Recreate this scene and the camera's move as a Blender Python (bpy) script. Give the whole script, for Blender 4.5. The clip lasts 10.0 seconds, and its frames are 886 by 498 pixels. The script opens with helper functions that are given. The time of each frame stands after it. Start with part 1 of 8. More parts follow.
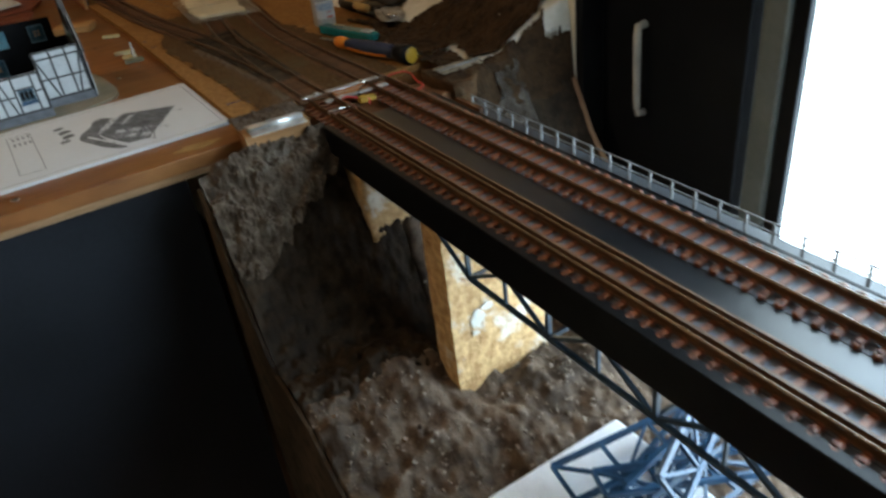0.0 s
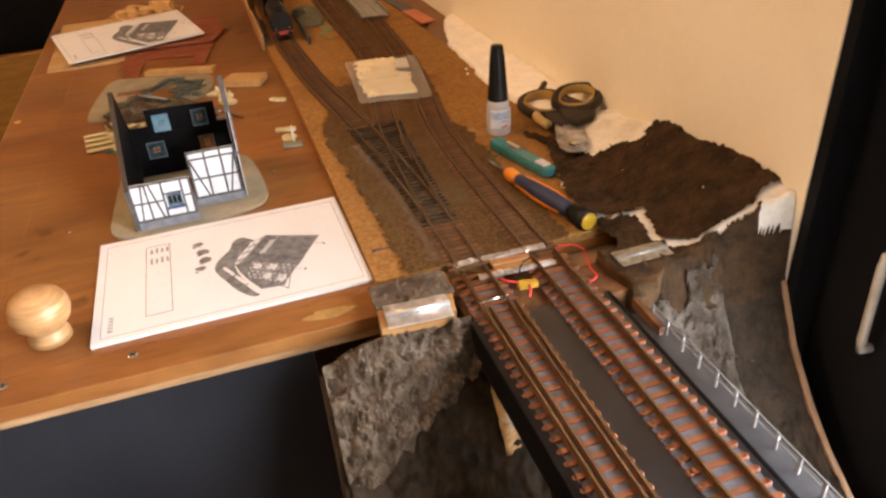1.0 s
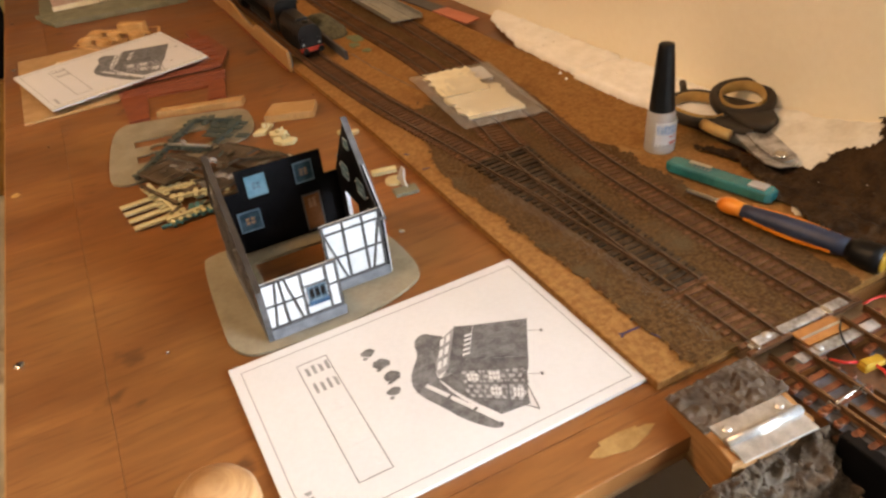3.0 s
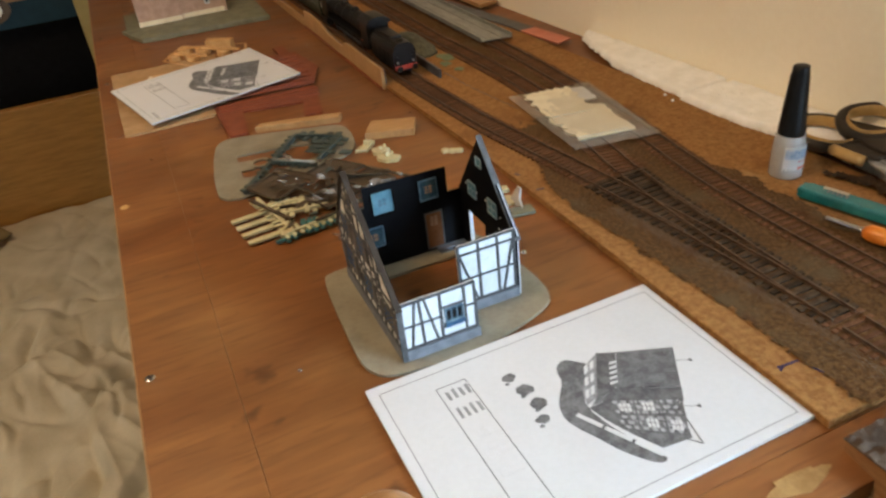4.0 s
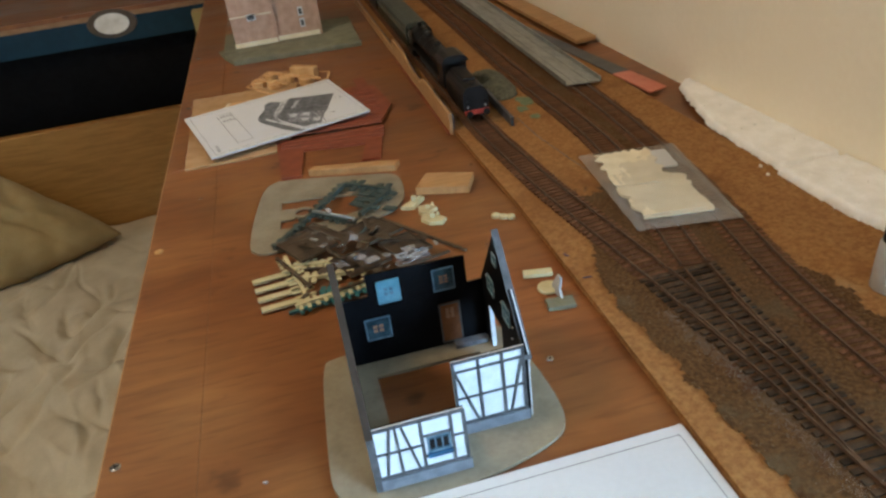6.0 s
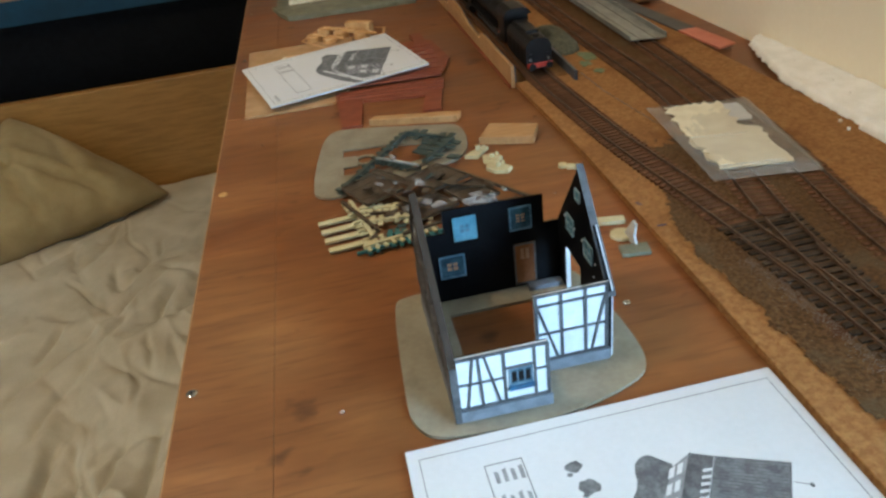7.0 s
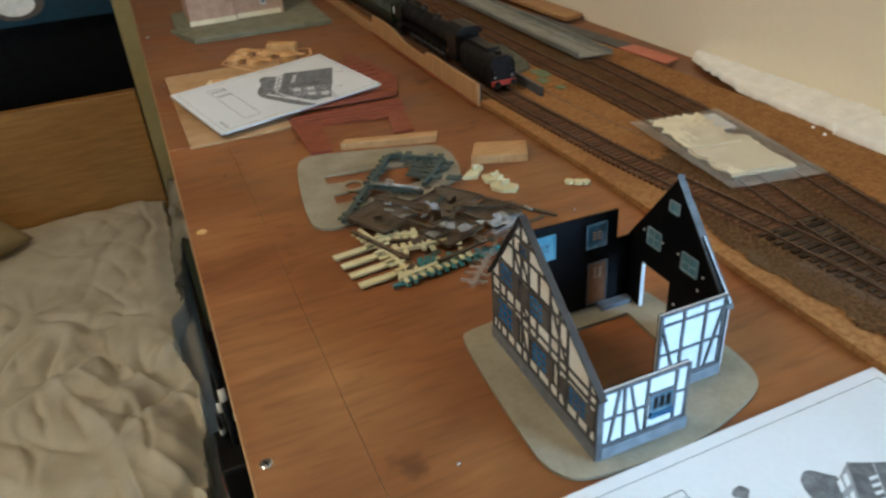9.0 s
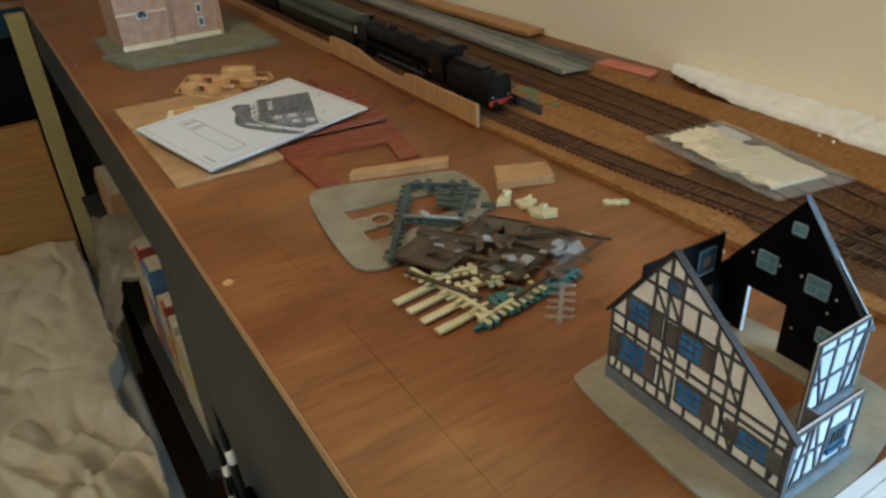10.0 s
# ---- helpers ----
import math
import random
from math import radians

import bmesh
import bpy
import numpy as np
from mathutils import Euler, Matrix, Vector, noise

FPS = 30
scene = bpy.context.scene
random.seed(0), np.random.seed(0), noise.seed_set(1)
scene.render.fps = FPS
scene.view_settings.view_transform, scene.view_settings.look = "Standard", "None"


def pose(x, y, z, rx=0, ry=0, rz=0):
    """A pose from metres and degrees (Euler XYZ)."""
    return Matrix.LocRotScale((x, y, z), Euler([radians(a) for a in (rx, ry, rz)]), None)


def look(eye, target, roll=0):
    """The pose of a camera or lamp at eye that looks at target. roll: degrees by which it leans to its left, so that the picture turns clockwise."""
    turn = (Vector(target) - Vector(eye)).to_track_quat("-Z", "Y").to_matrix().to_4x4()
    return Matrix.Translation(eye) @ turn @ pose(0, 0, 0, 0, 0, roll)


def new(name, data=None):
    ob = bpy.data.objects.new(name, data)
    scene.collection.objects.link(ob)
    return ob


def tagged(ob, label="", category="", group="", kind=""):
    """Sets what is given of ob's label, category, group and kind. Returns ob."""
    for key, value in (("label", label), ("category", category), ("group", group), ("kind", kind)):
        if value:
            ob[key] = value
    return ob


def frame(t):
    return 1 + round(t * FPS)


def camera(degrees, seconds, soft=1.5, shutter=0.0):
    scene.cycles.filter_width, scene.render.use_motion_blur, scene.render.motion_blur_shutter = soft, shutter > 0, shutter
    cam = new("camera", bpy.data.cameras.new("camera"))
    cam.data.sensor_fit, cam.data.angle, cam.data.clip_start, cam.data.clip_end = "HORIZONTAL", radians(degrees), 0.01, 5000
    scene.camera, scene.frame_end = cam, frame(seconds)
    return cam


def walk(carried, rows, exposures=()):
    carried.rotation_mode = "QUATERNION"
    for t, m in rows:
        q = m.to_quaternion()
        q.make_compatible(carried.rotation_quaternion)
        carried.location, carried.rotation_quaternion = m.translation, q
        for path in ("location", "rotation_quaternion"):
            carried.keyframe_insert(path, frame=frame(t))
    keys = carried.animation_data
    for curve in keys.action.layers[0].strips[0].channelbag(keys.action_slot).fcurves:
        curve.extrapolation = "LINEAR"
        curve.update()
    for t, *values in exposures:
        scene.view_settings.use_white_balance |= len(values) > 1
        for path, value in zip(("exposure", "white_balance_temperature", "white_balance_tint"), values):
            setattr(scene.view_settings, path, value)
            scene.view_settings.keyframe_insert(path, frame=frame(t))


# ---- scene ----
cam = camera(62.3, 10.0, soft=2.5, shutter=0.25)
PATH = [
    (0, (0.1909, -0.5708, 0.2303), (0.6024, 0.1711, -0.2990), -7.22),
    (0.5, (0.2130, -0.4866, 0.2856), (0.5403, 0.2930, -0.2483), -5.78),
    (1, (0.2654, -0.4163, 0.3314), (0.4986, 0.3919, -0.2093), -4.11),
    (1.5, (0.2475, -0.3492, 0.3303), (0.5313, 0.4241, -0.2367), -5.21),
    (2, (0.1938, -0.2432, 0.3190), (0.5465, 0.5066, -0.2408), -7.29),
    (3.5, (0.0929, -0.1660, 0.3111), (0.4099, 0.6059, -0.2400), -6.47),
    (4, (0.0662, -0.1384, 0.3123), (0.3633, 0.6558, -0.2177), -6.92),
    (4.5, (0.1239, -0.1201, 0.3158), (0.3431, 0.7011, -0.2111), -8.72),
    (5, (0.1706, -0.1059, 0.3277), (0.3349, 0.7446, -0.1721), -9.10),
    (6.5, (0.1553, -0.0734, 0.3097), (0.2969, 0.7723, -0.2050), -7.18),
    (7, (0.1331, -0.0784, 0.2988), (0.2328, 0.7656, -0.2281), -7.77),
    (7.5, (0.1096, -0.0883, 0.3061), (0.1992, 0.7539, -0.2256), -6.35),
    (8, (0.0948, -0.1048, 0.3009), (0.1896, 0.7413, -0.2237), -6.74),
    (8.5, (0.0763, -0.0878, 0.2977), (0.2197, 0.7564, -0.2187), -6.28),
    (9, (0.0062, -0.0053, 0.2920), (0.3081, 0.7962, -0.2242), -4.42),
    (9.5, (-0.0528, 0.0632, 0.2842), (0.3479, 0.8137, -0.2414), -4.33),
    (10, (-0.0873, 0.0899, 0.2936), (0.3506, 0.8311, -0.2151), -3.20),
]
walk(cam, [(t, look(eye, target, roll)) for t, eye, target, roll in PATH],
     exposures=[(0.0, -3.02, 6800, 10), (0.5, -2.20, 7500, 21), (1.0, -1.46, 9000, 33), (2.0, -1.46, 9400, 38), (3.5, -1.55, 6900, 16),
                (5.0, -1.82, 5900, 11), (7.0, -1.62, 5300, 4), (8.5, -1.60, 5300, 3), (9.0, -1.65, 5150, 3), (9.5, -1.72, 5050, 1), (10.0, -1.75, 5150, 0)])


# ---- world and light ----
FLOOR = -1.0
world = bpy.data.worlds.new("world")
scene.world = world
world.use_nodes = True
wn = world.node_tree.nodes
sky = wn.new("ShaderNodeTexSky")
sky.sky_type, sky.sun_disc = "NISHITA", False
sky.sun_elevation, sky.sun_rotation = radians(40), radians(120)
world.node_tree.links.new(sky.outputs["Color"], wn["Background"].inputs["Color"])
wn["Background"].inputs["Strength"].default_value = 0.12


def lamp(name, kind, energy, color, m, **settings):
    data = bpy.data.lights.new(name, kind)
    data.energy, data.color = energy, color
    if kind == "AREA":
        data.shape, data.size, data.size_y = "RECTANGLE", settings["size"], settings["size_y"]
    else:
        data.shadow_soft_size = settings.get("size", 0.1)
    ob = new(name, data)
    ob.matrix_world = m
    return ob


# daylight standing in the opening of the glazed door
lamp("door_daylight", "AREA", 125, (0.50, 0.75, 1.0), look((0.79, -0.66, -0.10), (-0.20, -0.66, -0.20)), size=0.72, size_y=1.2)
# the room's warm ceiling lamp
lamp("ceiling_bulb", "POINT", 112, (1.0, 0.70, 0.40), pose(-0.60, 0.42, 1.20), size=0.14)


# ---- materials ----
def mat(name, a, b, scale=60, rough=0.6, bump=0.15, fine=None, metal=0.0, stretch=(1, 1, 1), contrast=(0.35, 0.65), spec=0.5,
        coat=0.0, alpha=1.0, transmission=0.0, vary=0.0, rough2=None, patch=None, dust=None):
    """Noise of two sizes between colours a and b. patch: (colour, scale, low, high) of broad blotches; dust: (colour, low, high) brushed on raised edges."""
    m = bpy.data.materials.new(name)
    m.use_nodes = True
    nt = m.node_tree
    n, l = nt.nodes, nt.links
    bsdf = n["Principled BSDF"]
    co, mp = n.new("ShaderNodeTexCoord"), n.new("ShaderNodeMapping")
    mp.inputs["Scale"].default_value = stretch
    l.new(co.outputs["Object"], mp.inputs["Vector"])
    big, small, ramp, mix = n.new("ShaderNodeTexNoise"), n.new("ShaderNodeTexNoise"), n.new("ShaderNodeValToRGB"), n.new("ShaderNodeMath")
    big.inputs["Scale"].default_value, big.inputs["Detail"].default_value = scale, 5
    small.inputs["Scale"].default_value, small.inputs["Detail"].default_value = fine or scale * 7, 3
    for node in (big, small):
        l.new(mp.outputs["Vector"], node.inputs["Vector"])
    mix.operation = "MULTIPLY_ADD"
    l.new(small.outputs["Fac"], mix.inputs[0])
    mix.inputs[1].default_value = 0.35
    sub = n.new("ShaderNodeMath")
    sub.operation = "SUBTRACT"
    l.new(big.outputs["Fac"], sub.inputs[0])
    sub.inputs[1].default_value = 0.175
    l.new(sub.outputs[0], mix.inputs[2])
    l.new(mix.outputs[0], ramp.inputs["Fac"])
    e = ramp.color_ramp.elements
    e[0].position, e[1].position = contrast
    e[0].color, e[1].color = (*a, 1), (*b, 1)
    color = ramp.outputs["Color"]

    def over(below, tint, amount):
        mixer = n.new("ShaderNodeMix")
        mixer.data_type = "RGBA"
        l.new(amount, mixer.inputs[0])
        l.new(below, mixer.inputs[6])
        mixer.inputs[7].default_value = (*tint, 1)
        return mixer.outputs[2]

    def step(value, lo, hi):
        r = n.new("ShaderNodeMapRange")
        r.interpolation_type = "SMOOTHSTEP"
        r.inputs["From Min"].default_value, r.inputs["From Max"].default_value = lo, hi
        l.new(value, r.inputs["Value"])
        return r.outputs["Result"]

    for tint, size, lo, hi in patch or ():
        blotch = n.new("ShaderNodeTexNoise")
        blotch.inputs["Scale"].default_value, blotch.inputs["Detail"].default_value = size, 6
        blotch.inputs["Roughness"].default_value = 0.65
        l.new(mp.outputs["Vector"], blotch.inputs["Vector"])
        color = over(color, tint, step(blotch.outputs["Fac"], lo, hi))
    if dust:
        geo, rub = n.new("ShaderNodeNewGeometry"), n.new("ShaderNodeMath")
        rub.operation = "MULTIPLY"
        l.new(step(geo.outputs["Pointiness"], dust[1], dust[2]), rub.inputs[0])
        l.new(step(big.outputs["Fac"], 0.30, 0.55), rub.inputs[1])
        color = over(color, dust[0], rub.outputs[0])
    if vary:
        info, hsv, mr = n.new("ShaderNodeObjectInfo"), n.new("ShaderNodeHueSaturation"), n.new("ShaderNodeMapRange")
        mr.inputs["To Min"].default_value, mr.inputs["To Max"].default_value = 1 - vary, 1 + vary
        l.new(info.outputs["Random"], mr.inputs["Value"])
        l.new(mr.outputs["Result"], hsv.inputs["Value"])
        l.new(color, hsv.inputs["Color"])
        color = hsv.outputs["Color"]
    l.new(color, bsdf.inputs["Base Color"])
    bsdf.inputs["Roughness"].default_value, bsdf.inputs["Metallic"].default_value = rough, metal
    bsdf.inputs["Specular IOR Level"].default_value = spec
    bsdf.inputs["Coat Weight"].default_value = coat
    bsdf.inputs["Coat Roughness"].default_value = 0.15
    bsdf.inputs["Alpha"].default_value = alpha
    bsdf.inputs["Transmission Weight"].default_value = transmission
    if rough2 is not None:
        rr = n.new("ShaderNodeMapRange")
        rr.inputs["To Min"].default_value, rr.inputs["To Max"].default_value = rough, rough2
        l.new(big.outputs["Fac"], rr.inputs["Value"])
        l.new(rr.outputs["Result"], bsdf.inputs["Roughness"])
    if bump:
        bp = n.new("ShaderNodeBump")
        bp.inputs["Strength"].default_value, bp.inputs["Distance"].default_value = bump, 0.0015
        l.new(mix.outputs[0], bp.inputs["Height"])
        l.new(bp.outputs["Normal"], bsdf.inputs["Normal"])
    return m


def glow(name, color, strength):
    m = bpy.data.materials.new(name)
    m.use_nodes = True
    b = m.node_tree.nodes["Principled BSDF"]
    b.inputs["Base Color"].default_value = (*color, 1)
    b.inputs["Emission Color"].default_value = (*color, 1)
    b.inputs["Emission Strength"].default_value = strength
    return m


M = {
    "edge_strip": mat("edging_strip", (0.36, 0.20, 0.085), (0.48, 0.29, 0.14), 40, 0.6, stretch=(1, 12, 1)),
    "pale_pane": mat("pale_grey_pane", (0.15, 0.22, 0.26), (0.24, 0.31, 0.35), 60, 0.2, 0.0),
    "ply_edge": mat("plywood_edge", (0.208, 0.112, 0.048), (0.304, 0.176, 0.088), 40, 0.7, stretch=(1, 1, 12)),
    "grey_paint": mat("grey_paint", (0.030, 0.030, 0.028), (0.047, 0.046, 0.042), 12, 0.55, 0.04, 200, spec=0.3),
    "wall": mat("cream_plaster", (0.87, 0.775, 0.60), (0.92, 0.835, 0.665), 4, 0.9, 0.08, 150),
    "cork": mat("cork", (0.225, 0.104, 0.031), (0.330, 0.168, 0.058), 260, 0.95, 0.5, 800, spec=0.15, contrast=(0.36, 0.66), patch=(((0.190, 0.082, 0.024), 11, 0.50, 0.70), ((0.36, 0.205, 0.085), 23, 0.60, 0.76))),
    "ballast": mat("ballast", (0.056, 0.027, 0.0085), (0.130, 0.069, 0.025), 380, 0.95, 0.9, 1000, spec=0.15, patch=(((0.100, 0.068, 0.033), 16, 0.50, 0.70), ((0.070, 0.029, 0.010), 24, 0.56, 0.70), ((0.17, 0.135, 0.092), 34, 0.66, 0.78))),
    "brown_scenery": mat("brown_scenery", (0.021, 0.0098, 0.0036), (0.054, 0.0275, 0.0105), 60, 0.85, 1.0, 320, spec=0.22, patch=(((0.072, 0.041, 0.018), 26, 0.58, 0.78), ((0.15, 0.105, 0.062), 85, 0.68, 0.76)), dust=((0.11, 0.070, 0.038), 0.54, 0.62)),
    "grey_rock": mat("grey_rock", (0.046, 0.031, 0.021), (0.110, 0.079, 0.056), 70, 0.95, 0.8, 420, spec=0.12, contrast=(0.32, 0.70), patch=(((0.15, 0.125, 0.10), 30, 0.52, 0.70), ((0.036, 0.021, 0.012), 22, 0.60, 0.74)), dust=((0.20, 0.17, 0.14), 0.53, 0.63)),
    "white_plaster": mat("white_plaster", (0.62, 0.58, 0.50), (0.78, 0.75, 0.68), 40, 0.9, 0.6, 220),
    "foam": mat("white_foam", (0.8628, 0.8395, 0.7812), (0.9561, 0.9328, 0.8862), 60, 0.85, 0.15, 400),
    "paper": mat("paper", (0.56, 0.56, 0.552), (0.61, 0.61, 0.602), 8, 0.75, 0.02, 300),
    "ink": mat("ink", (0.05, 0.05, 0.05), (0.16, 0.16, 0.16), 150, 0.8, 0, 500),
    "ink_mid": mat("ink_mid", (0.085, 0.085, 0.085), (0.175, 0.175, 0.175), 150, 0.8, 0, 600),
    "ink_light": mat("ink_light", (0.20, 0.20, 0.20), (0.30, 0.30, 0.30), 150, 0.8, 0, 600),
    "rail": mat("rusty_rail", (0.062, 0.027, 0.0095), (0.110, 0.051, 0.0200), 200, 0.45, 0.1, metal=0.05),
    "sleeper": mat("brown_sleeper", (0.120, 0.033, 0.0110), (0.195, 0.060, 0.0230), 200, 0.45, 0.15, vary=0.2),
    "sleeper_dark": mat("weathered_sleeper", (0.080, 0.034, 0.0145), (0.150, 0.070, 0.033), 200, 0.8, 0.2, vary=0.25, spec=0.2),
    "black_steel": mat("black_girder", (0.0018, 0.0018, 0.0022), (0.0042, 0.0042, 0.0048), 60, 0.34, 0.06, spec=0.16),
    "deck": mat("slate_deck", (0.004, 0.0045, 0.0055), (0.007, 0.008, 0.010), 60, 0.24, 0.04, spec=0.65, rough2=0.38),
    "truss": mat("blue_black_truss", (0.010, 0.026, 0.045), (0.022, 0.048, 0.078), 80, 0.35, 0.05),
    "fence": mat("pale_grey_plastic", (0.42, 0.42, 0.40), (0.55, 0.55, 0.52), 60, 0.5, 0.0),
    "raw_wood": mat("raw_pine", (0.2422, 0.1084, 0.03375), (0.3705, 0.1849, 0.0675), 30, 0.6, 0.1, 200, stretch=(1, 1, 8)),
    "pale_wood": mat("pale_pine", (0.345, 0.185, 0.068), (0.445, 0.255, 0.104), 30, 0.6, 0.1, 200, stretch=(1, 6, 1)),
    "osb": mat("chipboard", (0.44, 0.24, 0.09), (0.70, 0.45, 0.21), 130, 0.75, 0.5, 420, patch=(((0.76, 0.68, 0.55), 30, 0.54, 0.66), ((0.34, 0.15, 0.045), 60, 0.62, 0.72))),
    "white_wall": mat("white_infill", (0.50, 0.525, 0.54), (0.59, 0.615, 0.63), 90, 0.6, 0.08),
    "beige_wall": mat("cream_infill", (0.69, 0.665, 0.59), (0.77, 0.745, 0.67), 90, 0.6, 0.1),
    "timber": mat("dark_timber", (0.035, 0.035, 0.036), (0.075, 0.075, 0.076), 120, 0.6, 0.1),
    "plinth": mat("blue_grey_plinth", (0.112, 0.119, 0.133), (0.161, 0.1715, 0.189), 150, 0.6, 0.3),
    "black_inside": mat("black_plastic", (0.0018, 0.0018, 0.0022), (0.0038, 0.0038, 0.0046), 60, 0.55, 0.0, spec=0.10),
    "blue_shutter": mat("blue_plastic", (0.010, 0.05, 0.11), (0.02, 0.10, 0.19), 90, 0.45, 0.05),
    "pane": mat("clear_pane", (0.091, 0.195, 0.247), (0.143, 0.273, 0.325), 60, 0.15, 0.0, spec=0.8),
    "grey_plate": mat("grey_beige_plastic", (0.205, 0.172, 0.115), (0.275, 0.238, 0.165), 40, 0.5, 0.1),
    "black": mat("black_plastic_cap", (0.003, 0.003, 0.003), (0.007, 0.007, 0.007), 50, 0.4, 0.0, spec=0.2),
    "cabinet": mat("black_cabinet", (0.005, 0.0055, 0.0065), (0.0085, 0.0093, 0.011), 6, 0.4, 0.0, spec=0.12),
    "steel": mat("bare_steel", (0.5, 0.5, 0.5), (0.7, 0.7, 0.68), 60, 0.25, 0.05, metal=1.0, stretch=(1, 8, 1)),
    "bed": mat("beige_sheet", (0.50, 0.44, 0.315), (0.605, 0.54, 0.405), 14, 0.9, 0.2, 400),
    "sheet": mat("pale_sheet", (0.42, 0.40, 0.35), (0.50, 0.48, 0.42), 14, 0.9, 0.1, 300),
    "headboard": mat("oak_veneer", (0.266, 0.1283, 0.022), (0.364, 0.1823, 0.0363), 12, 0.5, 0.05, stretch=(1, 1, 8)),
    "floor": mat("dark_wood_floor", (0.115, 0.048, 0.018), (0.175, 0.080, 0.034), 12, 0.5, 0.1, stretch=(6, 1, 1)),
    "teal": mat("teal_board", (0.0021, 0.021, 0.0385), (0.0042, 0.0315, 0.0546), 10, 0.6, 0.05, spec=0.3),
    "red_brown": mat("red_brown_plastic", (0.172, 0.040, 0.0140), (0.232, 0.060, 0.0235), 60, 0.5, 0.1),
    "cream_card": mat("cream_card", (0.66, 0.58, 0.40), (0.76, 0.69, 0.51), 60, 0.7, 0.05),
    "post": mat("olive_paint", (0.30, 0.235, 0.085), (0.36, 0.29, 0.12), 14, 0.6, 0.05),
    "grain": mat("loose_grains", (0.075, 0.046, 0.024), (0.24, 0.185, 0.125), 900, 0.9, 0.2),
    "sleeper_black": mat("black_sleeper", (0.030, 0.019, 0.011), (0.070, 0.046, 0.027), 200, 0.9, 0.15, vary=0.4, spec=0.1),
    "blue_pane": mat("deep_blue_pane", (0.0225, 0.135, 0.36), (0.045, 0.24, 0.57), 60, 0.25, 0.0),
    "shutter": mat("grey_shutter", (0.06, 0.055, 0.05), (0.10, 0.09, 0.08), 90, 0.6, 0.1),
    "pane_dim": mat("dim_pane", (0.018, 0.040, 0.055), (0.045, 0.085, 0.105), 160, 0.15, 0.0, spec=0.8),
    "brown_pane": mat("amber_pane", (0.16, 0.06, 0.025), (0.24, 0.10, 0.04), 60, 0.25, 0.0),
    # orange colour standing for light seen through the clear panes
    "through_light": mat("light_through_pane", (0.2475, 0.1155, 0.0495), (0.3025, 0.154, 0.0715), 60, 0.3, 0.0),
    "knob": mat("turned_beech", (0.285, 0.138, 0.052), (0.42, 0.242, 0.112), 24, 0.45, 0.05, 120, stretch=(1, 1, 14)),
    "teal_plastic": mat("teal_clear_plastic", (0.0075, 0.12, 0.1275), (0.015, 0.18, 0.1875), 50, 0.2, 0.0, spec=0.7),
    "navy": mat("navy_grip", (0.012, 0.022, 0.055), (0.02, 0.035, 0.08), 50, 0.5, 0.05),
    "orange": mat("orange_plastic", (0.6375, 0.17, 0.01275), (0.7225, 0.2295, 0.0255), 50, 0.4, 0.0),
    "yellow": mat("yellow_plastic", (0.3575, 0.2015, 0.013), (0.416, 0.247, 0.02275), 50, 0.4, 0.0),
    "grip": mat("dark_scissor_grip", (0.022, 0.015, 0.010), (0.034, 0.024, 0.016), 50, 0.55, 0.0, spec=0.3),
    "ochre": mat("ochre_grip", (0.36, 0.208, 0.056), (0.44, 0.264, 0.088), 50, 0.5, 0.0),
    "clear": mat("clear_bottle", (0.60, 0.60, 0.58), (0.70, 0.70, 0.68), 50, 0.18, 0.0, alpha=0.55),
    "film": mat("clear_bag_film", (0.50, 0.48, 0.45), (0.66, 0.64, 0.60), 30, 0.20, 0.6, 90, alpha=0.20),
    "red_wire": mat("red_wire", (0.55, 0.02, 0.02), (0.65, 0.04, 0.03), 50, 0.4, 0.0),
    "red": mat("red_paint", (0.45, 0.05, 0.03), (0.55, 0.08, 0.05), 80, 0.5, 0.0),
    "salmon": mat("salmon_paint", (0.496, 0.136, 0.08), (0.576, 0.192, 0.12), 60, 0.5, 0.05),
    "green_sprue": mat("grey_green_sprue", (0.028, 0.044, 0.04), (0.048, 0.068, 0.06), 60, 0.5, 0.1),
    "brown_part": mat("brown_kit_part", (0.050, 0.034, 0.019), (0.080, 0.056, 0.033), 60, 0.40, 0.1),
    "cream_part": mat("cream_kit_part", (0.50, 0.435, 0.235), (0.58, 0.52, 0.31), 60, 0.5, 0.1),
    "teal_part": mat("teal_kit_part", (0.03, 0.12, 0.13), (0.05, 0.18, 0.19), 60, 0.4, 0.1),
    "clear_part": mat("clear_kit_part", (0.38, 0.39, 0.40), (0.50, 0.51, 0.52), 60, 0.06, 0.1, alpha=0.34),
    "orange_part": mat("tan_kit_part", (0.50, 0.28, 0.10), (0.62, 0.38, 0.16), 60, 0.5, 0.1),
    "pink": mat("pink_stone_print", (0.3588, 0.2262, 0.156), (0.4524, 0.3042, 0.2184), 90, 0.7, 0.15, 500),
    "moss": mat("grey_green_base", (0.14, 0.14, 0.091), (0.196, 0.196, 0.133), 60, 0.7, 0.2),
    "loco": mat("black_loco", (0.0035, 0.0032, 0.0032), (0.0095, 0.0085, 0.0080), 90, 0.40, 0.10, spec=0.30),
    "green_coach": mat("dark_green_coach", (0.006, 0.013, 0.009), (0.011, 0.021, 0.014), 60, 0.35, 0.02, spec=0.3),
    "coach_roof": mat("grey_green_roof", (0.0385, 0.0455, 0.035), (0.0595, 0.0665, 0.0525), 60, 0.6, 0.05),
    "zinc": mat("galvanised_sheet", (0.27, 0.279, 0.261), (0.378, 0.387, 0.36), 30, 0.45, 0.1, metal=0.5, stretch=(4, 1, 1)),
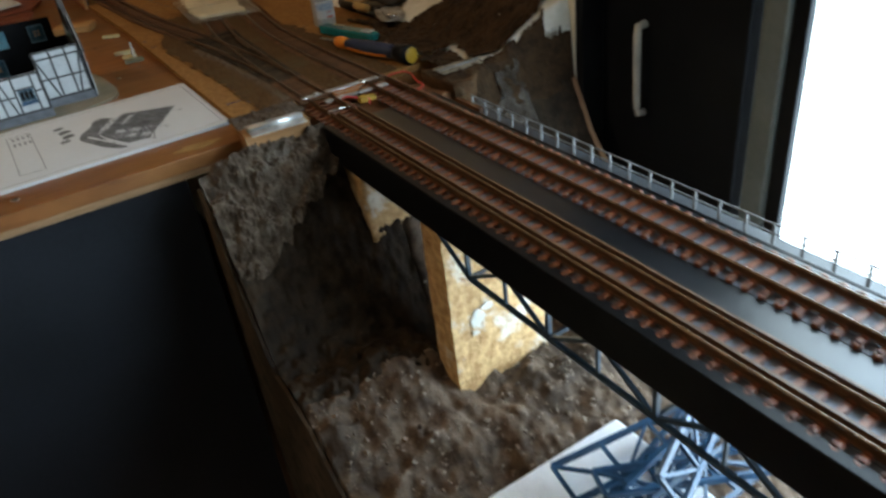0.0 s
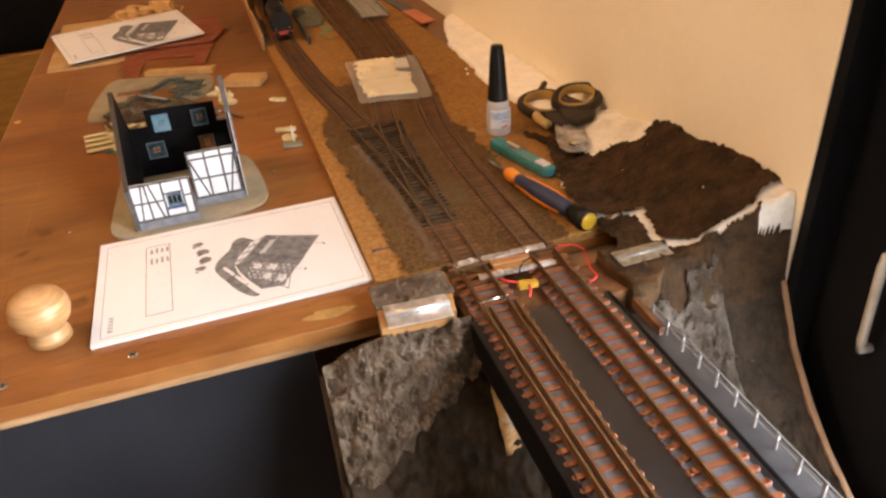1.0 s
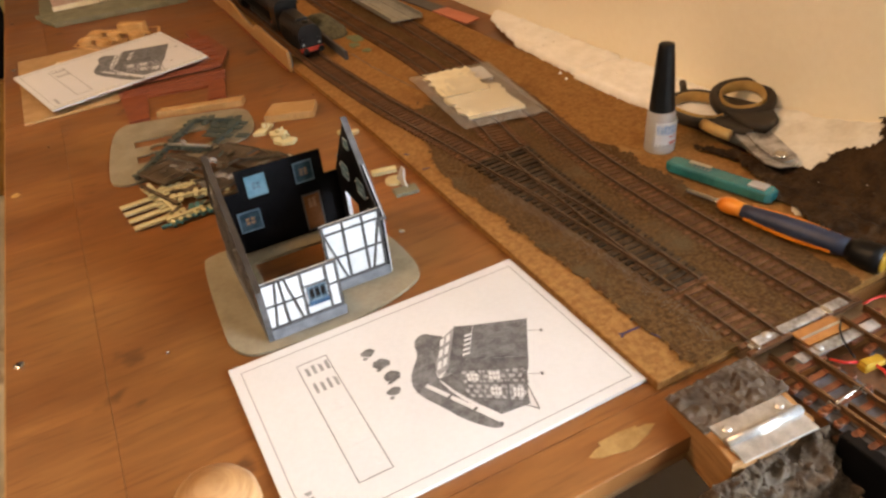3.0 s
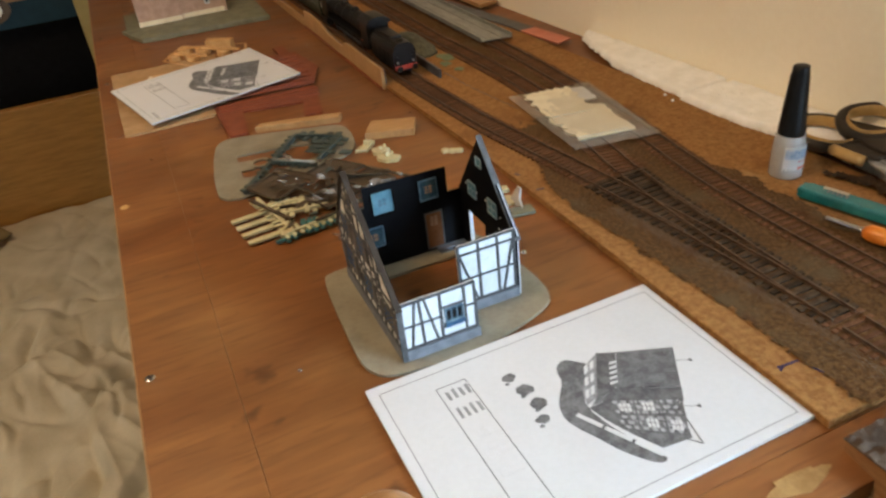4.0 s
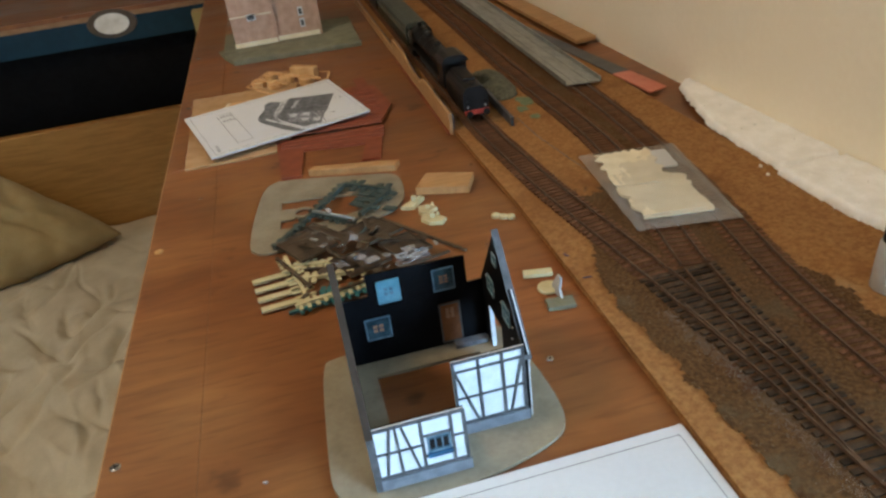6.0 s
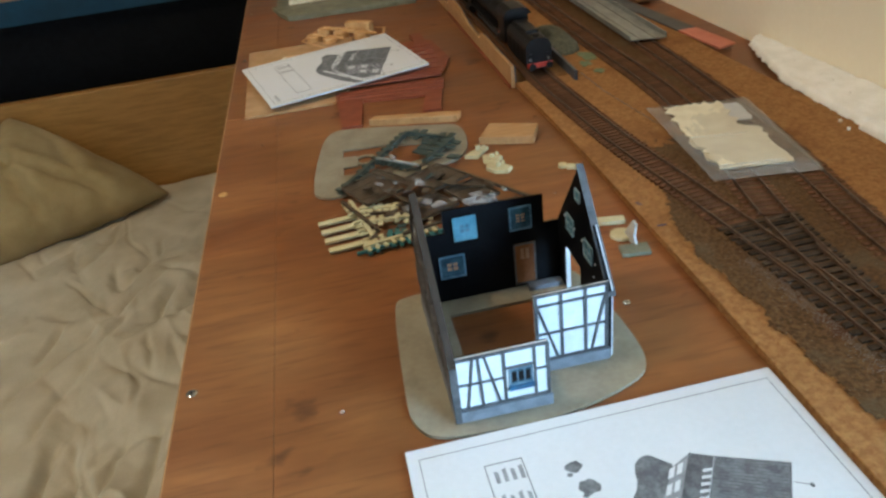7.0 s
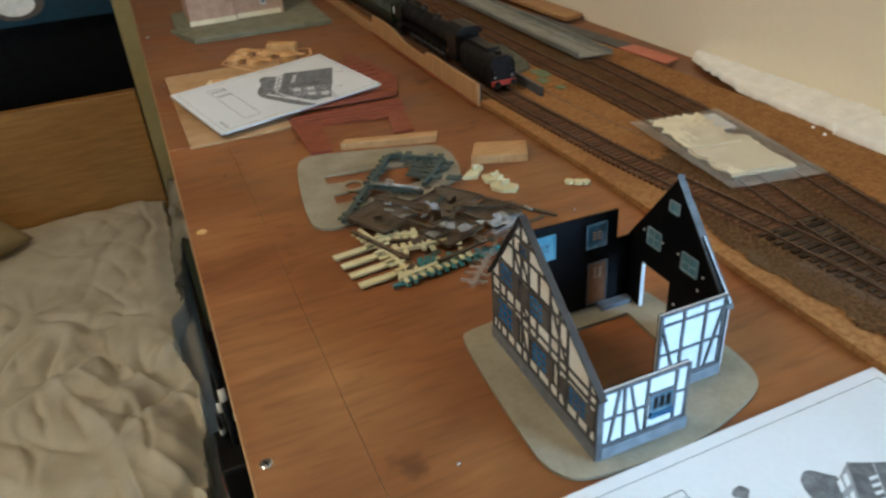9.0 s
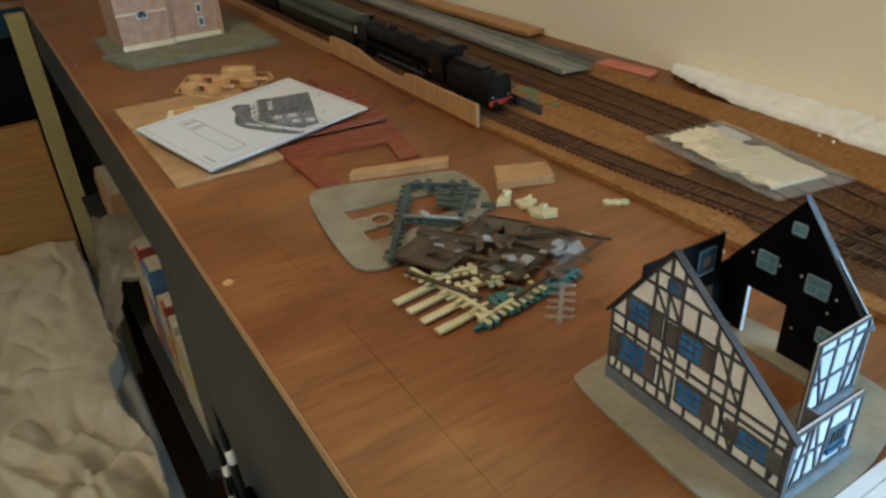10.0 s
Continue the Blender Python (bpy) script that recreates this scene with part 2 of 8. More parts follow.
    "slate": mat("slate_strip", (0.045, 0.04875, 0.05625), (0.075, 0.07875, 0.08625), 40, 0.5, 0.05),
    "fibre": mat("fibreboard_edge", (0.252, 0.133, 0.07), (0.336, 0.196, 0.112), 60, 0.8, 0.2),
    "white_block": mat("white_foam_block", (0.84, 0.85, 0.86), (0.90, 0.91, 0.92), 90, 0.8, 0.3, 400),
    "pillow": mat("ochre_pillowcase", (0.300, 0.215, 0.088), (0.385, 0.285, 0.130), 14, 0.9, 0.2, 400),
    "soil": mat("crumbly_soil", (0.052, 0.032, 0.020), (0.150, 0.100, 0.066), 60, 0.85, 1.0, 420, spec=0.3, patch=(((0.036, 0.023, 0.015), 12, 0.48, 0.66), ((0.21, 0.16, 0.115), 34, 0.62, 0.74)), dust=((0.24, 0.18, 0.135), 0.53, 0.62)),
    "violet": mat("violet_ink", (0.022, 0.012, 0.055), (0.034, 0.020, 0.075), 60, 0.6, 0.0),
    "book_a": mat("book_red", (0.22, 0.038, 0.026), (0.30, 0.06, 0.042), 50, 0.5, 0.0),
    "book_b": mat("book_blue", (0.055, 0.11, 0.21), (0.09, 0.16, 0.28), 50, 0.5, 0.0),
    "book_c": mat("book_cream", (0.385, 0.336, 0.238), (0.455, 0.406, 0.301), 50, 0.6, 0.0),
    "book_d": mat("book_ochre", (0.34, 0.24, 0.07), (0.42, 0.31, 0.10), 50, 0.6, 0.0),
    "smear": mat("old_varnish_smear", (0.26, 0.14, 0.045), (0.38, 0.23, 0.085), 60, 0.5, 0.1),
    "front_dark": mat("front_blue_black", (0.0060, 0.0075, 0.0100), (0.0100, 0.0120, 0.0160), 10, 0.6, 0.04, 200, spec=0.2),
    "stained_block": mat("stained_block", (0.070, 0.026, 0.009), (0.18, 0.075, 0.026), 50, 0.75, 0.5, 240, patch=(((0.035, 0.018, 0.008), 30, 0.52, 0.64),)),
    "track_bed": mat("grey_track_bed", (0.050, 0.052, 0.064), (0.092, 0.096, 0.114), 160, 0.5, 0.15),
    "old_steel": mat("weathered_steel", (0.20, 0.19, 0.17), (0.34, 0.32, 0.29), 90, 0.5, 0.2, metal=0.6),
    "dark_paste": mat("dark_brown_paste", (0.013, 0.0072, 0.0034), (0.034, 0.0195, 0.0095), 60, 0.8, 1.0, 320, spec=0.22, patch=(((0.052, 0.034, 0.019), 26, 0.58, 0.78),), dust=((0.075, 0.050, 0.030), 0.54, 0.62)),
    "ledge": mat("grey_plastic_ledge", (0.026, 0.030, 0.035), (0.042, 0.047, 0.054), 60, 0.50, 0.05, spec=1.0),
    "pale_rock": mat("pale_dry_brushed_rock", (0.032, 0.023, 0.016), (0.080, 0.064, 0.052), 70, 0.95, 0.8, 420, spec=0.12, contrast=(0.32, 0.70), patch=(((0.115, 0.100, 0.086), 34, 0.50, 0.70), ((0.028, 0.017, 0.010), 20, 0.54, 0.70)), dust=((0.20, 0.18, 0.16), 0.53, 0.62)),
    "crumb": mat("plaster_crumb", (0.042, 0.029, 0.020), (0.105, 0.078, 0.056), 90, 0.95, 0.4, spec=0.1),
    "pale_grain": mat("pale_grains", (0.15, 0.125, 0.105), (0.30, 0.26, 0.225), 700, 0.9, 0.1),
    "splashed": mat("plaster_splashed_steel", (0.15, 0.125, 0.088), (0.29, 0.25, 0.18), 130, 0.7, 0.4),
    "hinge_zinc": mat("zinc_plated_hinge", (0.42, 0.42, 0.41), (0.62, 0.62, 0.60), 120, 0.34, 0.12, metal=0.75),
    "old_rail": mat("weathered_rail", (0.060, 0.032, 0.016), (0.125, 0.072, 0.040), 200, 0.5, 0.1, metal=0.25),
    "rail_head": mat("worn_rail_head", (0.10, 0.053, 0.024), (0.19, 0.112, 0.058), 160, 0.26, 0.05, metal=0.45),
    "pane_grey": mat("grey_pane", (0.07, 0.12, 0.16), (0.13, 0.19, 0.23), 160, 0.2, 0.0),
    "brown_block": mat("brown_painted_block", (0.042, 0.020, 0.008), (0.100, 0.050, 0.021), 50, 0.85, 0.6, 240, spec=0.2),
    "label_blue": mat("label_blue", (0.22, 0.32, 0.46), (0.40, 0.48, 0.58), 300, 0.6, 0.0),
    "copper_pad": mat("copper_board", (0.30, 0.11, 0.025), (0.42, 0.18, 0.05), 120, 0.5, 0.1),
    "bright_plate": mat("bright_metal_plate", (0.20, 0.185, 0.165), (0.62, 0.62, 0.63), 70, 0.34, 0.15, metal=0.6),
    # darker than the cream plaster, to weaken light bounced off unseen walls
    "dimmed_wall": mat("low_bounce_wall", (0.34, 0.30, 0.24), (0.40, 0.36, 0.29), 3, 0.9, 0.05, 120),
    "railing_grey": mat("grey_railing", (0.15, 0.15, 0.1425), (0.21, 0.21, 0.2025), 60, 0.55, 0.0),
    "cardboard": mat("cardboard", (0.345, 0.205, 0.090), (0.430, 0.270, 0.128), 60, 0.85, 0.1),
}


def stained_board(name, dark, light):
    """Plywood stained brown: broad blotches, grain along x, small dark stains and a patchy sheen."""
    m = bpy.data.materials.new(name)
    m.use_nodes = True
    n, l = m.node_tree.nodes, m.node_tree.links
    bsdf = n["Principled BSDF"]
    co = n.new("ShaderNodeTexCoord")

    def layer(scale, stretch, detail, lo, hi, a, b, warp=0.0):
        mp, tex, ramp = n.new("ShaderNodeMapping"), n.new("ShaderNodeTexNoise"), n.new("ShaderNodeValToRGB")
        mp.inputs["Scale"].default_value = stretch
        tex.inputs["Scale"].default_value, tex.inputs["Detail"].default_value = scale, detail
        tex.inputs["Distortion"].default_value = warp
        l.new(co.outputs["Object"], mp.inputs["Vector"])
        l.new(mp.outputs["Vector"], tex.inputs["Vector"])
        l.new(tex.outputs["Fac"], ramp.inputs["Fac"])
        e = ramp.color_ramp.elements
        e[0].position, e[1].position = lo, hi
        e[0].color, e[1].color = (*a, 1), (*b, 1)
        return tex, ramp.outputs["Color"]

    def times(a, b):
        mix = n.new("ShaderNodeMix")
        mix.data_type, mix.blend_type = "RGBA", "MULTIPLY"
        mix.inputs[0].default_value = 1.0
        l.new(a, mix.inputs[6])
        l.new(b, mix.inputs[7])
        return mix.outputs[2]

    blot, base = layer(5.0, (1.0, 1.7, 1), 6, 0.30, 0.70, dark, light)
    tone, tint = layer(3.4, (1.0, 1.3, 1), 4, 0.36, 0.62, (1.05, 0.90, 0.82), (1.02, 1.06, 1.04))
    grain, streak = layer(26.0, (0.9, 7.0, 1), 5, 0.30, 0.68, (0.92, 0.90, 0.88), (1.05, 1.05, 1.05), 0.6)
    pore, pores = layer(150.0, (0.16, 1.6, 1), 2, 0.32, 0.44, (0.82, 0.78, 0.74), (1, 1, 1))
    spot, stains = layer(21.0, (1.0, 1.4, 1), 3, 0.27, 0.36, (0.42, 0.36, 0.33), (1, 1, 1))
    veneer, figure = layer(7.0, (0.75, 3.4, 1), 5, 0.36, 0.62, (0.90, 0.86, 0.83), (1.06, 1.06, 1.06), 3.2)
    ring, bands = layer(2.6, (0.6, 2.6, 1), 2, 0.485, 0.515, (1.04, 1.04, 1.04), (0.93, 0.90, 0.88), 3.0)
    tone_all = base
    for more in (tint, streak, pores, figure, bands, stains):
        tone_all = times(tone_all, more)
    l.new(tone_all, bsdf.inputs["Base Color"])
    rr = n.new("ShaderNodeMapRange")
    rr.inputs["From Min"].default_value, rr.inputs["From Max"].default_value = 0.3, 0.7
    rr.inputs["To Min"].default_value, rr.inputs["To Max"].default_value = 0.34, 0.60
    l.new(blot.outputs["Fac"], rr.inputs["Value"])
    l.new(rr.outputs["Result"], bsdf.inputs["Roughness"])
    bp = n.new("ShaderNodeBump")
    bp.inputs["Strength"].default_value, bp.inputs["Distance"].default_value = 0.12, 0.0008
    l.new(grain.outputs["Fac"], bp.inputs["Height"])
    l.new(bp.outputs["Normal"], bsdf.inputs["Normal"])
    bsdf.inputs["Coat Weight"].default_value, bsdf.inputs["Coat Roughness"].default_value = 0.15, 0.25
    return m


M["table"] = stained_board("stained_plywood", (0.140, 0.0525, 0.0138), (0.266, 0.1155, 0.0325))

# ---- builders ----
def part(name, bm, material, parent=None, label="", smooth=False, m=None):
    me = bpy.data.meshes.new(name)
    bm.normal_update()
    bm.to_mesh(me)
    bm.free()
    me.materials.append(material)
    if smooth:
        for p in me.polygons:
            p.use_smooth = True
    ob = new(name, me)
    if parent is not None:
        ob.parent = parent
    if m is not None:
        ob.matrix_basis = m
    return tagged(ob, label)


def thing(name, label, category, m=None, group="", kind=""):
    ob = new(name)
    ob.empty_display_size = 0.02
    if m is not None:
        ob.matrix_basis = m
    return tagged(ob, label, category, group, kind)


def box(bm, x0, x1, y0, y1, z0, z1, m=None, bevel=0.0):
    c = Matrix.Translation(((x0 + x1) / 2, (y0 + y1) / 2, (z0 + z1) / 2)) @ Matrix.Diagonal((abs(x1 - x0), abs(y1 - y0), abs(z1 - z0), 1))
    made = bmesh.ops.create_cube(bm, size=1, matrix=(m @ c) if m is not None else c)["verts"]
    if bevel:
        edges = list({e for v in made for e in v.link_edges})
        bmesh.ops.bevel(bm, geom=edges, offset=bevel, segments=2, affect="EDGES", profile=0.5)
    return bm


def boxed(x0, x1, y0, y1, z0, z1, bevel=0.0, m=None):
    return box(bmesh.new(), x0, x1, y0, y1, z0, z1, m, bevel)


def prism(points, z0, z1, bm=None, m=None, bevel=0.0):
    """A flat polygon raised from z0 to z1."""
    bm = bm or bmesh.new()
    m = m or Matrix()
    low = [bm.verts.new(m @ Vector((x, y, z0))) for x, y in points]
    top = [bm.verts.new(m @ Vector((x, y, z1))) for x, y in points]
    faces = [bm.faces.new(top), bm.faces.new(low[::-1])]
    k = len(points)
    for i in range(k):
        faces.append(bm.faces.new((low[i], low[(i + 1) % k], top[(i + 1) % k], top[i])))
    if bevel:
        bmesh.ops.bevel(bm, geom=list(faces[0].edges), offset=bevel, segments=2, affect="EDGES", profile=0.5)
    return bm


def bar(bm, a, b, w, h=None, up=(0, 0, 1)):
    """A square bar from a to b, w wide and h high."""
    a, b = Vector(a), Vector(b)
    way = b - a
    side = way.cross(Vector(up))
    side = side.normalized() if side.length > 1e-9 else Vector((1, 0, 0))
    top = side.cross(way).normalized()
    m = Matrix((side, way.normalized(), top)).transposed().to_4x4()
    m.translation = (a + b) / 2
    return box(bm, -w / 2, w / 2, -way.length / 2, way.length / 2, -(h or w) / 2, (h or w) / 2, m)


def lathe(profile, steps=24, bm=None, m=None):
    """Turns (radius, height) pairs round z."""
    bm = bm or bmesh.new()
    m = m or Matrix()
    rings = []
    for r, z in profile:
        rings.append([bm.verts.new(m @ Vector((r * math.cos(2 * math.pi * i / steps), r * math.sin(2 * math.pi * i / steps), z))) for i in range(steps)])
    for a, b in zip(rings, rings[1:]):
        for i in range(steps):
            j = (i + 1) % steps
            bm.faces.new((a[i], a[j], b[j], b[i]))
    bm.faces.new(rings[0][::-1])
    bm.faces.new(rings[-1])
    return bm


def tube(points, r, steps=8, bm=None):
    bm = bm or bmesh.new()
    pts = [Vector(p) for p in points]
    rings = []
    for i, p in enumerate(pts):
        way = (pts[min(i + 1, len(pts) - 1)] - pts[max(i - 1, 0)]).normalized()
        side = way.cross(Vector((0, 0, 1)))
        side = side.normalized() if side.length > 1e-6 else Vector((1, 0, 0))
        up = side.cross(way)
        rings.append([bm.verts.new(p + r * (math.cos(2 * math.pi * k / steps) * side + math.sin(2 * math.pi * k / steps) * up)) for k in range(steps)])
    for a, b in zip(rings, rings[1:]):
        for k in range(steps):
            bm.faces.new((a[k], a[(k + 1) % steps], b[(k + 1) % steps], b[k]))
    bm.faces.new(rings[0][::-1])
    bm.faces.new(rings[-1])
    return bm


def sheet(x0, x1, y0, y1, nx, ny, height, bm=None):
    """A grid whose z is height(x, y)."""
    bm = bm or bmesh.new()
    rows = []
    for j in range(ny + 1):
        y = y0 + (y1 - y0) * j / ny
        rows.append([bm.verts.new((x0 + (x1 - x0) * i / nx, y, height(x0 + (x1 - x0) * i / nx, y))) for i in range(nx + 1)])
    for a, b in zip(rows, rows[1:]):
        for i in range(nx):
            bm.faces.new((a[i], a[i + 1], b[i + 1], b[i]))
    return bm


def skirted(bm, z):
    """Drops the open rim of a sheet straight down to z."""
    rim = [e for e in bm.edges if len(e.link_faces) == 1]
    made = bmesh.ops.extrude_edge_only(bm, edges=rim)["geom"]
    for v in made:
        if isinstance(v, bmesh.types.BMVert):
            v.co.z = z
    return bm


def rounded(points, times=2):
    """Cuts the corners of a closed outline into a smooth curve."""
    for _ in range(times):
        out = []
        for (ax, ay), (bx, by) in zip(points, points[1:] + points[:1]):
            out += [(0.75 * ax + 0.25 * bx, 0.75 * ay + 0.25 * by), (0.25 * ax + 0.75 * bx, 0.25 * ay + 0.75 * by)]
        points = out
    return points


def rough(p, size, octaves=4):
    return noise.fractal(Vector(p) / size, 1.0, 2.0, octaves)


def smooth(a, b, v):
    t = min(1, max(0, (v - a) / (b - a)))
    return t * t * (3 - 2 * t)


def between(table, v):
    for (a, p), (b, q) in zip(table, table[1:]):
        if v <= b:
            return p + (q - p) * max(0, min(1, (v - a) / (b - a)))
    return table[-1][1]

def blob(cx, cy, rx, ry, n=14, wob=0.18):
    return [(cx + rx * math.cos(6.283 * i / n) * (1 + random.uniform(-wob, wob)), cy + ry * math.sin(6.283 * i / n) * (1 + random.uniform(-wob, wob))) for i in range(n)]


# ---- the room ----
def structure(name, bm, material, label, category="wall", smooth=False):
    return tagged(part(name, bm, material, None, label, smooth), label, category, "", "structure")


structure("floor", boxed(-2.6, 2.4, -2.6, 3.4, FLOOR - 0.05, FLOOR), M["floor"], "dark brown wooden floor under the bed and table", "floor")
def wall_x(y):
    """The wall runs slightly askew to the board."""
    return 0.655 - 0.026 * (y + 0.042)


structure("wall_east", prism([(wall_x(-0.042), -0.042), (0.775, -0.042), (0.775, 3.3), (wall_x(3.3), 3.3)], FLOOR, 1.4), M["wall"], "cream plastered wall beside the model railway")
# unseen walls and ceiling, darkened so the room bounces less light
structure("wall_north", boxed(-2.5, 0.655, 2.95, 3.07, FLOOR, 1.4), M["dimmed_wall"], "unseen wall behind the far railway board, darkened to cut bounced light")
structure("wall_west", boxed(-2.6, -2.5, -2.5, 3.07, FLOOR, 1.4), M["dimmed_wall"], "unseen wall behind the bed, darkened to cut bounced light")
structure("wall_south", boxed(-2.5, 2.4, -2.6, -2.5, FLOOR, 1.4), M["dimmed_wall"], "unseen wall at the end of the room, darkened to cut bounced light")
structure("ceiling", boxed(-2.6, 2.4, -2.6, 3.4, 1.4, 1.46), M["dimmed_wall"], "unseen ceiling, darkened to cut bounced light", "ceiling")
structure("wall_east_end", boxed(0.80, 0.92, -2.5, -1.75, FLOOR, 1.4), M["dimmed_wall"], "unseen wall beyond the glazed door, darkened to cut bounced light")
structure("wall_over_door", boxed(0.80, 0.92, -1.75, -0.27, 1.15, 1.4), M["dimmed_wall"], "unseen wall above the glazed door, darkened to cut bounced light")

# tall black cabinet between the wall and the glazed door
cab = thing("tall_cabinet", "tall black cabinet with a pale upright handle", "cabinet", pose(0, 0, 0))
part("body", boxed(0.697, 0.735, -0.215, -0.046, FLOOR, 1.2, 0.002), M["cabinet"], cab)
door = part("door", boxed(0.680, 0.6965, -0.214, -0.0525, FLOOR + 0.06, 1.19, 0.002), M["cabinet"], cab)
part("side_panel", boxed(0.656, 0.6965, -0.0520, -0.0425, FLOOR, 1.2), M["cabinet"], cab)
hb = bmesh.new()
tube([(0.680, -0.110, -0.046), (0.671, -0.110, -0.045), (0.670, -0.1095, -0.038), (0.670, -0.1075, 0.028), (0.671, -0.107, 0.035), (0.680, -0.107, 0.036)], 0.0038, 8, hb)
part("handle", hb, M["fence"], door, "pale grey bar handle", True)

# glazed door and daylight outside
win = tagged(thing("window_1", "tall glazed door with a grey-green frame", "window", pose(0, 0, 0)), kind="structure")
M["frame"] = mat("grey_green_frame", (0.12, 0.14, 0.13), (0.17, 0.19, 0.175), 20, 0.5, 0.05)
part("window_frame", boxed(0.688, 0.703, -0.240, -0.2165, FLOOR, 1.15, 0.003), M["frame"], win)
part("window_frame", boxed(0.692, 0.700, -0.2535, -0.2405, FLOOR, 1.15, 0.001), M["cabinet"], win)
part("window_frame", boxed(0.72, 0.80, -1.75, -1.69, FLOOR, 1.15, 0.003), M["frame"], win)
part("window_frame", boxed(0.72, 0.80, -1.69, -0.254, 1.09, 1.15, 0.003), M["frame"], win)
part("window_sill", boxed(0.72, 0.80, -1.69, -0.254, FLOOR, FLOOR + 0.06, 0.003), M["frame"], win)
structure("backdrop", boxed(1.30, 1.35, -2.49, 1.2, FLOOR, 1.39), glow("outside_glare", (0.66, 0.84, 1.0), 50.0), "bright overcast daylight outside the door", "backdrop")

# ---- the railway board ----
table = thing("railway_board", "L-shaped stained plywood railway board with grey painted sides", "table", pose(0, 0, 0))
part("board", boxed(0.0599, 0.654, 0.0458, 2.94, -0.012, 0.0, 0.0002), M["table"], table)
part("edge_board", boxed(0.0, 0.0597, 0.0458, 0.772, -0.012, 0.0, 0.0002), M["table"], table)
part("edge_board", boxed(0.0, 0.0597, 0.7735, 2.94, -0.012, 0.0003, 0.0006), M["table"], table)
part("front_board", boxed(0.0, 0.40, 0.012, 0.0455, -0.012, 0.0003, 0.0006), M["table"], table)
part("far_board", boxed(-2.4, -0.001, 2.0, 2.94, -0.012, 0.0, 0.0006), M["table"], table)
eb = bmesh.new()
box(eb, 0.002, 0.654, 0.0135, 2.0, -0.0183, -0.0125)
box(eb, -2.4, 0.654, 2.002, 2.94, -0.024, -0.0125)
part("plywood_core", eb, M["ply_edge"], table, "pale raw plywood edge")
part("edge_strip", boxed(-0.0013, -0.0002, 0.012, 1.999, -0.010, -0.0006, 0.0003), M["edge_strip"], table, "thin pale edging strip")
part("side_panel", boxed(0.0, 0.016, 0.036, 1.90, -0.118, -0.0185), M["grey_paint"], table)
part("side_panel", boxed(0.0, 0.016, 0.036, 0.862, -0.93, -0.1185), M["grey_paint"], table)
part("shelf", boxed(-0.014, 0.30, 0.8625, 1.90, -0.462, -0.45), M["grey_paint"], table)
# black sheet added behind the shelf in place of its shade
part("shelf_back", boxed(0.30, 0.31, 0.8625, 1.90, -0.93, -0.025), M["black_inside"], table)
part("leg", boxed(-0.042, -0.003, 1.905, 1.945, FLOOR, -0.0245, 0.002), M["post"], table, "pale olive painted wooden leg")
# front panel, bluer and much darker than the side panels
part("front_panel", boxed(0.0, 0.285, 0.020, 0.035, -0.93, -0.0185), M["front_dark"], table, "blue-black front panel")
part("far_panel", boxed(-2.4, -0.001, 2.004, 2.02, -0.085, -0.0245), M["teal"], table, "dark teal front panel")
# black sheet standing in for the shade under the far board
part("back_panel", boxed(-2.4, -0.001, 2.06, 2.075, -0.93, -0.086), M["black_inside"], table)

# cork bed under the tracks
cork = thing("cork_bed", "speckled brown cork underlay with rough edges", "underlay", pose(0, 0, 0))
part("cork_sheet", prism([(0.343, 0.047), (0.3435, 0.3), (0.343, 0.5), (0.3365, 0.7115), (0.5745, 0.7115), (0.583, 0.5), (0.585, 0.10), (0.56, 0.047)], 0.0004, 0.006, bevel=0.001), M["cork"], cork)
part("cork_sheet", prism([(0.336, 0.7120), (0.336, 2.9), (0.56, 2.9), (0.5745, 0.7120)], 0.0004, 0.006, bevel=0.0006), M["cork"], cork)


def ballast_z(x, y):
    return 0.0073 + 0.0004 * rough((x, y, 0), 0.006, 2) + 0.0004 * rough((x, y, 3), 0.03, 2)


def along(pts, y):
    return between([(b, a) for a, b in pts], y)


T2 = [(0.476, -1.2), (0.476, -0.03), (0.4745, 0.08), (0.473, 0.16), (0.4735, 0.22), (0.4755, 0.28), (0.4815, 0.335), (0.4905, 0.39), (0.500, 0.46), (0.5075, 0.55), (0.513, 0.65), (0.5165, 0.76), (0.518, 1.0), (0.512, 1.4), (0.500, 2.9)]
T1 = [(0.4165, -1.2), (0.4165, -0.03), (0.4168, 0.04), (0.4166, 0.13), (0.4138, 0.18), (0.4105, 0.235), (0.4060, 0.275), (0.4025, 0.31), (0.398, 0.36), (0.3935, 0.395), (0.388, 0.44), (0.384, 0.47), (0.379, 0.51), (0.3755, 0.553), (0.3725, 0.604), (0.369, 0.653), (0.3665, 0.70), (0.3665, 0.85), (0.367, 2.9)]
# the branch leaves the near track and runs on beside the wall track
BR = [(0.4165, 0.11), (0.4172, 0.15), (0.4188, 0.19), (0.421, 0.23), (0.4228, 0.27), (0.4250, 0.305), (0.4295, 0.345), (0.4375, 0.39), (0.447, 0.44), (0.4565, 0.50), (0.464, 0.56), (0.4675, 0.62), (0.467, 0.70), (0.4635, 0.80), (0.463, 0.90), (0.468, 1.20), (0.470, 1.75)]


def curve(pts, step=0.004):
    """Points at even steps of y on a smoothed line."""
    y0, y1 = pts[0][1], pts[-1][1]
    n = int((y1 - y0) / step)
    xs = [along(pts, y0 + (y1 - y0) * i / n) for i in range(n + 1)]
    k = 9
    out = []
    for i in range(n + 1):
        w = [xs[max(0, min(n, j))] for j in range(i - k, i + k + 1)]
        out.append((sum(w) / len(w), y0 + (y1 - y0) * i / n))
    return out


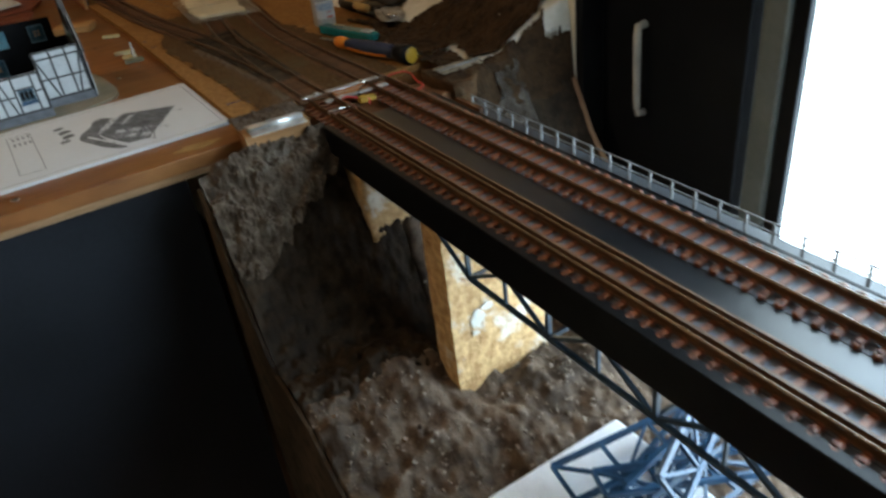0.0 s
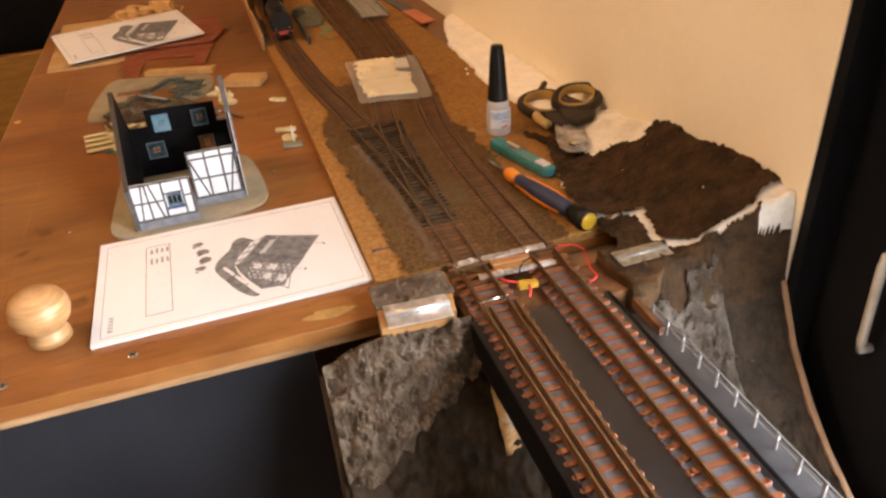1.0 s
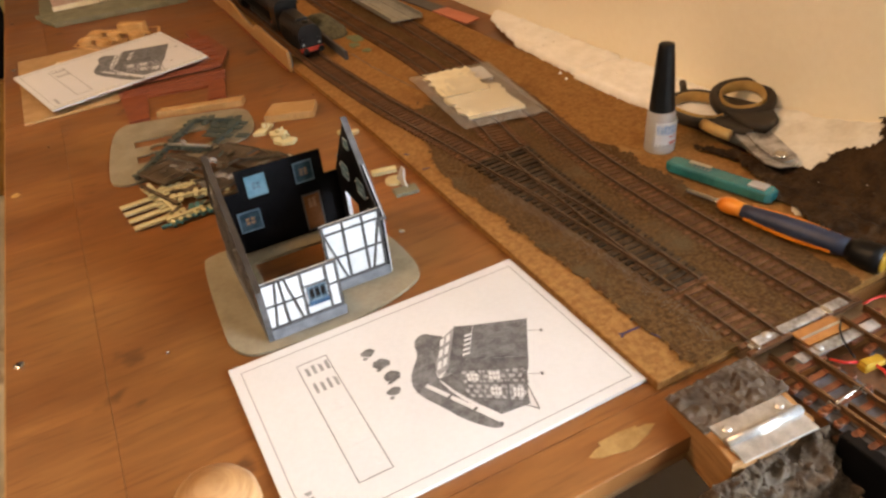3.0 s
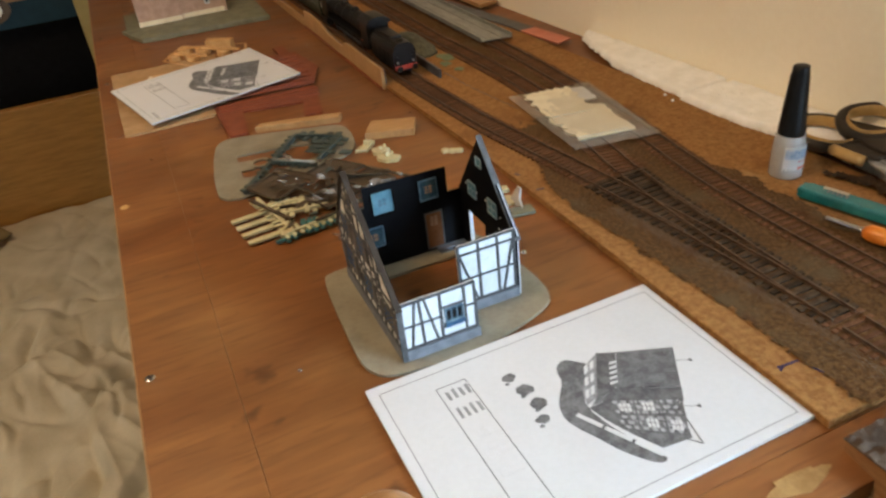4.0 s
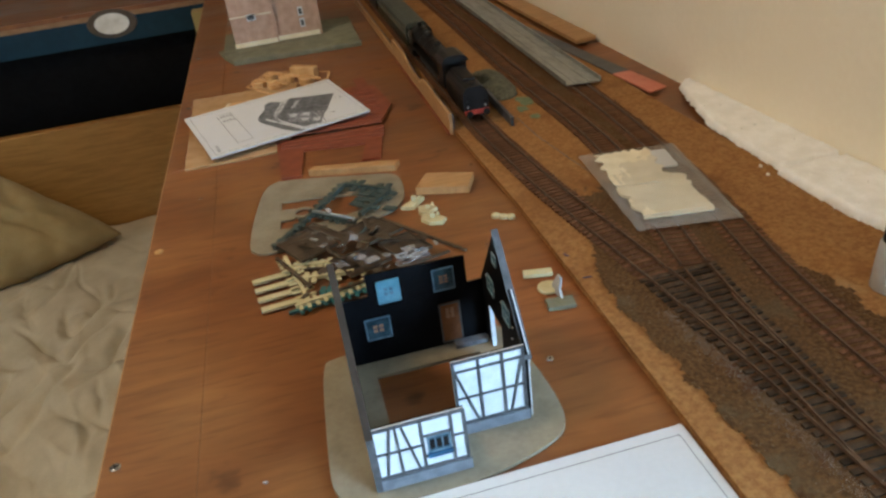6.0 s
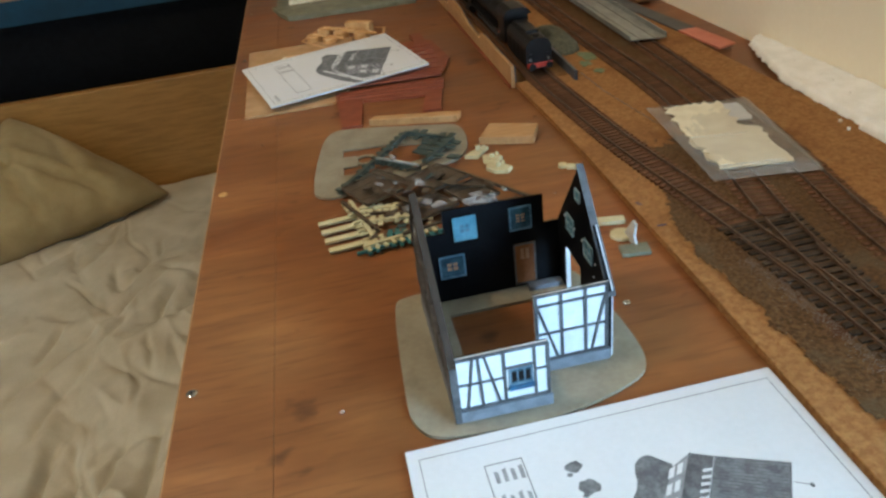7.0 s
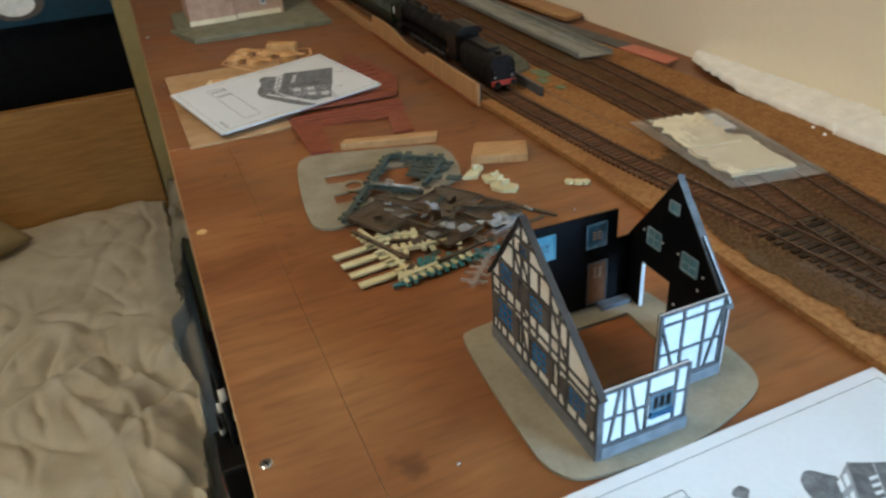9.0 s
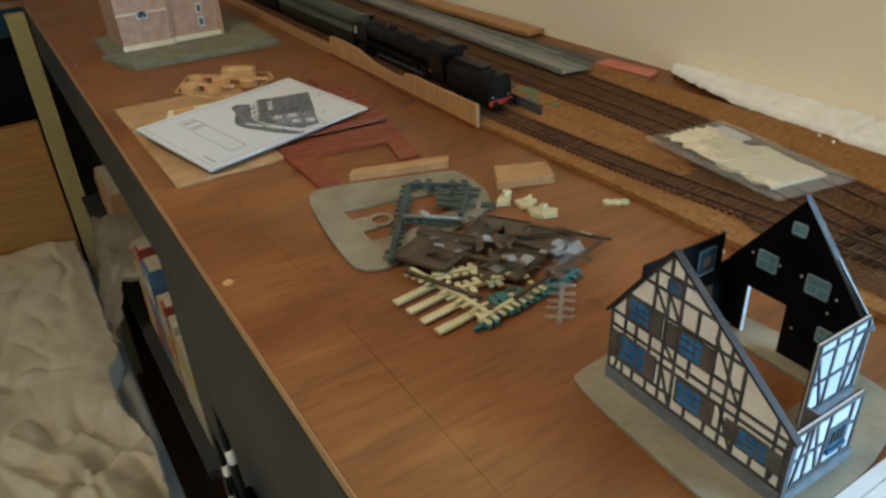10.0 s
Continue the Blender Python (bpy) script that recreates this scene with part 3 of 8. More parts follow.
def offset_line(line, d):
    out = []
    for i, (x, y) in enumerate(line):
        a, b = line[max(0, i - 1)], line[min(len(line) - 1, i + 1)]
        way = Vector((b[0] - a[0], b[1] - a[1])).normalized()
        out.append((x + way.y * d, y - way.x * d))
    return out


def rail_bm(line, z, bm=None, w=0.0011, h=0.0022):
    """Foot, web and head drawn along a line."""
    bm = bm or bmesh.new()
    shape = [(-w, 0), (w, 0), (w, 0.0004), (0.3 * w, 0.0006), (0.3 * w, h - 0.0007), (0.65 * w, h - 0.0005), (0.65 * w, h), (-0.65 * w, h), (-0.65 * w, h - 0.0005), (-0.3 * w, h - 0.0007), (-0.3 * w, 0.0006), (-w, 0.0004)]
    rings = []
    for i, (x, y) in enumerate(line):
        a, b = line[max(0, i - 1)], line[min(len(line) - 1, i + 1)]
        way = Vector((b[0] - a[0], b[1] - a[1])).normalized()
        rings.append([bm.verts.new((x + way.y * u, y - way.x * u, z + v)) for u, v in shape])
    k = len(shape)
    for a, b in zip(rings, rings[1:]):
        for i in range(k):
            bm.faces.new((a[i], a[(i + 1) % k], b[(i + 1) % k], b[i]))
    bm.faces.new(rings[0][::-1])
    bm.faces.new(rings[-1])
    return bm


GAUGE, TIE = 0.0194, 0.033


def cut(line, y0, y1):
    return [p for p in line if y0 <= p[1] <= y1]


def tie_mesh(name, length, width, height, material, knobs=False):
    bm = boxed(-length / 2, length / 2, -width / 2, width / 2, 0, height)
    for s in (-1, 1) if knobs else ():
        lathe([(0.0023, 0.0002), (0.0023, height * 0.75), (0.0016, height)], 10, bm, pose(s * (length / 2 - 0.0004), 0, 0))
    for s in (-1, 1):
        for u in (-1, 1):
            x = s * GAUGE / 2 + u * 0.0019
            box(bm, x - 0.0007, x + 0.0007, -width * 0.32, width * 0.32, height, height + 0.0007)
    me = bpy.data.meshes.new(name)
    bm.to_mesh(me)
    bm.free()
    me.materials.append(material)
    return me


def track(label, line, z, tie_me, spacing=0.0068, rail_step=3, w=0.0011, h=0.0022, polished=False):
    metal = M["rail"] if polished else M["old_rail"]
    ob = thing("track", label, "track", pose(0, 0, 0), "railway tracks")
    for s in (-1, 1):
        made = part("rail", rail_bm(offset_line(line, s * GAUGE / 2)[::rail_step], z + 0.0022, w=w, h=h), metal, ob)
        if polished:
            part("rail_head", tube([(x, y, z + 0.0022 + h - 0.0001) for x, y in offset_line(line, s * GAUGE / 2)[::rail_step]], w * 0.5, 8), M["rail_head"], made, "worn bright rail head", True)
    left = 0.0
    for a, b in zip(line, line[1:]):
        step = math.hypot(b[0] - a[0], b[1] - a[1])
        turn = math.degrees(math.atan2(b[1] - a[1], b[0] - a[0])) - 90
        while left < step:
            f = left / step
            t = new("sleeper", tie_me)
            t.parent = ob
            t.matrix_basis = pose(a[0] + (b[0] - a[0]) * f, a[1] + (b[1] - a[1]) * f, z, 0, 0, turn + random.uniform(-0.8, 0.8))
            left += spacing
        left -= step
    return ob


tie_bridge = tie_mesh("sleeper", 0.0352, 0.0036, 0.0026, M["sleeper"], True)
tie_old = tie_mesh("sleeper", TIE, 0.0034, 0.0024, M["sleeper_dark"])
line1, line2 = curve(T1), curve(T2)


def ballasted(x, y):
    """Whether loose ballast covers this spot, with a ragged rim."""
    rag = 0.004 * rough((x, y, 1), 0.02, 3) + 0.003 * rough((x, y, 5), 0.004, 2)
    a, b = along(T1, y), along(T2, y)
    left = between([(0.05, 0.366), (0.16, 0.3645), (0.20, 0.361), (0.25, 0.3605), (0.32, 0.353), (0.36, 0.358), (0.40, 0.371), (0.42, a - 0.0165), (2, 0.3505)], y)
    if y > 0.42:
        left = a - 0.0165
    right = b + between([(0.05, 0.036), (0.285, 0.034), (0.315, 0.0185), (2, 0.017)], y)
    if not left + rag * (1 if y < 0.42 else 0.3) < x < right + (1.4 if y < 0.3 else 0.4) * rag:
        return False
    c = along(BR, y)
    if y > 0.50 + 5 * rag and a + 0.0165 + 0.3 * rag < x < c - 0.0165 - 0.3 * rag:
        return False
    return True


part_bal = sheet(0.345, 0.545, 0.045, 1.7, 115, 830, ballast_z)
bmesh.ops.delete(part_bal, geom=[v for v in part_bal.verts if not ballasted(v.co.x, v.co.y)], context="VERTS")
tagged(part("ballast", part_bal, M["ballast"], None, "", True), "grey-brown scattered ballast between the old tracks", "ballast", kind="stuff")
grains, faces = [], []
for _ in range(9000):
    x, y = random.uniform(0.345, 0.53), random.uniform(0.05, 1.2)
    near = ballasted(x, y) or (random.random() < 0.35 and ballasted(x + random.uniform(-0.008, 0.008), y))
    if near:
        r, z = random.uniform(0.0003, 0.0007), ballast_z(x, y)
        k = len(grains)
        for u in range(3):
            q = 2.1 * u + random.random()
            grains.append((x + r * math.cos(q), y + r * math.sin(q), z - 0.0003))
        grains.append((x, y, z + r * 0.9))
        faces += [(k, k + 1, k + 3), (k + 1, k + 2, k + 3), (k + 2, k, k + 3)]
# a pale dusty streak of finer grains beside the sleeper ends
pale, pale_faces = [], []
for _ in range(2600):
    y = random.uniform(0.055, 0.300)
    x, r = along(T1, y) - 0.0200 + random.gauss(0, 0.0036), random.uniform(0.0003, 0.0006)
    z, k = ballast_z(x, y), len(pale)
    for u in range(3):
        q = 2.1 * u + random.random()
        pale.append((x + r * math.cos(q), y + r * math.sin(q), z - 0.0003))
    pale.append((x, y, z + r * 0.9))
    pale_faces += [(k, k + 1, k + 3), (k + 1, k + 2, k + 3), (k + 2, k, k + 3)]
gm = bpy.data.meshes.new("dust_streak")
gm.from_pydata(pale, [], pale_faces)
gm.materials.append(M["pale_grain"])
tagged(new("dust_streak", gm), "pale grey dusty streak on the ballast beside the sleepers", "ballast", kind="stuff")
gm = bpy.data.meshes.new("ballast_grains")
gm.from_pydata(grains, [], faces)
gm.materials.append(M["grain"])
tagged(new("ballast_grains", gm), "loose grey and brown ballast grains", "ballast", kind="stuff")
track("weathered railway track curving along the cork bed", cut(line1, 0.034, 0.105), 0.0058, tie_old)
track("weathered railway track curving along the cork bed beside the locomotive", cut(line1, 0.343, 1.75), 0.0058, tie_old)
track("weathered railway track running beside the wall", cut(line2, 0.034, 1.75), 0.0055, tie_old)
track("clean brown railway track on the bridge deck", cut(line1, -1.1, 0.032), 0.0046, tie_bridge, 0.0096, w=0.0015, h=0.0040, polished=True)
guarded = thing("guard_rails", "brown guard rails laid beside the running rails", "track", pose(0, 0, 0))
for d in (-0.0045, 0.0149):
    part("rail", rail_bm(offset_line(cut(line1, -1.1, -0.018), d)[::3], 0.0066, w=0.0014, h=0.0041), M["rail"], guarded)
track("clean brown railway track on the bridge deck beside the railing", cut(line2, -1.1, 0.032), 0.0046, tie_bridge, 0.0096, w=0.0015, h=0.0040, polished=True)

# turnout: the crossing branch with its own long dark sleepers
branch = curve(BR)
turnout = thing("turnout", "weathered turnout with long black sleepers", "track", pose(0, 0, 0), "railway tracks")
for line in (cut(branch, 0.11, 0.343), cut(line1, 0.102, 0.346)):
    for s in (-1, 1):
        part("rail", rail_bm(offset_line(line, s * GAUGE / 2)[::3], 0.0086 if line[0][0] == branch[0][0] else 0.0085), M["old_rail"], turnout)
part("check_rail", rail_bm(offset_line(cut(line1, 0.235, 0.30), -GAUGE / 2 + 0.0026), 0.0085), M["old_rail"], turnout)
part("check_rail", rail_bm(offset_line(cut(branch, 0.235, 0.30), GAUGE / 2 - 0.0026), 0.0086), M["old_rail"], turnout)
y = 0.109
while y < 0.342:
    a, b = along(T1, y) - 0.0165, along(BR, y) + 0.0165
    part("sleeper", boxed(a + random.uniform(-0.0008, 0.0008), b, y - 0.0019, y + 0.0019, 0.0062, 0.0089), M["sleeper_black"], turnout)
    y += 0.0072
track("weathered railway track running beside the wall track under the parts bag", cut(branch, 0.346, 1.74), 0.0056, tie_old)

# ---- the bridge ----
bridge = thing("bridge", "black steel model railway bridge with blue-black trusses", "bridge", pose(0, 0, 0))
part("girder", boxed(0.393, 0.4005, -1.1, -0.03, -0.021, 0.007, 0.0008), M["black_steel"], bridge)
part("girder", boxed(0.4995, 0.503, -1.1, -0.03, -0.021, 0.0044, 0.0008), M["black_steel"], bridge)
part("ledge", boxed(0.5032, 0.5335, -1.1, -0.045, -0.021, -0.0115, 0.0006), M["ledge"], bridge)
for pts in (line1, line2):
    part("track_bed", rail_bm(cut(pts, -1.1, 0.010)[::6], 0.0044, w=0.0183, h=0.0014), M["track_bed"], bridge, "grey track bed")
part("deck", boxed(0.4007, 0.4993, -1.1, -0.03, -0.006, 0.0044), M["deck"], bridge)
for x in (0.404, 0.515):
    tb = bmesh.new()
    bar(tb, (x, -1.1, -0.0275), (x, -0.14, -0.0275), 0.004, 0.005)
    bar(tb, (x, -1.1, -0.0520), (x, -0.218, -0.0520), 0.0028, 0.0028)
    y = -0.218
    bar(tb, (x, y, -0.052), (x, y + 0.042, -0.028), 0.0024)
    while y > -1.05:
        bar(tb, (x, y, -0.052), (x, y, -0.028), 0.003)
        bar(tb, (x, y, -0.052), (x, y - 0.042, -0.028), 0.0024)
        bar(tb, (x, y - 0.042, -0.028), (x, y - 0.084, -0.052), 0.0024)
        bar(tb, (x, y - 0.042, -0.028), (x, y - 0.042, -0.052), 0.002)
        y -= 0.084
    part("truss", tb, M["truss"], bridge)
y = -0.218
while y > -1.05:
    part("cross_beam", bar(bmesh.new(), (0.404, y, -0.052), (0.515, y, -0.052), 0.0022), M["truss"], bridge)
    part("cross_beam", bar(bmesh.new(), (0.404, y, -0.028), (0.515, y, -0.028), 0.003), M["truss"], bridge)
    y -= 0.084
fence = thing("railing", "pale grey model railing along the bridge edge", "railing", pose(0, 0, 0))
for z in (0.0018, -0.0040):
    part("rail", bar(bmesh.new(), (0.5245, -1.1, z), (0.5245, -0.055, z), 0.0007, 0.0008), M["railing_grey"], fence)
pm = bpy.data.meshes.new("post")
pb = boxed(-0.0006, 0.0006, -0.0009, 0.0009, -0.0115, 0.0024)
pb.to_mesh(pm)
pb.free()
pm.materials.append(M["railing_grey"])
for i in range(55):
    p = new("post", pm)
    p.parent = fence
    p.matrix_basis = pose(0.5245, -0.0560 - 0.0189 * i, 0)


# ---- the valley ----
HILL = [(-0.30, -0.26), (-0.124, -0.135), (-0.098, -0.110), (-0.069, -0.074), (-0.047, -0.032), (-0.026, 0.006), (-0.008, 0.012)]


def crumbs(x, y, amount):
    return amount * (0.5 * rough((x, y, 7), 0.012, 3) + 0.5 * abs(rough((x, y, 2), 0.007, 2)))


def crumble(bm, way, coarse, fine, size=0.010, grain=0.0052):
    """Pushes a surface out in soft lumps and heaps of rounded crumbs."""
    way = Vector(way).normalized()
    for v in bm.verts:
        c = v.co.copy()
        w = c + 0.6 * grain * noise.noise_vector(c / (grain * 1.7))
        near = noise.voronoi(w / (grain * 1.6), distance_metric="DISTANCE")[0][0]
        small = noise.voronoi(w / (grain * 0.6) + Vector((5, 2, 9)), distance_metric="DISTANCE")[0][0]
        heap = smooth(-0.25, 0.35, rough((c.z, c.x + 4, c.y), grain * 4, 3))
        crumb = heap * (max(0.0, 1 - 1.3 * near * near) + 0.35 * max(0.0, 1 - 1.4 * small * small)) + 0.35 * rough(c, grain * 1.2, 3)
        v.co = c + way * (coarse * (0.25 + 0.5 * rough(c, size, 3)) + fine * 0.75 * crumb)
    return bm


def weathered(bm, cuts, amount, size):
    """Breaks up a smooth block into an uneven, chipped one."""
    bmesh.ops.triangulate(bm, faces=bm.faces[:])
    for _ in range(cuts):
        long = [e for e in bm.edges if e.calc_length() > size * 0.7]
        bmesh.ops.subdivide_edges(bm, edges=long, cuts=1)
        bmesh.ops.triangulate(bm, faces=bm.faces[:])
    for v in bm.verts:
        v.co = v.co + amount * noise.noise_vector(v.co / size) + 0.5 * amount * noise.noise_vector(v.co / (size * 0.3))
    return bm


def valley(x, y):
    cliff = smooth(-0.030, -0.115, y)
    floor_z = -0.195 - 0.11 * smooth(-0.18, -0.50, y) - 0.055 * smooth(0.36, 0.29, x)
    z = -0.030 + (floor_z + 0.030) * cliff
    left = smooth(0.425, 0.400, x)
    z = z * (1 - left) + (-0.016 - 0.150 * smooth(-0.016, -0.110, y) - 0.075 * smooth(-0.12, -0.30, y)) * left
    hill = between(HILL, y) - 0.018
    w = smooth(0.525, 0.550, x)
    z = z * (1 - w) + hill * w if y > -0.30 else z
    return z + (0.003 + 0.008 * cliff * (1 - w)) * rough((x, y, 0), 0.05)


def clods(bm, count, low, high, keep, material, label):
    """Loose crumbs stuck on a surface, as one joined part."""
    spots = [v.co.copy() for v in bm.verts if keep(v.co)]
    points, sides = [], []
    for _ in range(count):
        c, r = random.choice(spots), low + (high - low) * random.random() ** 2.5
        c = c + 0.4 * r * noise.random_unit_vector() + Vector((0, -0.2 * r, 0.15 * r))
        k = len(points)
        for d in ((1, 0, 0), (-1, 0, 0), (0, 1, 0), (0, -1, 0), (0, 0, 1), (0, 0, -1)):
            points.append(c + r * (Vector(d) * random.uniform(0.6, 1.1) + 0.45 * noise.random_unit_vector()))
        sides += [(k + a, k + b, k + e) for e in (4, 5) for a, b in (((0, 2), (2, 1), (1, 3), (3, 0)) if e == 4 else ((2, 0), (1, 2), (3, 1), (0, 3)))]
    me = bpy.data.meshes.new("loose_plaster")
    me.from_pydata(points, [], sides)
    me.materials.append(material)
    ob = new("loose_plaster", me)
    ob.parent = valley_ob
    tagged(ob, label, kind="stuff")


vb = sheet(0.288, 0.649, -1.3, -0.020, 190, 520, lambda x, y: valley(x, y) - 0.020 * smooth(0.440, 0.428, x) * smooth(-0.140, -0.128, y))
valley_ob = thing("valley_scenery", "dark brown crumbly plaster valley under the bridge", "scenery", pose(0, 0, 0))
crumble(vb, (0, -0.35, 0.9), 0.014, 0.0046, 0.026, 0.0060)
clods(vb, 2600, 0.0008, 0.0034, lambda c: c.y > -0.48 and c.x < 0.56 and c.z < -0.10, M["soil"], "loose brown plaster crumbs")
part("ground", skirted(vb, -0.5), M["soil"], valley_ob, "", True)


def left_slope(x, y):
    return valley(x, y) + 0.0045 - 0.020 * smooth(-0.134, -0.160, y)


sb = crumble(sheet(0.2872, 0.432, -0.162, -0.0205, 100, 100, left_slope), (0, -0.5, 0.85), 0.009, 0.003)
part("slope", sb, M["dark_paste"], valley_ob, "smooth dark brown paste", True)


def left_rock(x, y):
    d = smooth(-0.014, -0.112, y)
    return 0.000 - 0.158 * d ** 1.05 + 0.006 * rough((x, y, 3), 0.03) * (0.3 + d) - 0.012 * smooth(0.315, 0.288, x)


rb = sheet(0.2865, 0.404, -0.100, -0.0165, 230, 180, left_rock)
bmesh.ops.delete(rb, geom=[v for v in rb.verts if v.co.z < -0.088 + 0.62 * (v.co.x - 0.30) + 0.010 * rough((v.co.x, v.co.y, 8), 0.015)], context="VERTS")
crumble(rb, (0, -0.6, 0.8), 0.014, 0.0070, 0.022, 0.0050)
clods(rb, 700, 0.0006, 0.0020, lambda c: True, M["crumb"], "grey-brown plaster crumbs")
part("rock_face", rb, M["grey_rock"], valley_ob, "grey dry-brushed rock face", True)


def right_rock(x, y):
    return between(HILL, y) + 0.003  + 0.003 * rough((x, y, 3), 0.03) - 0.03 * smooth(0.538, 0.529, x) - 0.012 * smooth(0.594, 0.606, x)


rb = sheet(0.5285, 0.606, -0.125, -0.012, 140, 200, right_rock)
bmesh.ops.delete(rb, geom=[v for v in rb.verts if v.co.y > -0.040 + 0.005 * rough((v.co.x, v.co.y, 2), 0.012) and v.co.x < 0.570 + 0.006 * rough((v.co.x, v.co.y, 9), 0.010) or v.co.y > -0.030 + 0.22 * (v.co.x - 0.57) + 0.007 * rough((v.co.x, v.co.y, 4), 0.012) or v.co.x > 0.600 + 0.006 * rough((v.co.x, v.co.y, 5), 0.014)], context="VERTS")
crumble(rb, (-0.5, -0.5, 0.7), 0.008, 0.0040, 0.018, 0.0050)
clods(rb, 500, 0.0005, 0.0020, lambda c: c.x < 0.596, M["crumb"], "pale grey plaster crumbs")
part("rock_face", skirted(rb, -0.19), M["pale_rock"], valley_ob, "grey dry-brushed rock face", True)


def right_slope(x, y):
    return between(HILL, y) + 0.0015 + crumbs(x, y, 0.005) + 0.003 * rough((x, y, 3), 0.03) - 0.006 * smooth(0.606, 0.590, x)


part("slope", sheet(0.588, 0.6493, -0.30, -0.020, 70, 260, right_slope), M["dark_paste"], valley_ob, "dark brown textured paste", True)
edge = [(-0.012, 0.016), (-0.026, 0.012), (-0.047, -0.027), (-0.069, -0.069), (-0.098, -0.105), (-0.124, -0.130), (-0.20, -0.185), (-0.30, -0.255), (-0.30, -0.45), (-0.012, -0.45)]
flat = Matrix(((0, 0, 1, 0), (1, 0, 0, 0), (0, 1, 0, 0), (0, 0, 0, 1)))
part("profile_board", prism(edge, 0.6495, 0.6545, m=flat), M["fibre"], valley_ob, "raw brown fibreboard profile edge")
edge = [(-0.02, -0.62)] + [(-0.02 - 0.02 * i, valley(0.288, -0.02 - 0.02 * i) + 0.004) for i in range(65)] + [(-1.3, -0.62)]
part("side_board", prism(edge, 0.2835, 0.2862, m=flat), M["dark_paste"], valley_ob, "dark brown painted side board")

pier = thing("bridge_pier", "rough chipboard block carrying the bridge", "pier", pose(0, 0, 0))
pb = prism([(0.408, -0.178), (0.500, -0.178), (0.500, -0.150), (0.408, -0.150)], -0.225, -0.031)
part("block", weathered(pb, 5, 0.0011, 0.012), M["osb"], pier)
part("top_block", weathered(boxed(0.402, 0.52, -0.068, -0.036, -0.095, -0.0225), 4, 0.004, 0.016), M["osb"], pier, "", True)
for cx, cz, rx, rz in ((0.432, -0.124, 0.0065, 0.0085), (0.441, -0.116, 0.0050, 0.0040), (0.428, -0.137, 0.0030, 0.0022), (0.462, -0.098, 0.0070, 0.0045), (0.470, -0.140, 0.0040, 0.0030)):
    part("plaster_spot", prism(blob(cx, cz, rx, rz, 16, 0.35), 0.1790, 0.1797, None, Matrix(((1, 0, 0, 0), (0, 0, -1, 0), (0, 1, 0, 0), (0, 0, 0, 1)))), M["white_plaster"], pier, "white plaster spot")
blk = tagged(part("foam_block", boxed(0.343, 0.474, -0.43, -0.289, -0.262, -0.172, 0.003), M["white_block"]), "white foam block lying in the valley", "block")


def ladder(length, width, material, name, label, m):
    ob = thing(name, label, "bridge part", m, "loose bridge trusses")
    for s in (0, width):
        part("chord", bar(bmesh.new(), (0, s, 0), (length, s, 0), 0.0034, 0.004), material, ob)
    n = int(length / 0.032)
    for i in range(n):
        a = i * length / n
        part("strut", bar(bmesh.new(), (a, 0, 0), (a, width, 0), 0.0026), material, ob)
        part("diagonal", bar(bmesh.new(), (a, 0 if i % 2 else width, 0), (a + length / n, width if i % 2 else 0, 0), 0.0022), material, ob)
    return ob


M["truss_blue"] = mat("steel_blue_plastic", (0.008, 0.036, 0.080), (0.018, 0.070, 0.140), 60, 0.35, 0.05)
ladder(0.19, 0.030, M["truss_blue"], "bridge_truss", "loose steel-blue plastic bridge truss", pose(0.400, -0.375, -0.1695, 0, 0, 14))
ladder(0.19, 0.030, M["truss_blue"], "bridge_truss", "loose steel-blue plastic bridge truss leaning on others", pose(0.395, -0.335, -0.160, 4, -2, -9))
ladder(0.17, 0.026, M["truss_blue"], "bridge_truss", "loose steel-blue plastic bridge truss standing on edge", pose(0.418, -0.360, -0.1675, 78, 0, 8))
ladder(0.16, 0.026, M["truss_blue"], "bridge_truss", "loose steel-blue plastic bridge truss on the pile", pose(0.412, -0.396, -0.152, 12, 3, 3))
ladder(0.18, 0.024, M["truss_blue"], "bridge_truss", "loose steel-blue plastic bridge truss lying across the others", pose(0.404, -0.352, -0.146, -10, 4, -24))
ladder(0.15, 0.024, M["truss_blue"], "bridge_truss", "loose steel-blue plastic bridge truss tipped over the pile", pose(0.430, -0.388, -0.142, 50, 6, 26))

# ---- scenery between the tracks and the wall ----
WALL_Z = [(-0.05, 0.058), (0.04, 0.055), (0.12, 0.049), (0.16, 0.036), (0.20, 0.029), (0.30, 0.013), (0.4, 0.012)]


def rise(x, y):
    z = 0.0085 + smooth(0.565, 0.655, x) * (between(WALL_Z, y) - 0.0085) + 0.0030 * rough((x, y, 0), 0.06)
    y0 = -0.016 - 0.016 * smooth(0.600, 0.645, x)
    f = smooth(y0, y0 - 0.012, y)
    return z * (1 - f) + (between(HILL, y) + 0.002) * f


def crack(x, y):
    """Distance from the plaster joint that runs across the ground."""
    line = [(0.500, 0.064), (0.535, 0.061), (0.547, 0.058), (0.576, 0.053), (0.572, 0.030), (0.566, 0.006), (0.578, -0.010), (0.592, -0.014), (0.606, -0.019), (0.633, -0.027)]
    best = 9.0
    for (ax, ay), (bx, by) in zip(line, line[1:]):
        a, b, p = Vector((ax, ay)), Vector((bx, by)), Vector((x, y))
        t = max(0, min(1, (p - a).dot(b - a) / (b - a).length_squared))
        best = min(best, (p - a - t * (b - a)).length)
    return best


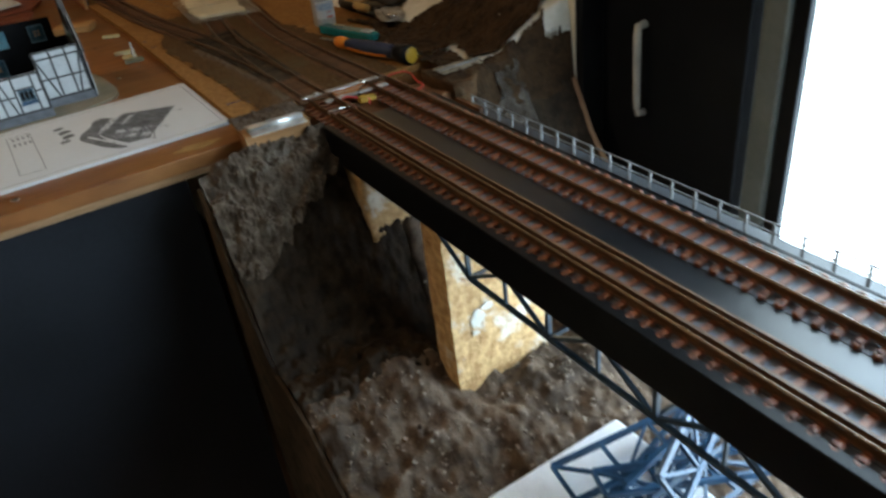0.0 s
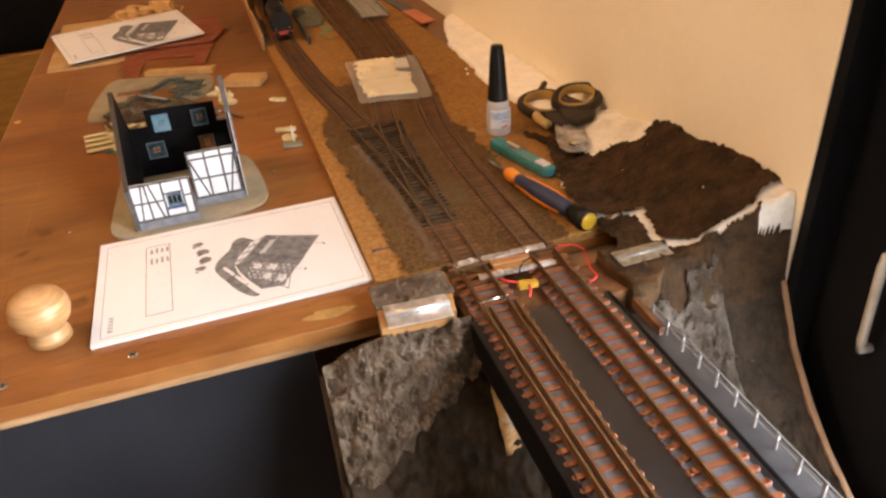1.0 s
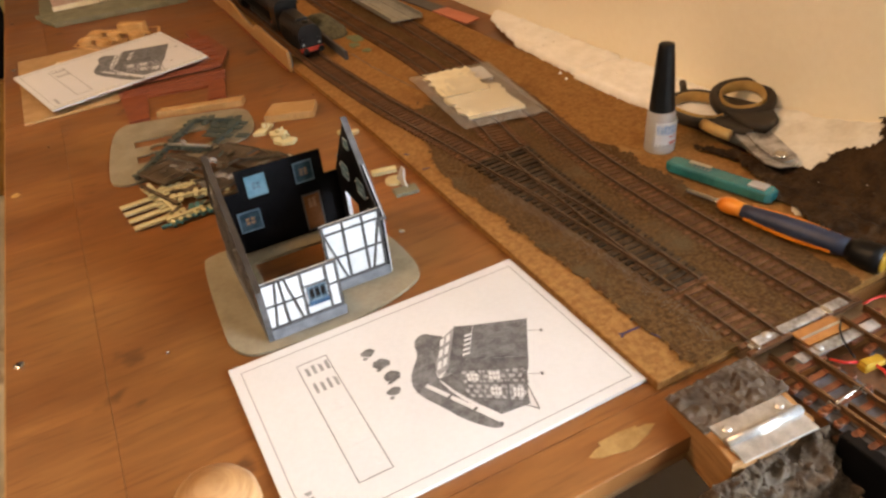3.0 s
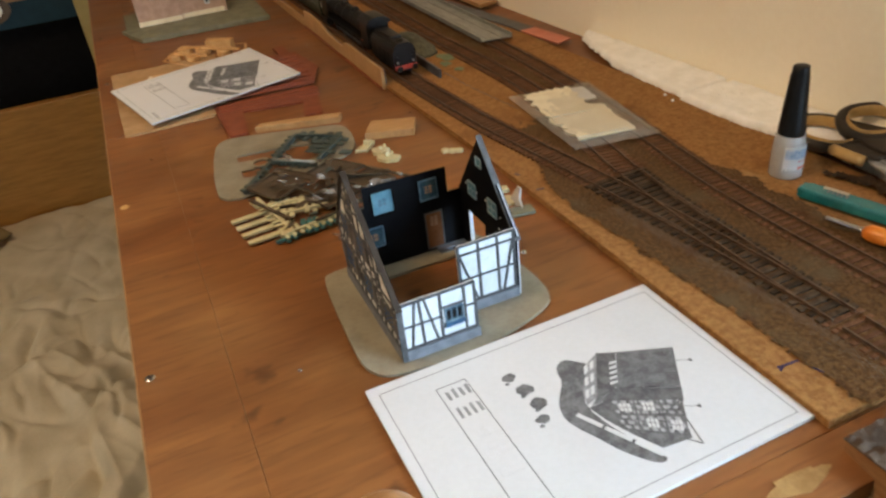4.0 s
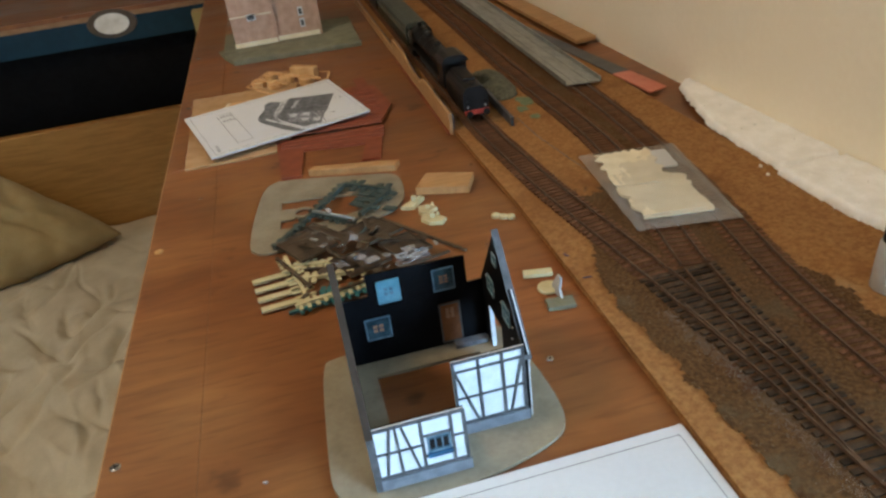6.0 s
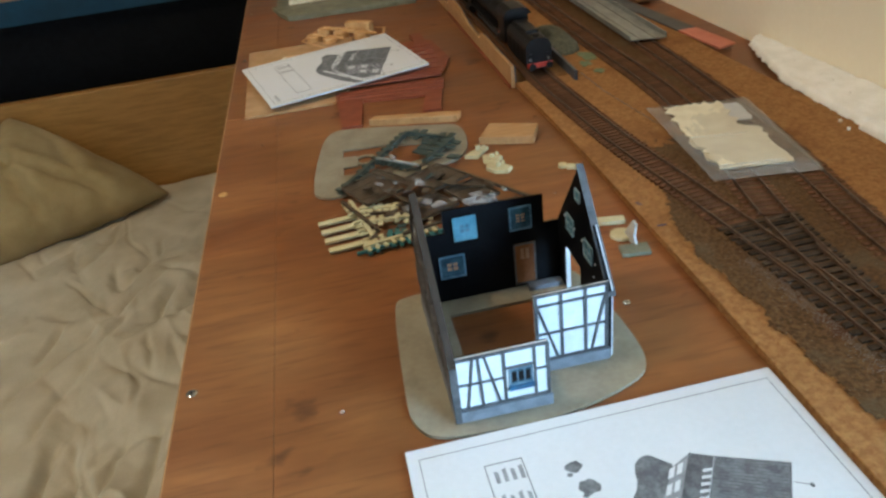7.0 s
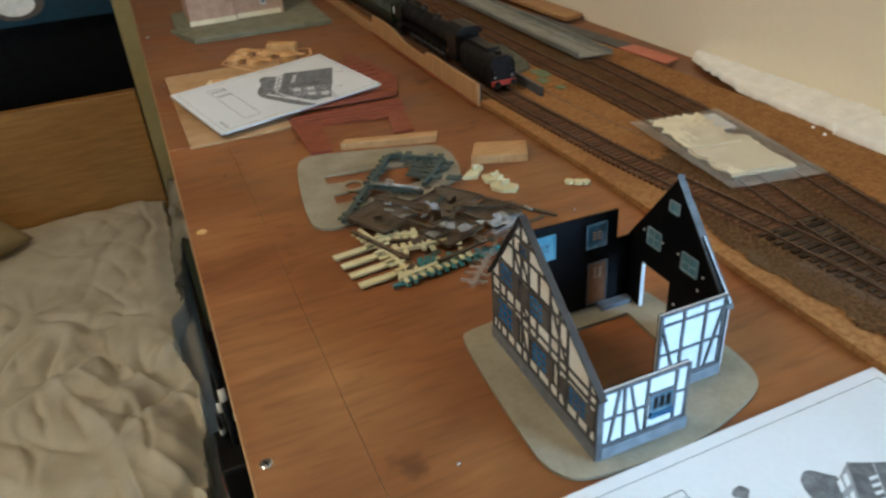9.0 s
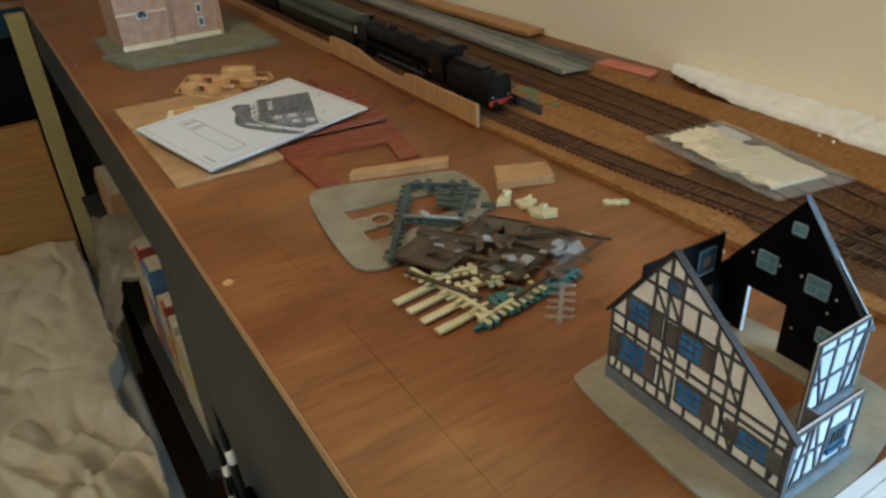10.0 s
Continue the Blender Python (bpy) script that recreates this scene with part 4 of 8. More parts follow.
plaster = sheet(0.520, 0.6545, -0.044, 0.345, 70, 205, lambda x, y: rise(x, y) - 0.0012 + 0.001 * rough((x, y, 4), 0.01))
bmesh.ops.delete(plaster, geom=[v for v in plaster.verts if v.co.x < 0.542 + 0.056 * smooth(0.12, 0.22, v.co.y) + 0.006 * rough((v.co.x, v.co.y, 2), 0.02) or v.co.y > 0.31 + 0.01 * rough((v.co.x, 1, 2), 0.02)], context="VERTS")
bmesh.ops.delete(plaster, geom=[v for v in plaster.verts if v.co.x < 0.600 and v.co.y < -0.020 or v.co.x < 0.560 and v.co.y < 0.050], context="VERTS")
ground_ob = thing("hillside_scenery", "brown plaster hillside with white plaster edges by the wall", "scenery", pose(0, 0, 0))
part("plaster_base", skirted(plaster, -0.028), M["white_plaster"], ground_ob, "raw white plaster", True)


def skinned(x, y):
    rag = 0.006 * rough((x, y, 1), 0.02, 3) + 0.003 * rough((x, y, 8), 0.005, 2)
    if crack(x, y) < (0.0020 if x < 0.582 else 0.0003) + abs(rag) * 0.55:
        return False
    if x > 0.631 + rag and y < -0.020 + rag * 0.4 and rise(x, y) > 0.030 + rag * 0.1 or (x - 0.604) ** 2 + (y + 0.019) ** 2 < (0.0025 + rag * 0.4) ** 2:
        return False
    top = between([(0.52, 0.25), (0.565, 0.245), (0.577, 0.215), (0.588, 0.152), (0.600, 0.150), (0.607, 0.157), (0.625, 0.130), (0.640, 0.142), (0.655, 0.158)], x)
    return x > 0.536 + rag + 0.03 * smooth(0.10, 0.24, y) - 0.015 * smooth(0.21, 0.25, y) and y < top + rag * 1.5


skin = sheet(0.522, 0.6538, -0.047, 0.27, 130, 310, lambda x, y: rise(x, y) + 0.0008 + crumbs(x, y, 0.0050) + 0.0018 * abs(rough((x, y, 4), 0.0045, 2)))
bmesh.ops.delete(skin, geom=[v for v in skin.verts if not skinned(v.co.x, v.co.y)], context="VERTS")
part("brown_skin", skin, M["brown_scenery"], ground_ob, "dark brown textured paste", True)


def hinge(label, m, length=0.046, metal="steel", pin=None):
    ob = thing("hinge", label, "hinge", m, "board hinges")
    part("leaf", boxed(-length / 2, length / 2, 0.002, 0.013, 0, 0.0012, 0.0003), M[metal], ob)
    part("leaf", boxed(-length / 2, length / 2, -0.013, -0.002, 0, 0.0012, 0.0003), M[metal], ob)
    part("pin", tube([(-length / 2, 0, 0.0022), (length / 2, 0, 0.0022)], 0.0026, 12), M[pin or metal], ob, "", True)
    for x in (-length * 0.36, length * 0.36):
        s = part("screw", lathe([(0.0026, 0.0012), (0.0026, 0.0018), (0.0018, 0.0024)], 12), M[metal], ob)
        s.matrix_basis = pose(x, 0.0075, 0)
    return ob


lb = thing("hinge_block", "wooden block with brown scenery paste on top", "block", pose(0, 0, 0))
part("block", prism([(0.3315, -0.0195), (0.3865, -0.0195), (0.3945, 0.028), (0.338, 0.033)], -0.020, 0.0125, bevel=0.0008), M["raw_wood"], lb)
cap = sheet(0.333, 0.392, 0.0015, 0.031, 110, 70, lambda x, y: 0.0132 + 0.0032 * abs(rough((x, y, 3), 0.010, 3)))
part("paste", skirted(cap, 0.0126), M["grey_rock"], lb, "grey-brown scenery paste", True)
hinge("zinc-plated steel hinge joining the board and the valley", pose(0.3605, -0.0110, 0.0128, 0, 0, -4), 0.047, "hinge_zinc")
rbk = thing("hinge_block", "dark brown painted wooden block at the track edge", "block", pose(0, 0, 0))
BLOCK = [(0.514, 0.012), (0.5145, -0.0045), (0.5205, -0.035), (0.535, -0.041), (0.558, -0.021), (0.572, 0.005)]
part("block", weathered(prism(BLOCK, -0.020, 0.0088), 4, 0.0016, 0.012), M["brown_block"], rbk, "", True)


def on_block(x, y):
    """Inside the block's outline, a little ragged."""
    rag = 0.0012 * rough((x, y, 6), 0.008, 2)
    return all((b[0] - a[0]) * (y - a[1]) - (b[1] - a[1]) * (x - a[0]) > rag * 0.03 for a, b in zip(BLOCK, BLOCK[1:] + BLOCK[:1]))


cap = sheet(0.513, 0.581, -0.046, 0.012, 90, 76, lambda x, y: 0.0106 - 0.010 * smooth(-0.022, -0.046, y) + crumbs(x, y, 0.0026))
bmesh.ops.delete(cap, geom=[v for v in cap.verts if not on_block(v.co.x, v.co.y)], context="VERTS")
part("paste", skirted(cap, -0.004), M["brown_scenery"], rbk, "dark brown scenery paste", True)
hinge("plaster-splashed steel hinge set in brown paste", pose(0.543, -0.0076, 0.0122) @ Matrix.Diagonal((1, 0.75, 0.6, 1)), 0.044, "splashed", "old_steel")
tagged(part("wood_strip", weathered(boxed(0.5192, 0.5234, -0.074, -0.0365, -0.0114, -0.0045), 3, 0.0006, 0.006), M["stained_block"]), "short brown wood strip along the bridge edge", "wood strip")
part_w = bmesh.new()
box(part_w, 0.395, 0.53, -0.029, 0.012, -0.02, -0.0005)
tagged(part("end_beam", part_w, M["stained_block"]), "brown stained beam carrying the track ends", "beam")

# rail joint: plates, wires and plug
for x, y, length, r in ((0.4435, 0.0402, 0.078, -1), (0.4490, 0.0165, 0.062, -2)):
    p = thing("metal_plate", "thin bare metal plate soldered across the rails", "plate", pose(x, y, 0.0074, 0, 0, r), "metal plates under the rails")
    part("sheet", boxed(-length / 2, length / 2, -0.0034, 0.0034, -0.0001, 0.0012, 0.0002), M["bright_plate"], p)
    part("solder", lathe([(0.0030, 0.0012), (0.0022, 0.0022), (0.0008, 0.0026)], 10, m=pose(-0.024 + 0.010 * (y < 0.03), 0.001, 0)), M["hinge_zinc"], p, "blob of solder", True)
pad = thing("circuit_board", "copper-brown strip board between the metal plates", "circuit board", pose(0.4480, 0.0283, 0.0070, 0, 0, -2))
part("board", boxed(-0.0150, 0.0170, -0.0066, 0.0066, 0, 0.0012, 0.0002), M["copper_pad"], pad)
part("track_line", boxed(-0.0145, 0.0165, -0.0012, 0.0004, 0.00125, 0.0015), M["hinge_zinc"], pad, "tinned copper line")
plug = thing("cable_plug", "small yellow plug with red wires between the tracks", "plug", pose(0.4478, -0.0058, 0.0062, 0, 0, -4))
part("body", boxed(-0.0078, 0.0078, -0.0034, 0.0034, 0, 0.0046, 0.0012), M["yellow"], plug)
part("socket", boxed(-0.0068, -0.001, -0.0026, 0.0026, 0.0046, 0.0058, 0.0006), M["yellow"], plug)
part("wire", tube([(0.000, -0.003, 0.0035), (-0.001, -0.009, 0.0045), (-0.004, -0.0155, 0.003)], 0.0008, 8), M["red_wire"], plug, "", True)
part("wire", tube([(-0.007, 0.003, 0.004), (-0.016, 0.004, 0.007), (-0.018, 0.012, 0.004)], 0.0008, 8), M["red_wire"], plug, "", True)
tagged(part("red_wire", tube([(0.4880, 0.0305, 0.0085), (0.4935, 0.0300, 0.0098), (0.5000, 0.0288, 0.0102), (0.5042, 0.0262, 0.0102), (0.5066, 0.0190, 0.0100), (0.5045, 0.0110, 0.0100), (0.5010, 0.0010, 0.0100), (0.4992, -0.0090, 0.0098), (0.4997, -0.0165, 0.0094), (0.4970, -0.0185, 0.0085), (0.4915, -0.0195, 0.0070)], 0.0007, 8), M["red_wire"], None, "", True), "loose red wire looping beside the track", "wire")
tagged(part("black_wire", tube([(0.4640, 0.0268, 0.0085), (0.4560, 0.0215, 0.0100), (0.4505, 0.0147, 0.0100), (0.4468, 0.0080, 0.0095), (0.4450, 0.0022, 0.0080)], 0.0006, 8), M["black"], None, "", True), "thin black wire running to the plug", "wire")
for x, y in ((0.4068, -0.0165), (0.4262, -0.0165), (0.4663, -0.0200), (0.4857, -0.0200), (0.4070, 0.0385), (0.4650, 0.0380)):
    j = thing("rail_joiner", "bright solder joint on the rail end", "joiner", pose(x, y, 0.0066), "rail joiners")
    part("sleeve", boxed(-0.0016, 0.0016, -0.004, 0.004, 0.0, 0.0034, 0.0004), M["steel"], j)
tagged(part("bridging_wire", tube([(0.4050, -0.0175, 0.0112), (0.4165, -0.0170, 0.0118), (0.4285, -0.0165, 0.0112)], 0.0007, 8), M["steel"], None, "", True), "bare wire soldered across the rail ends", "wire")

# ---- booklets ----
def mark(bm, pts, z=0.0, h=0.00012):
    return prism(pts, z, z + h, bm)


def stroke(bm, pts, w, z=0.0):
    for a, b in zip(pts, pts[1:]):
        bar(bm, (*a, z + 0.00006), (*b, z + 0.00006), w, 0.00012)
    return bm


def booklet(label, m, thick, w=0.210, h=0.148, zoom=1.0, bushes=True):
    ob = thing("booklet", label, "booklet", m, "instruction booklets")
    sx, sy = w / 0.21, h / 0.148
    for k in range(3):
        part("page", boxed(0.0003 * k, w - 0.0002 * k, 0.0004 * (k % 2), h - 0.0003 * (k % 3), thick * k / 4, thick * (k + 1) / 4 - 0.00006), M["paper"], ob)
    page = part("cover", boxed(0, w, 0, h, thick * 0.75, thick), M["paper"], ob)
    z = thick - 0.00003
    big = [1.0]

    def S(pts):
        return [((0.137 + (x - 0.137) * big[0]) * sx, (0.062 + (y - 0.062) * big[0]) * sy) for x, y in pts]

    bm = bmesh.new()
    stroke(bm, S([(0.0065, 0.0065), (0.0065, 0.1405), (0.2045, 0.1405), (0.2045, 0.0065), (0.0065, 0.0065)]), 0.0004, z)
    part("border_line", bm, M["ink_mid"], page)
    bm = bmesh.new()
    stroke(bm, S([(0.0385, 0.022), (0.0385, 0.1262), (0.0582, 0.1262), (0.0582, 0.022), (0.0385, 0.022)]), 0.00055, z)
    part("table_frame", bm, M["ink"], page)
    for i in range(4):
        x = 0.042 + 0.0043 * i
        part("printed_bar", mark(bmesh.new(), S([(x, 0.1135), (x + 0.0022, 0.1135), (x + 0.0022, 0.1135 + 0.007 + 0.002 * (i % 2)), (x, 0.1135 + 0.008)]), z), M["ink_light"], page)
        part("printed_bar", mark(bmesh.new(), S([(x, 0.0965), (x + 0.0020, 0.0965), (x + 0.0020, 0.0965 + 0.010 - 0.0025 * (i % 2)), (x, 0.0965 + 0.009)]), z), M["ink_light"], page)
    for row in range(3):
        for i in range(3):
            x, y = 0.0425 + 0.0052 * i, 0.078 - 0.0155 * row
            part("printed_symbol", stroke(bmesh.new(), S([(x, y), (x + 0.0038, y), (x + 0.0038, y + 0.0055), (x, y + 0.0055), (x, y)]), 0.00035, z), M["ink_faint"], page)
    part("printed_symbol", stroke(bmesh.new(), S([(0.052, 0.028), (0.0556, 0.028), (0.0556, 0.033), (0.052, 0.033), (0.052, 0.028)]), 0.00035, z), M["ink_faint"], page)
    for cx, cy, r in ((0.0817, 0.1127, 1.0), (0.0850, 0.0986, 1.25), (0.0862, 0.0846, 1.25), (0.0820, 0.0727, 0.95)) if bushes else ():
        bm = mark(bmesh.new(), S(blob(cx, cy, 0.0044 * r, 0.0037 * r)), z)
        mark(bm, S(blob(cx - 0.0035, cy - 0.0045, 0.0016, 0.0013, 8)), z)
        part("printed_bush", bm, M["ink_mid"], page)
    for k in range(5):
        part("printed_bar", mark(bmesh.new(), S([(0.011 + 0.0003 * k, 0.012 + 0.0042 * k), (0.0150, 0.012 + 0.0042 * k), (0.0150, 0.0145 + 0.0042 * k), (0.011, 0.0145 + 0.0042 * k)]), z), M["ink_light"], page)
    # the grey drawing of the house
    big[0] = zoom
    def drawn(name, pts, ink, lift):
        return part(name, mark(bmesh.new(), S(pts), z + lift), M[ink], page)

    def across(quad, u, v):
        a, b, c, d = [Vector(p) for p in quad]
        return tuple(a.lerp(b, u).lerp(d.lerp(c, u), v))

    drawn("drawn_hedge", rounded([(0.1100, 0.1040), (0.1150, 0.1085), (0.1200, 0.1090), (0.1246, 0.1040), (0.1300, 0.0985), (0.1150, 0.0800), (0.1080, 0.0690), (0.1110, 0.0490), (0.1169, 0.0340), (0.1217, 0.0202), (0.1240, 0.0155), (0.1200, 0.0138), (0.1147, 0.0178), (0.1058, 0.0308), (0.1000, 0.0460), (0.0951, 0.0560), (0.0922, 0.0665), (0.0950, 0.0770), (0.1010, 0.0850), (0.1075, 0.0924)], 1), "ink_mid", 0.0)
    drawn("drawn_gable", [(0.1285, 0.0985), (0.1400, 0.1040), (0.1183, 0.0713), (0.1095, 0.0690), (0.1130, 0.0790)], "ink_light", 0.0001)
    drawn("drawn_lower_roof", [(0.1395, 0.1040), (0.1500, 0.0985), (0.1440, 0.0860), (0.1313, 0.0721), (0.1115, 0.0676), (0.1178, 0.0713)], "ink_dark", 0.00015)
    roof_q = [(0.1500, 0.0985), (0.1825, 0.0842), (0.1640, 0.0545), (0.1318, 0.0718)]
    drawn("drawn_roof", roof_q, "ink_mid", 0.0002)
    for k in range(16):
        v = (k + 0.5) / 16
        part("roof_line", stroke(bmesh.new(), [S([across(roof_q, 0.03, v)])[0], S([across(roof_q, 0.97, v)])[0]], 0.00035, z + 0.0003), M["ink_dark"], page)
    part("roof_edge", stroke(bmesh.new(), [S([across(roof_q, 0.01, 0.02)])[0], S([across(roof_q, 0.01, 0.80)])[0]], 0.0006, z + 0.0004), M["ink_pale"], page)
    part("gutter_line", stroke(bmesh.new(), [S([across(roof_q, 0.02, 0.985)])[0], S([across(roof_q, 0.99, 0.985)])[0]], 0.0011, z + 0.0004), M["ink"], page)
    drawn("drawn_eave", [(0.1313, 0.0721), (0.1645, 0.0540), (0.1590, 0.0458), (0.1222, 0.0662), (0.1112, 0.0673)], "ink_dark", 0.0001)
    front_q = [(0.1222, 0.0662), (0.1590, 0.0458), (0.1437, 0.0215), (0.1150, 0.0440)]
    drawn("drawn_front", [(0.1090, 0.0668), (0.1222, 0.0662), (0.1590, 0.0458), (0.1509, 0.0369), (0.1437, 0.0205), (0.1257, 0.0225), (0.1179, 0.0383), (0.1121, 0.0533)], "ink_mid", 0.0001)
    for r in range(6):
        for k in range(8):
            u, v = (k + 0.5 * (r % 2) + 0.15) / 8, (r + 0.12) / 6
            if u < 0.95:
                du, dv = 0.085 + random.uniform(-0.02, 0.02), 0.115 + random.uniform(-0.02, 0.02)
                part("drawn_stone", mark(bmesh.new(), S([across(front_q, u, v), across(front_q, u + du, v + 0.01), across(front_q, u + du - 0.01, v + dv), across(front_q, u + 0.01, v + dv)]), z + 0.0002), M["ink_pale"], page)
    for a, b in (((0, 0.02), (1, 0.02)), ((0, 0.5), (1, 0.45)), ((0.02, 0), (0.02, 1)), ((0.33, 0), (0.28, 1)), ((0.66, 0), (0.70, 1)), ((0.97, 0), (0.97, 1)), ((0.02, 0.98), (0.97, 0.98)), ((0.66, 0.5), (0.97, 0.02))):
        part("drawn_timber", stroke(bmesh.new(), [S([across(front_q, *a)])[0], S([across(front_q, *b)])[0]], 0.0009, z + 0.0003), M["ink_dark"], page)
    for a, b in (((0.1509, 0.0369), (0.1457, 0.0140)), ((0.1457, 0.0140), (0.1400, 0.0215)), ((0.1825, 0.0842), (0.1640, 0.0545)), ((0.1640, 0.0545), (0.1509, 0.0369)), ((0.1090, 0.0668), (0.1257, 0.0225)), ((0.1257, 0.0225), (0.1437, 0.0205)), ((0.1400, 0.1040), (0.1183, 0.0713)), ((0.1500, 0.0985), (0.1318, 0.0718))):
        part("drawn_edge", stroke(bmesh.new(), S([a, b]), 0.0007, z + 0.0003), M["ink_dark"], page)
    for u, v in ((0.10, 0.14), (0.42, 0.10), (0.42, 0.60), (0.76, 0.62)):
        pts = [across(front_q, u, v), across(front_q, u + 0.16, v), across(front_q, u + 0.16, v + 0.26), across(front_q, u, v + 0.26)]
        drawn("drawn_window", pts, "paper", 0.0004)
        draw = bmesh.new()
        for t in (0.33, 0.66):
            stroke(draw, [S([across(pts, t, 0)])[0], S([across(pts, t, 1)])[0]], 0.00035, z + 0.0005)
        stroke(draw, [S([across(pts, 0, 0.5)])[0], S([across(pts, 1, 0.5)])[0]], 0.00035, z + 0.0005)
        part("window_lines", draw, M["ink_dark"], page)
    gable_q = [(0.1255, 0.0985), (0.1370, 0.1015), (0.1180, 0.0722), (0.1085, 0.0705)]
    for v in (0.06, 0.38, 0.70):
        for u in (0.12, 0.56):
            drawn("drawn_window", [across(gable_q, u, v), across(gable_q, u + 0.30, v), across(gable_q, u + 0.30, v + 0.20), across(gable_q, u, v + 0.20)], "paper", 0.0003)
    dorm_q = [(0.1412, 0.0925), (0.1468, 0.0922), (0.1345, 0.0735), (0.1290, 0.0740)]
    for k in range(5):
        v = k / 5
        drawn("drawn_dormer", [across(dorm_q, 0, v), across(dorm_q, 0.9, v + 0.02), across(dorm_q, 0.9, v + 0.10), across(dorm_q, 0, v + 0.09)], "paper", 0.0004)
    a, b = Vector((0.0985, 0.0655)), Vector((0.1222, 0.0165))
    for k in range(3):
        p, q = a.lerp(b, 0.01 + 0.335 * k), a.lerp(b, 0.31 + 0.335 * k)
        n = Vector((0.0026, 0.0013))
        drawn("drawn_kerb", [tuple(p), tuple(q), tuple(q + n), tuple(p + n)], "paper", 0.0003)
    for cx, cy in ((0.1842, 0.0696), (0.1629, 0.0368)):
        draw = mark(bmesh.new(), S(blob(cx, cy, 0.0011, 0.0014, 8)), z)
        stroke(draw, S([(cx - 0.007, cy + 0.004), (cx, cy)]), 0.0003, z)
        part("drawn_lamp", draw, M["ink"], page)
    return ob


M["ink_faint"] = mat("ink_faint", (0.52, 0.52, 0.52), (0.64, 0.64, 0.64), 150, 0.8, 0, 600)
M["ink_pale"] = mat("ink_pale", (0.26, 0.26, 0.26), (0.40, 0.40, 0.40), 200, 0.8, 0, 700)
M["ink_dark"] = mat("ink_dark", (0.07, 0.07, 0.07), (0.15, 0.15, 0.15), 200, 0.8, 0, 700)
booklet("white instruction booklet with a grey house drawing on its cover", pose(0.1325, 0.0535, 0.0004, 0, 0, 0.6), 0.0024)
booklet("white instruction booklet lying across red plastic parts", pose(0.0555, 0.7625, 0.0088, 3.4, -0.6, 15.2), 0.0020, 0.205, 0.146, 1.28, False)

# ---- house under construction ----
house = thing("model_house", "roofless half-timbered model house with a black inside", "model house", pose(0, 0, 0))
ring = [(0.137, 0.236), (0.139, 0.220), (0.147, 0.208), (0.165, 0.204), (0.208, 0.202), (0.235, 0.206), (0.270, 0.217), (0.281, 0.229), (0.283, 0.255), (0.279, 0.30), (0.272, 0.34), (0.25, 0.345), (0.150, 0.345), (0.142, 0.335)]
ring = rounded(ring)
hole = [(0.178, 0.228), (0.178, 0.312), (0.250, 0.312), (0.250, 0.252), (0.214, 0.252), (0.214, 0.228)]
part("base_plate", prism(ring + [ring[0]] + hole + [hole[0]], 0.0004, 0.0026), M["grey_plate"], house)
XF = Matrix(((0, 0, 1, 0), (1, 0, 0, 0), (0, 1, 0, 0), (0, 0, 0, 1)))      # (y, z, x)
YF = Matrix(((1, 0, 0, 0), (0, 0, 1, 0), (0, 1, 0, 0), (0, 0, 0, 1)))      # (x, z, y)


def beams(name, lines, m, face, out, wall, width=0.0019, proud=0.0007):
    """Timbers on a wall: lines of two (u, v) ends, at depth face, proud towards out."""
    bm = bmesh.new()
    for i, (a, b, *w) in enumerate(lines):
        w = (w[0] if w else width) * 0.44
        a, b = Vector(a), Vector(b)
        way = (b - a).normalized()
        n = Vector((-way.y, way.x)) * w
        d = proud + 0.00004 * (i % 5)
        lo, hi = sorted((face, face + out * d))
        prism([tuple(a - n), tuple(b - n), tuple(b + n), tuple(a + n)], lo, hi, bm, m)
    bmesh.ops.recalc_face_normals(bm, faces=bm.faces)
    return part(name, bm, M["timber"], wall)


def wall_piece(name, outline, m, d0, d1, material, parent=None):
    bm = prism(outline, d0, d1, m=m)
    bmesh.ops.recalc_face_normals(bm, faces=bm.faces)
    return part(name, bm, material, parent or house)


def window_in(wall, m, face, out, u0, u1, v0, v1, pane, nu, nv, frame_mat):
    """Frame, pane and bars on a wall face."""
    bm = bmesh.new()
    lo, hi = sorted((face, face + out * 0.0005))
    prism([(u0, v0), (u1, v0), (u1, v1), (u0, v1)], lo, hi, bm, m)
    bmesh.ops.recalc_face_normals(bm, faces=bm.faces)
    w = part("window", bm, pane, wall)
    lines = [((u0, v0), (u1, v0)), ((u0, v1), (u1, v1)), ((u0, v0), (u0, v1)), ((u1, v0), (u1, v1))]
    lines += [((u0 + (u1 - u0) * i / nu, v0), (u0 + (u1 - u0) * i / nu, v1)) for i in range(1, nu)]
    lines += [((u0, v0 + (v1 - v0) * i / nv), (u1, v0 + (v1 - v0) * i / nv)) for i in range(1, nv)]
    for i, (a, b) in enumerate(lines):
        a, b = Vector(a), Vector(b)
        n = Vector((-(b - a).normalized().y, (b - a).normalized().x)) * (0.0006 if i < 4 else 0.00035)
        l2, h2 = sorted((face, face + out * (0.0011 - 0.0001 * (i % 3))))
        bm = prism([tuple(a - n), tuple(b - n), tuple(b + n), tuple(a + n)], l2, h2, None, m)
        bmesh.ops.recalc_face_normals(bm, faces=bm.faces)
        part("window_bar", bm, frame_mat, wall)
    return w


def below(profile, u):
    """Height of an outline's upper edge at u."""
    return between(profile, u)


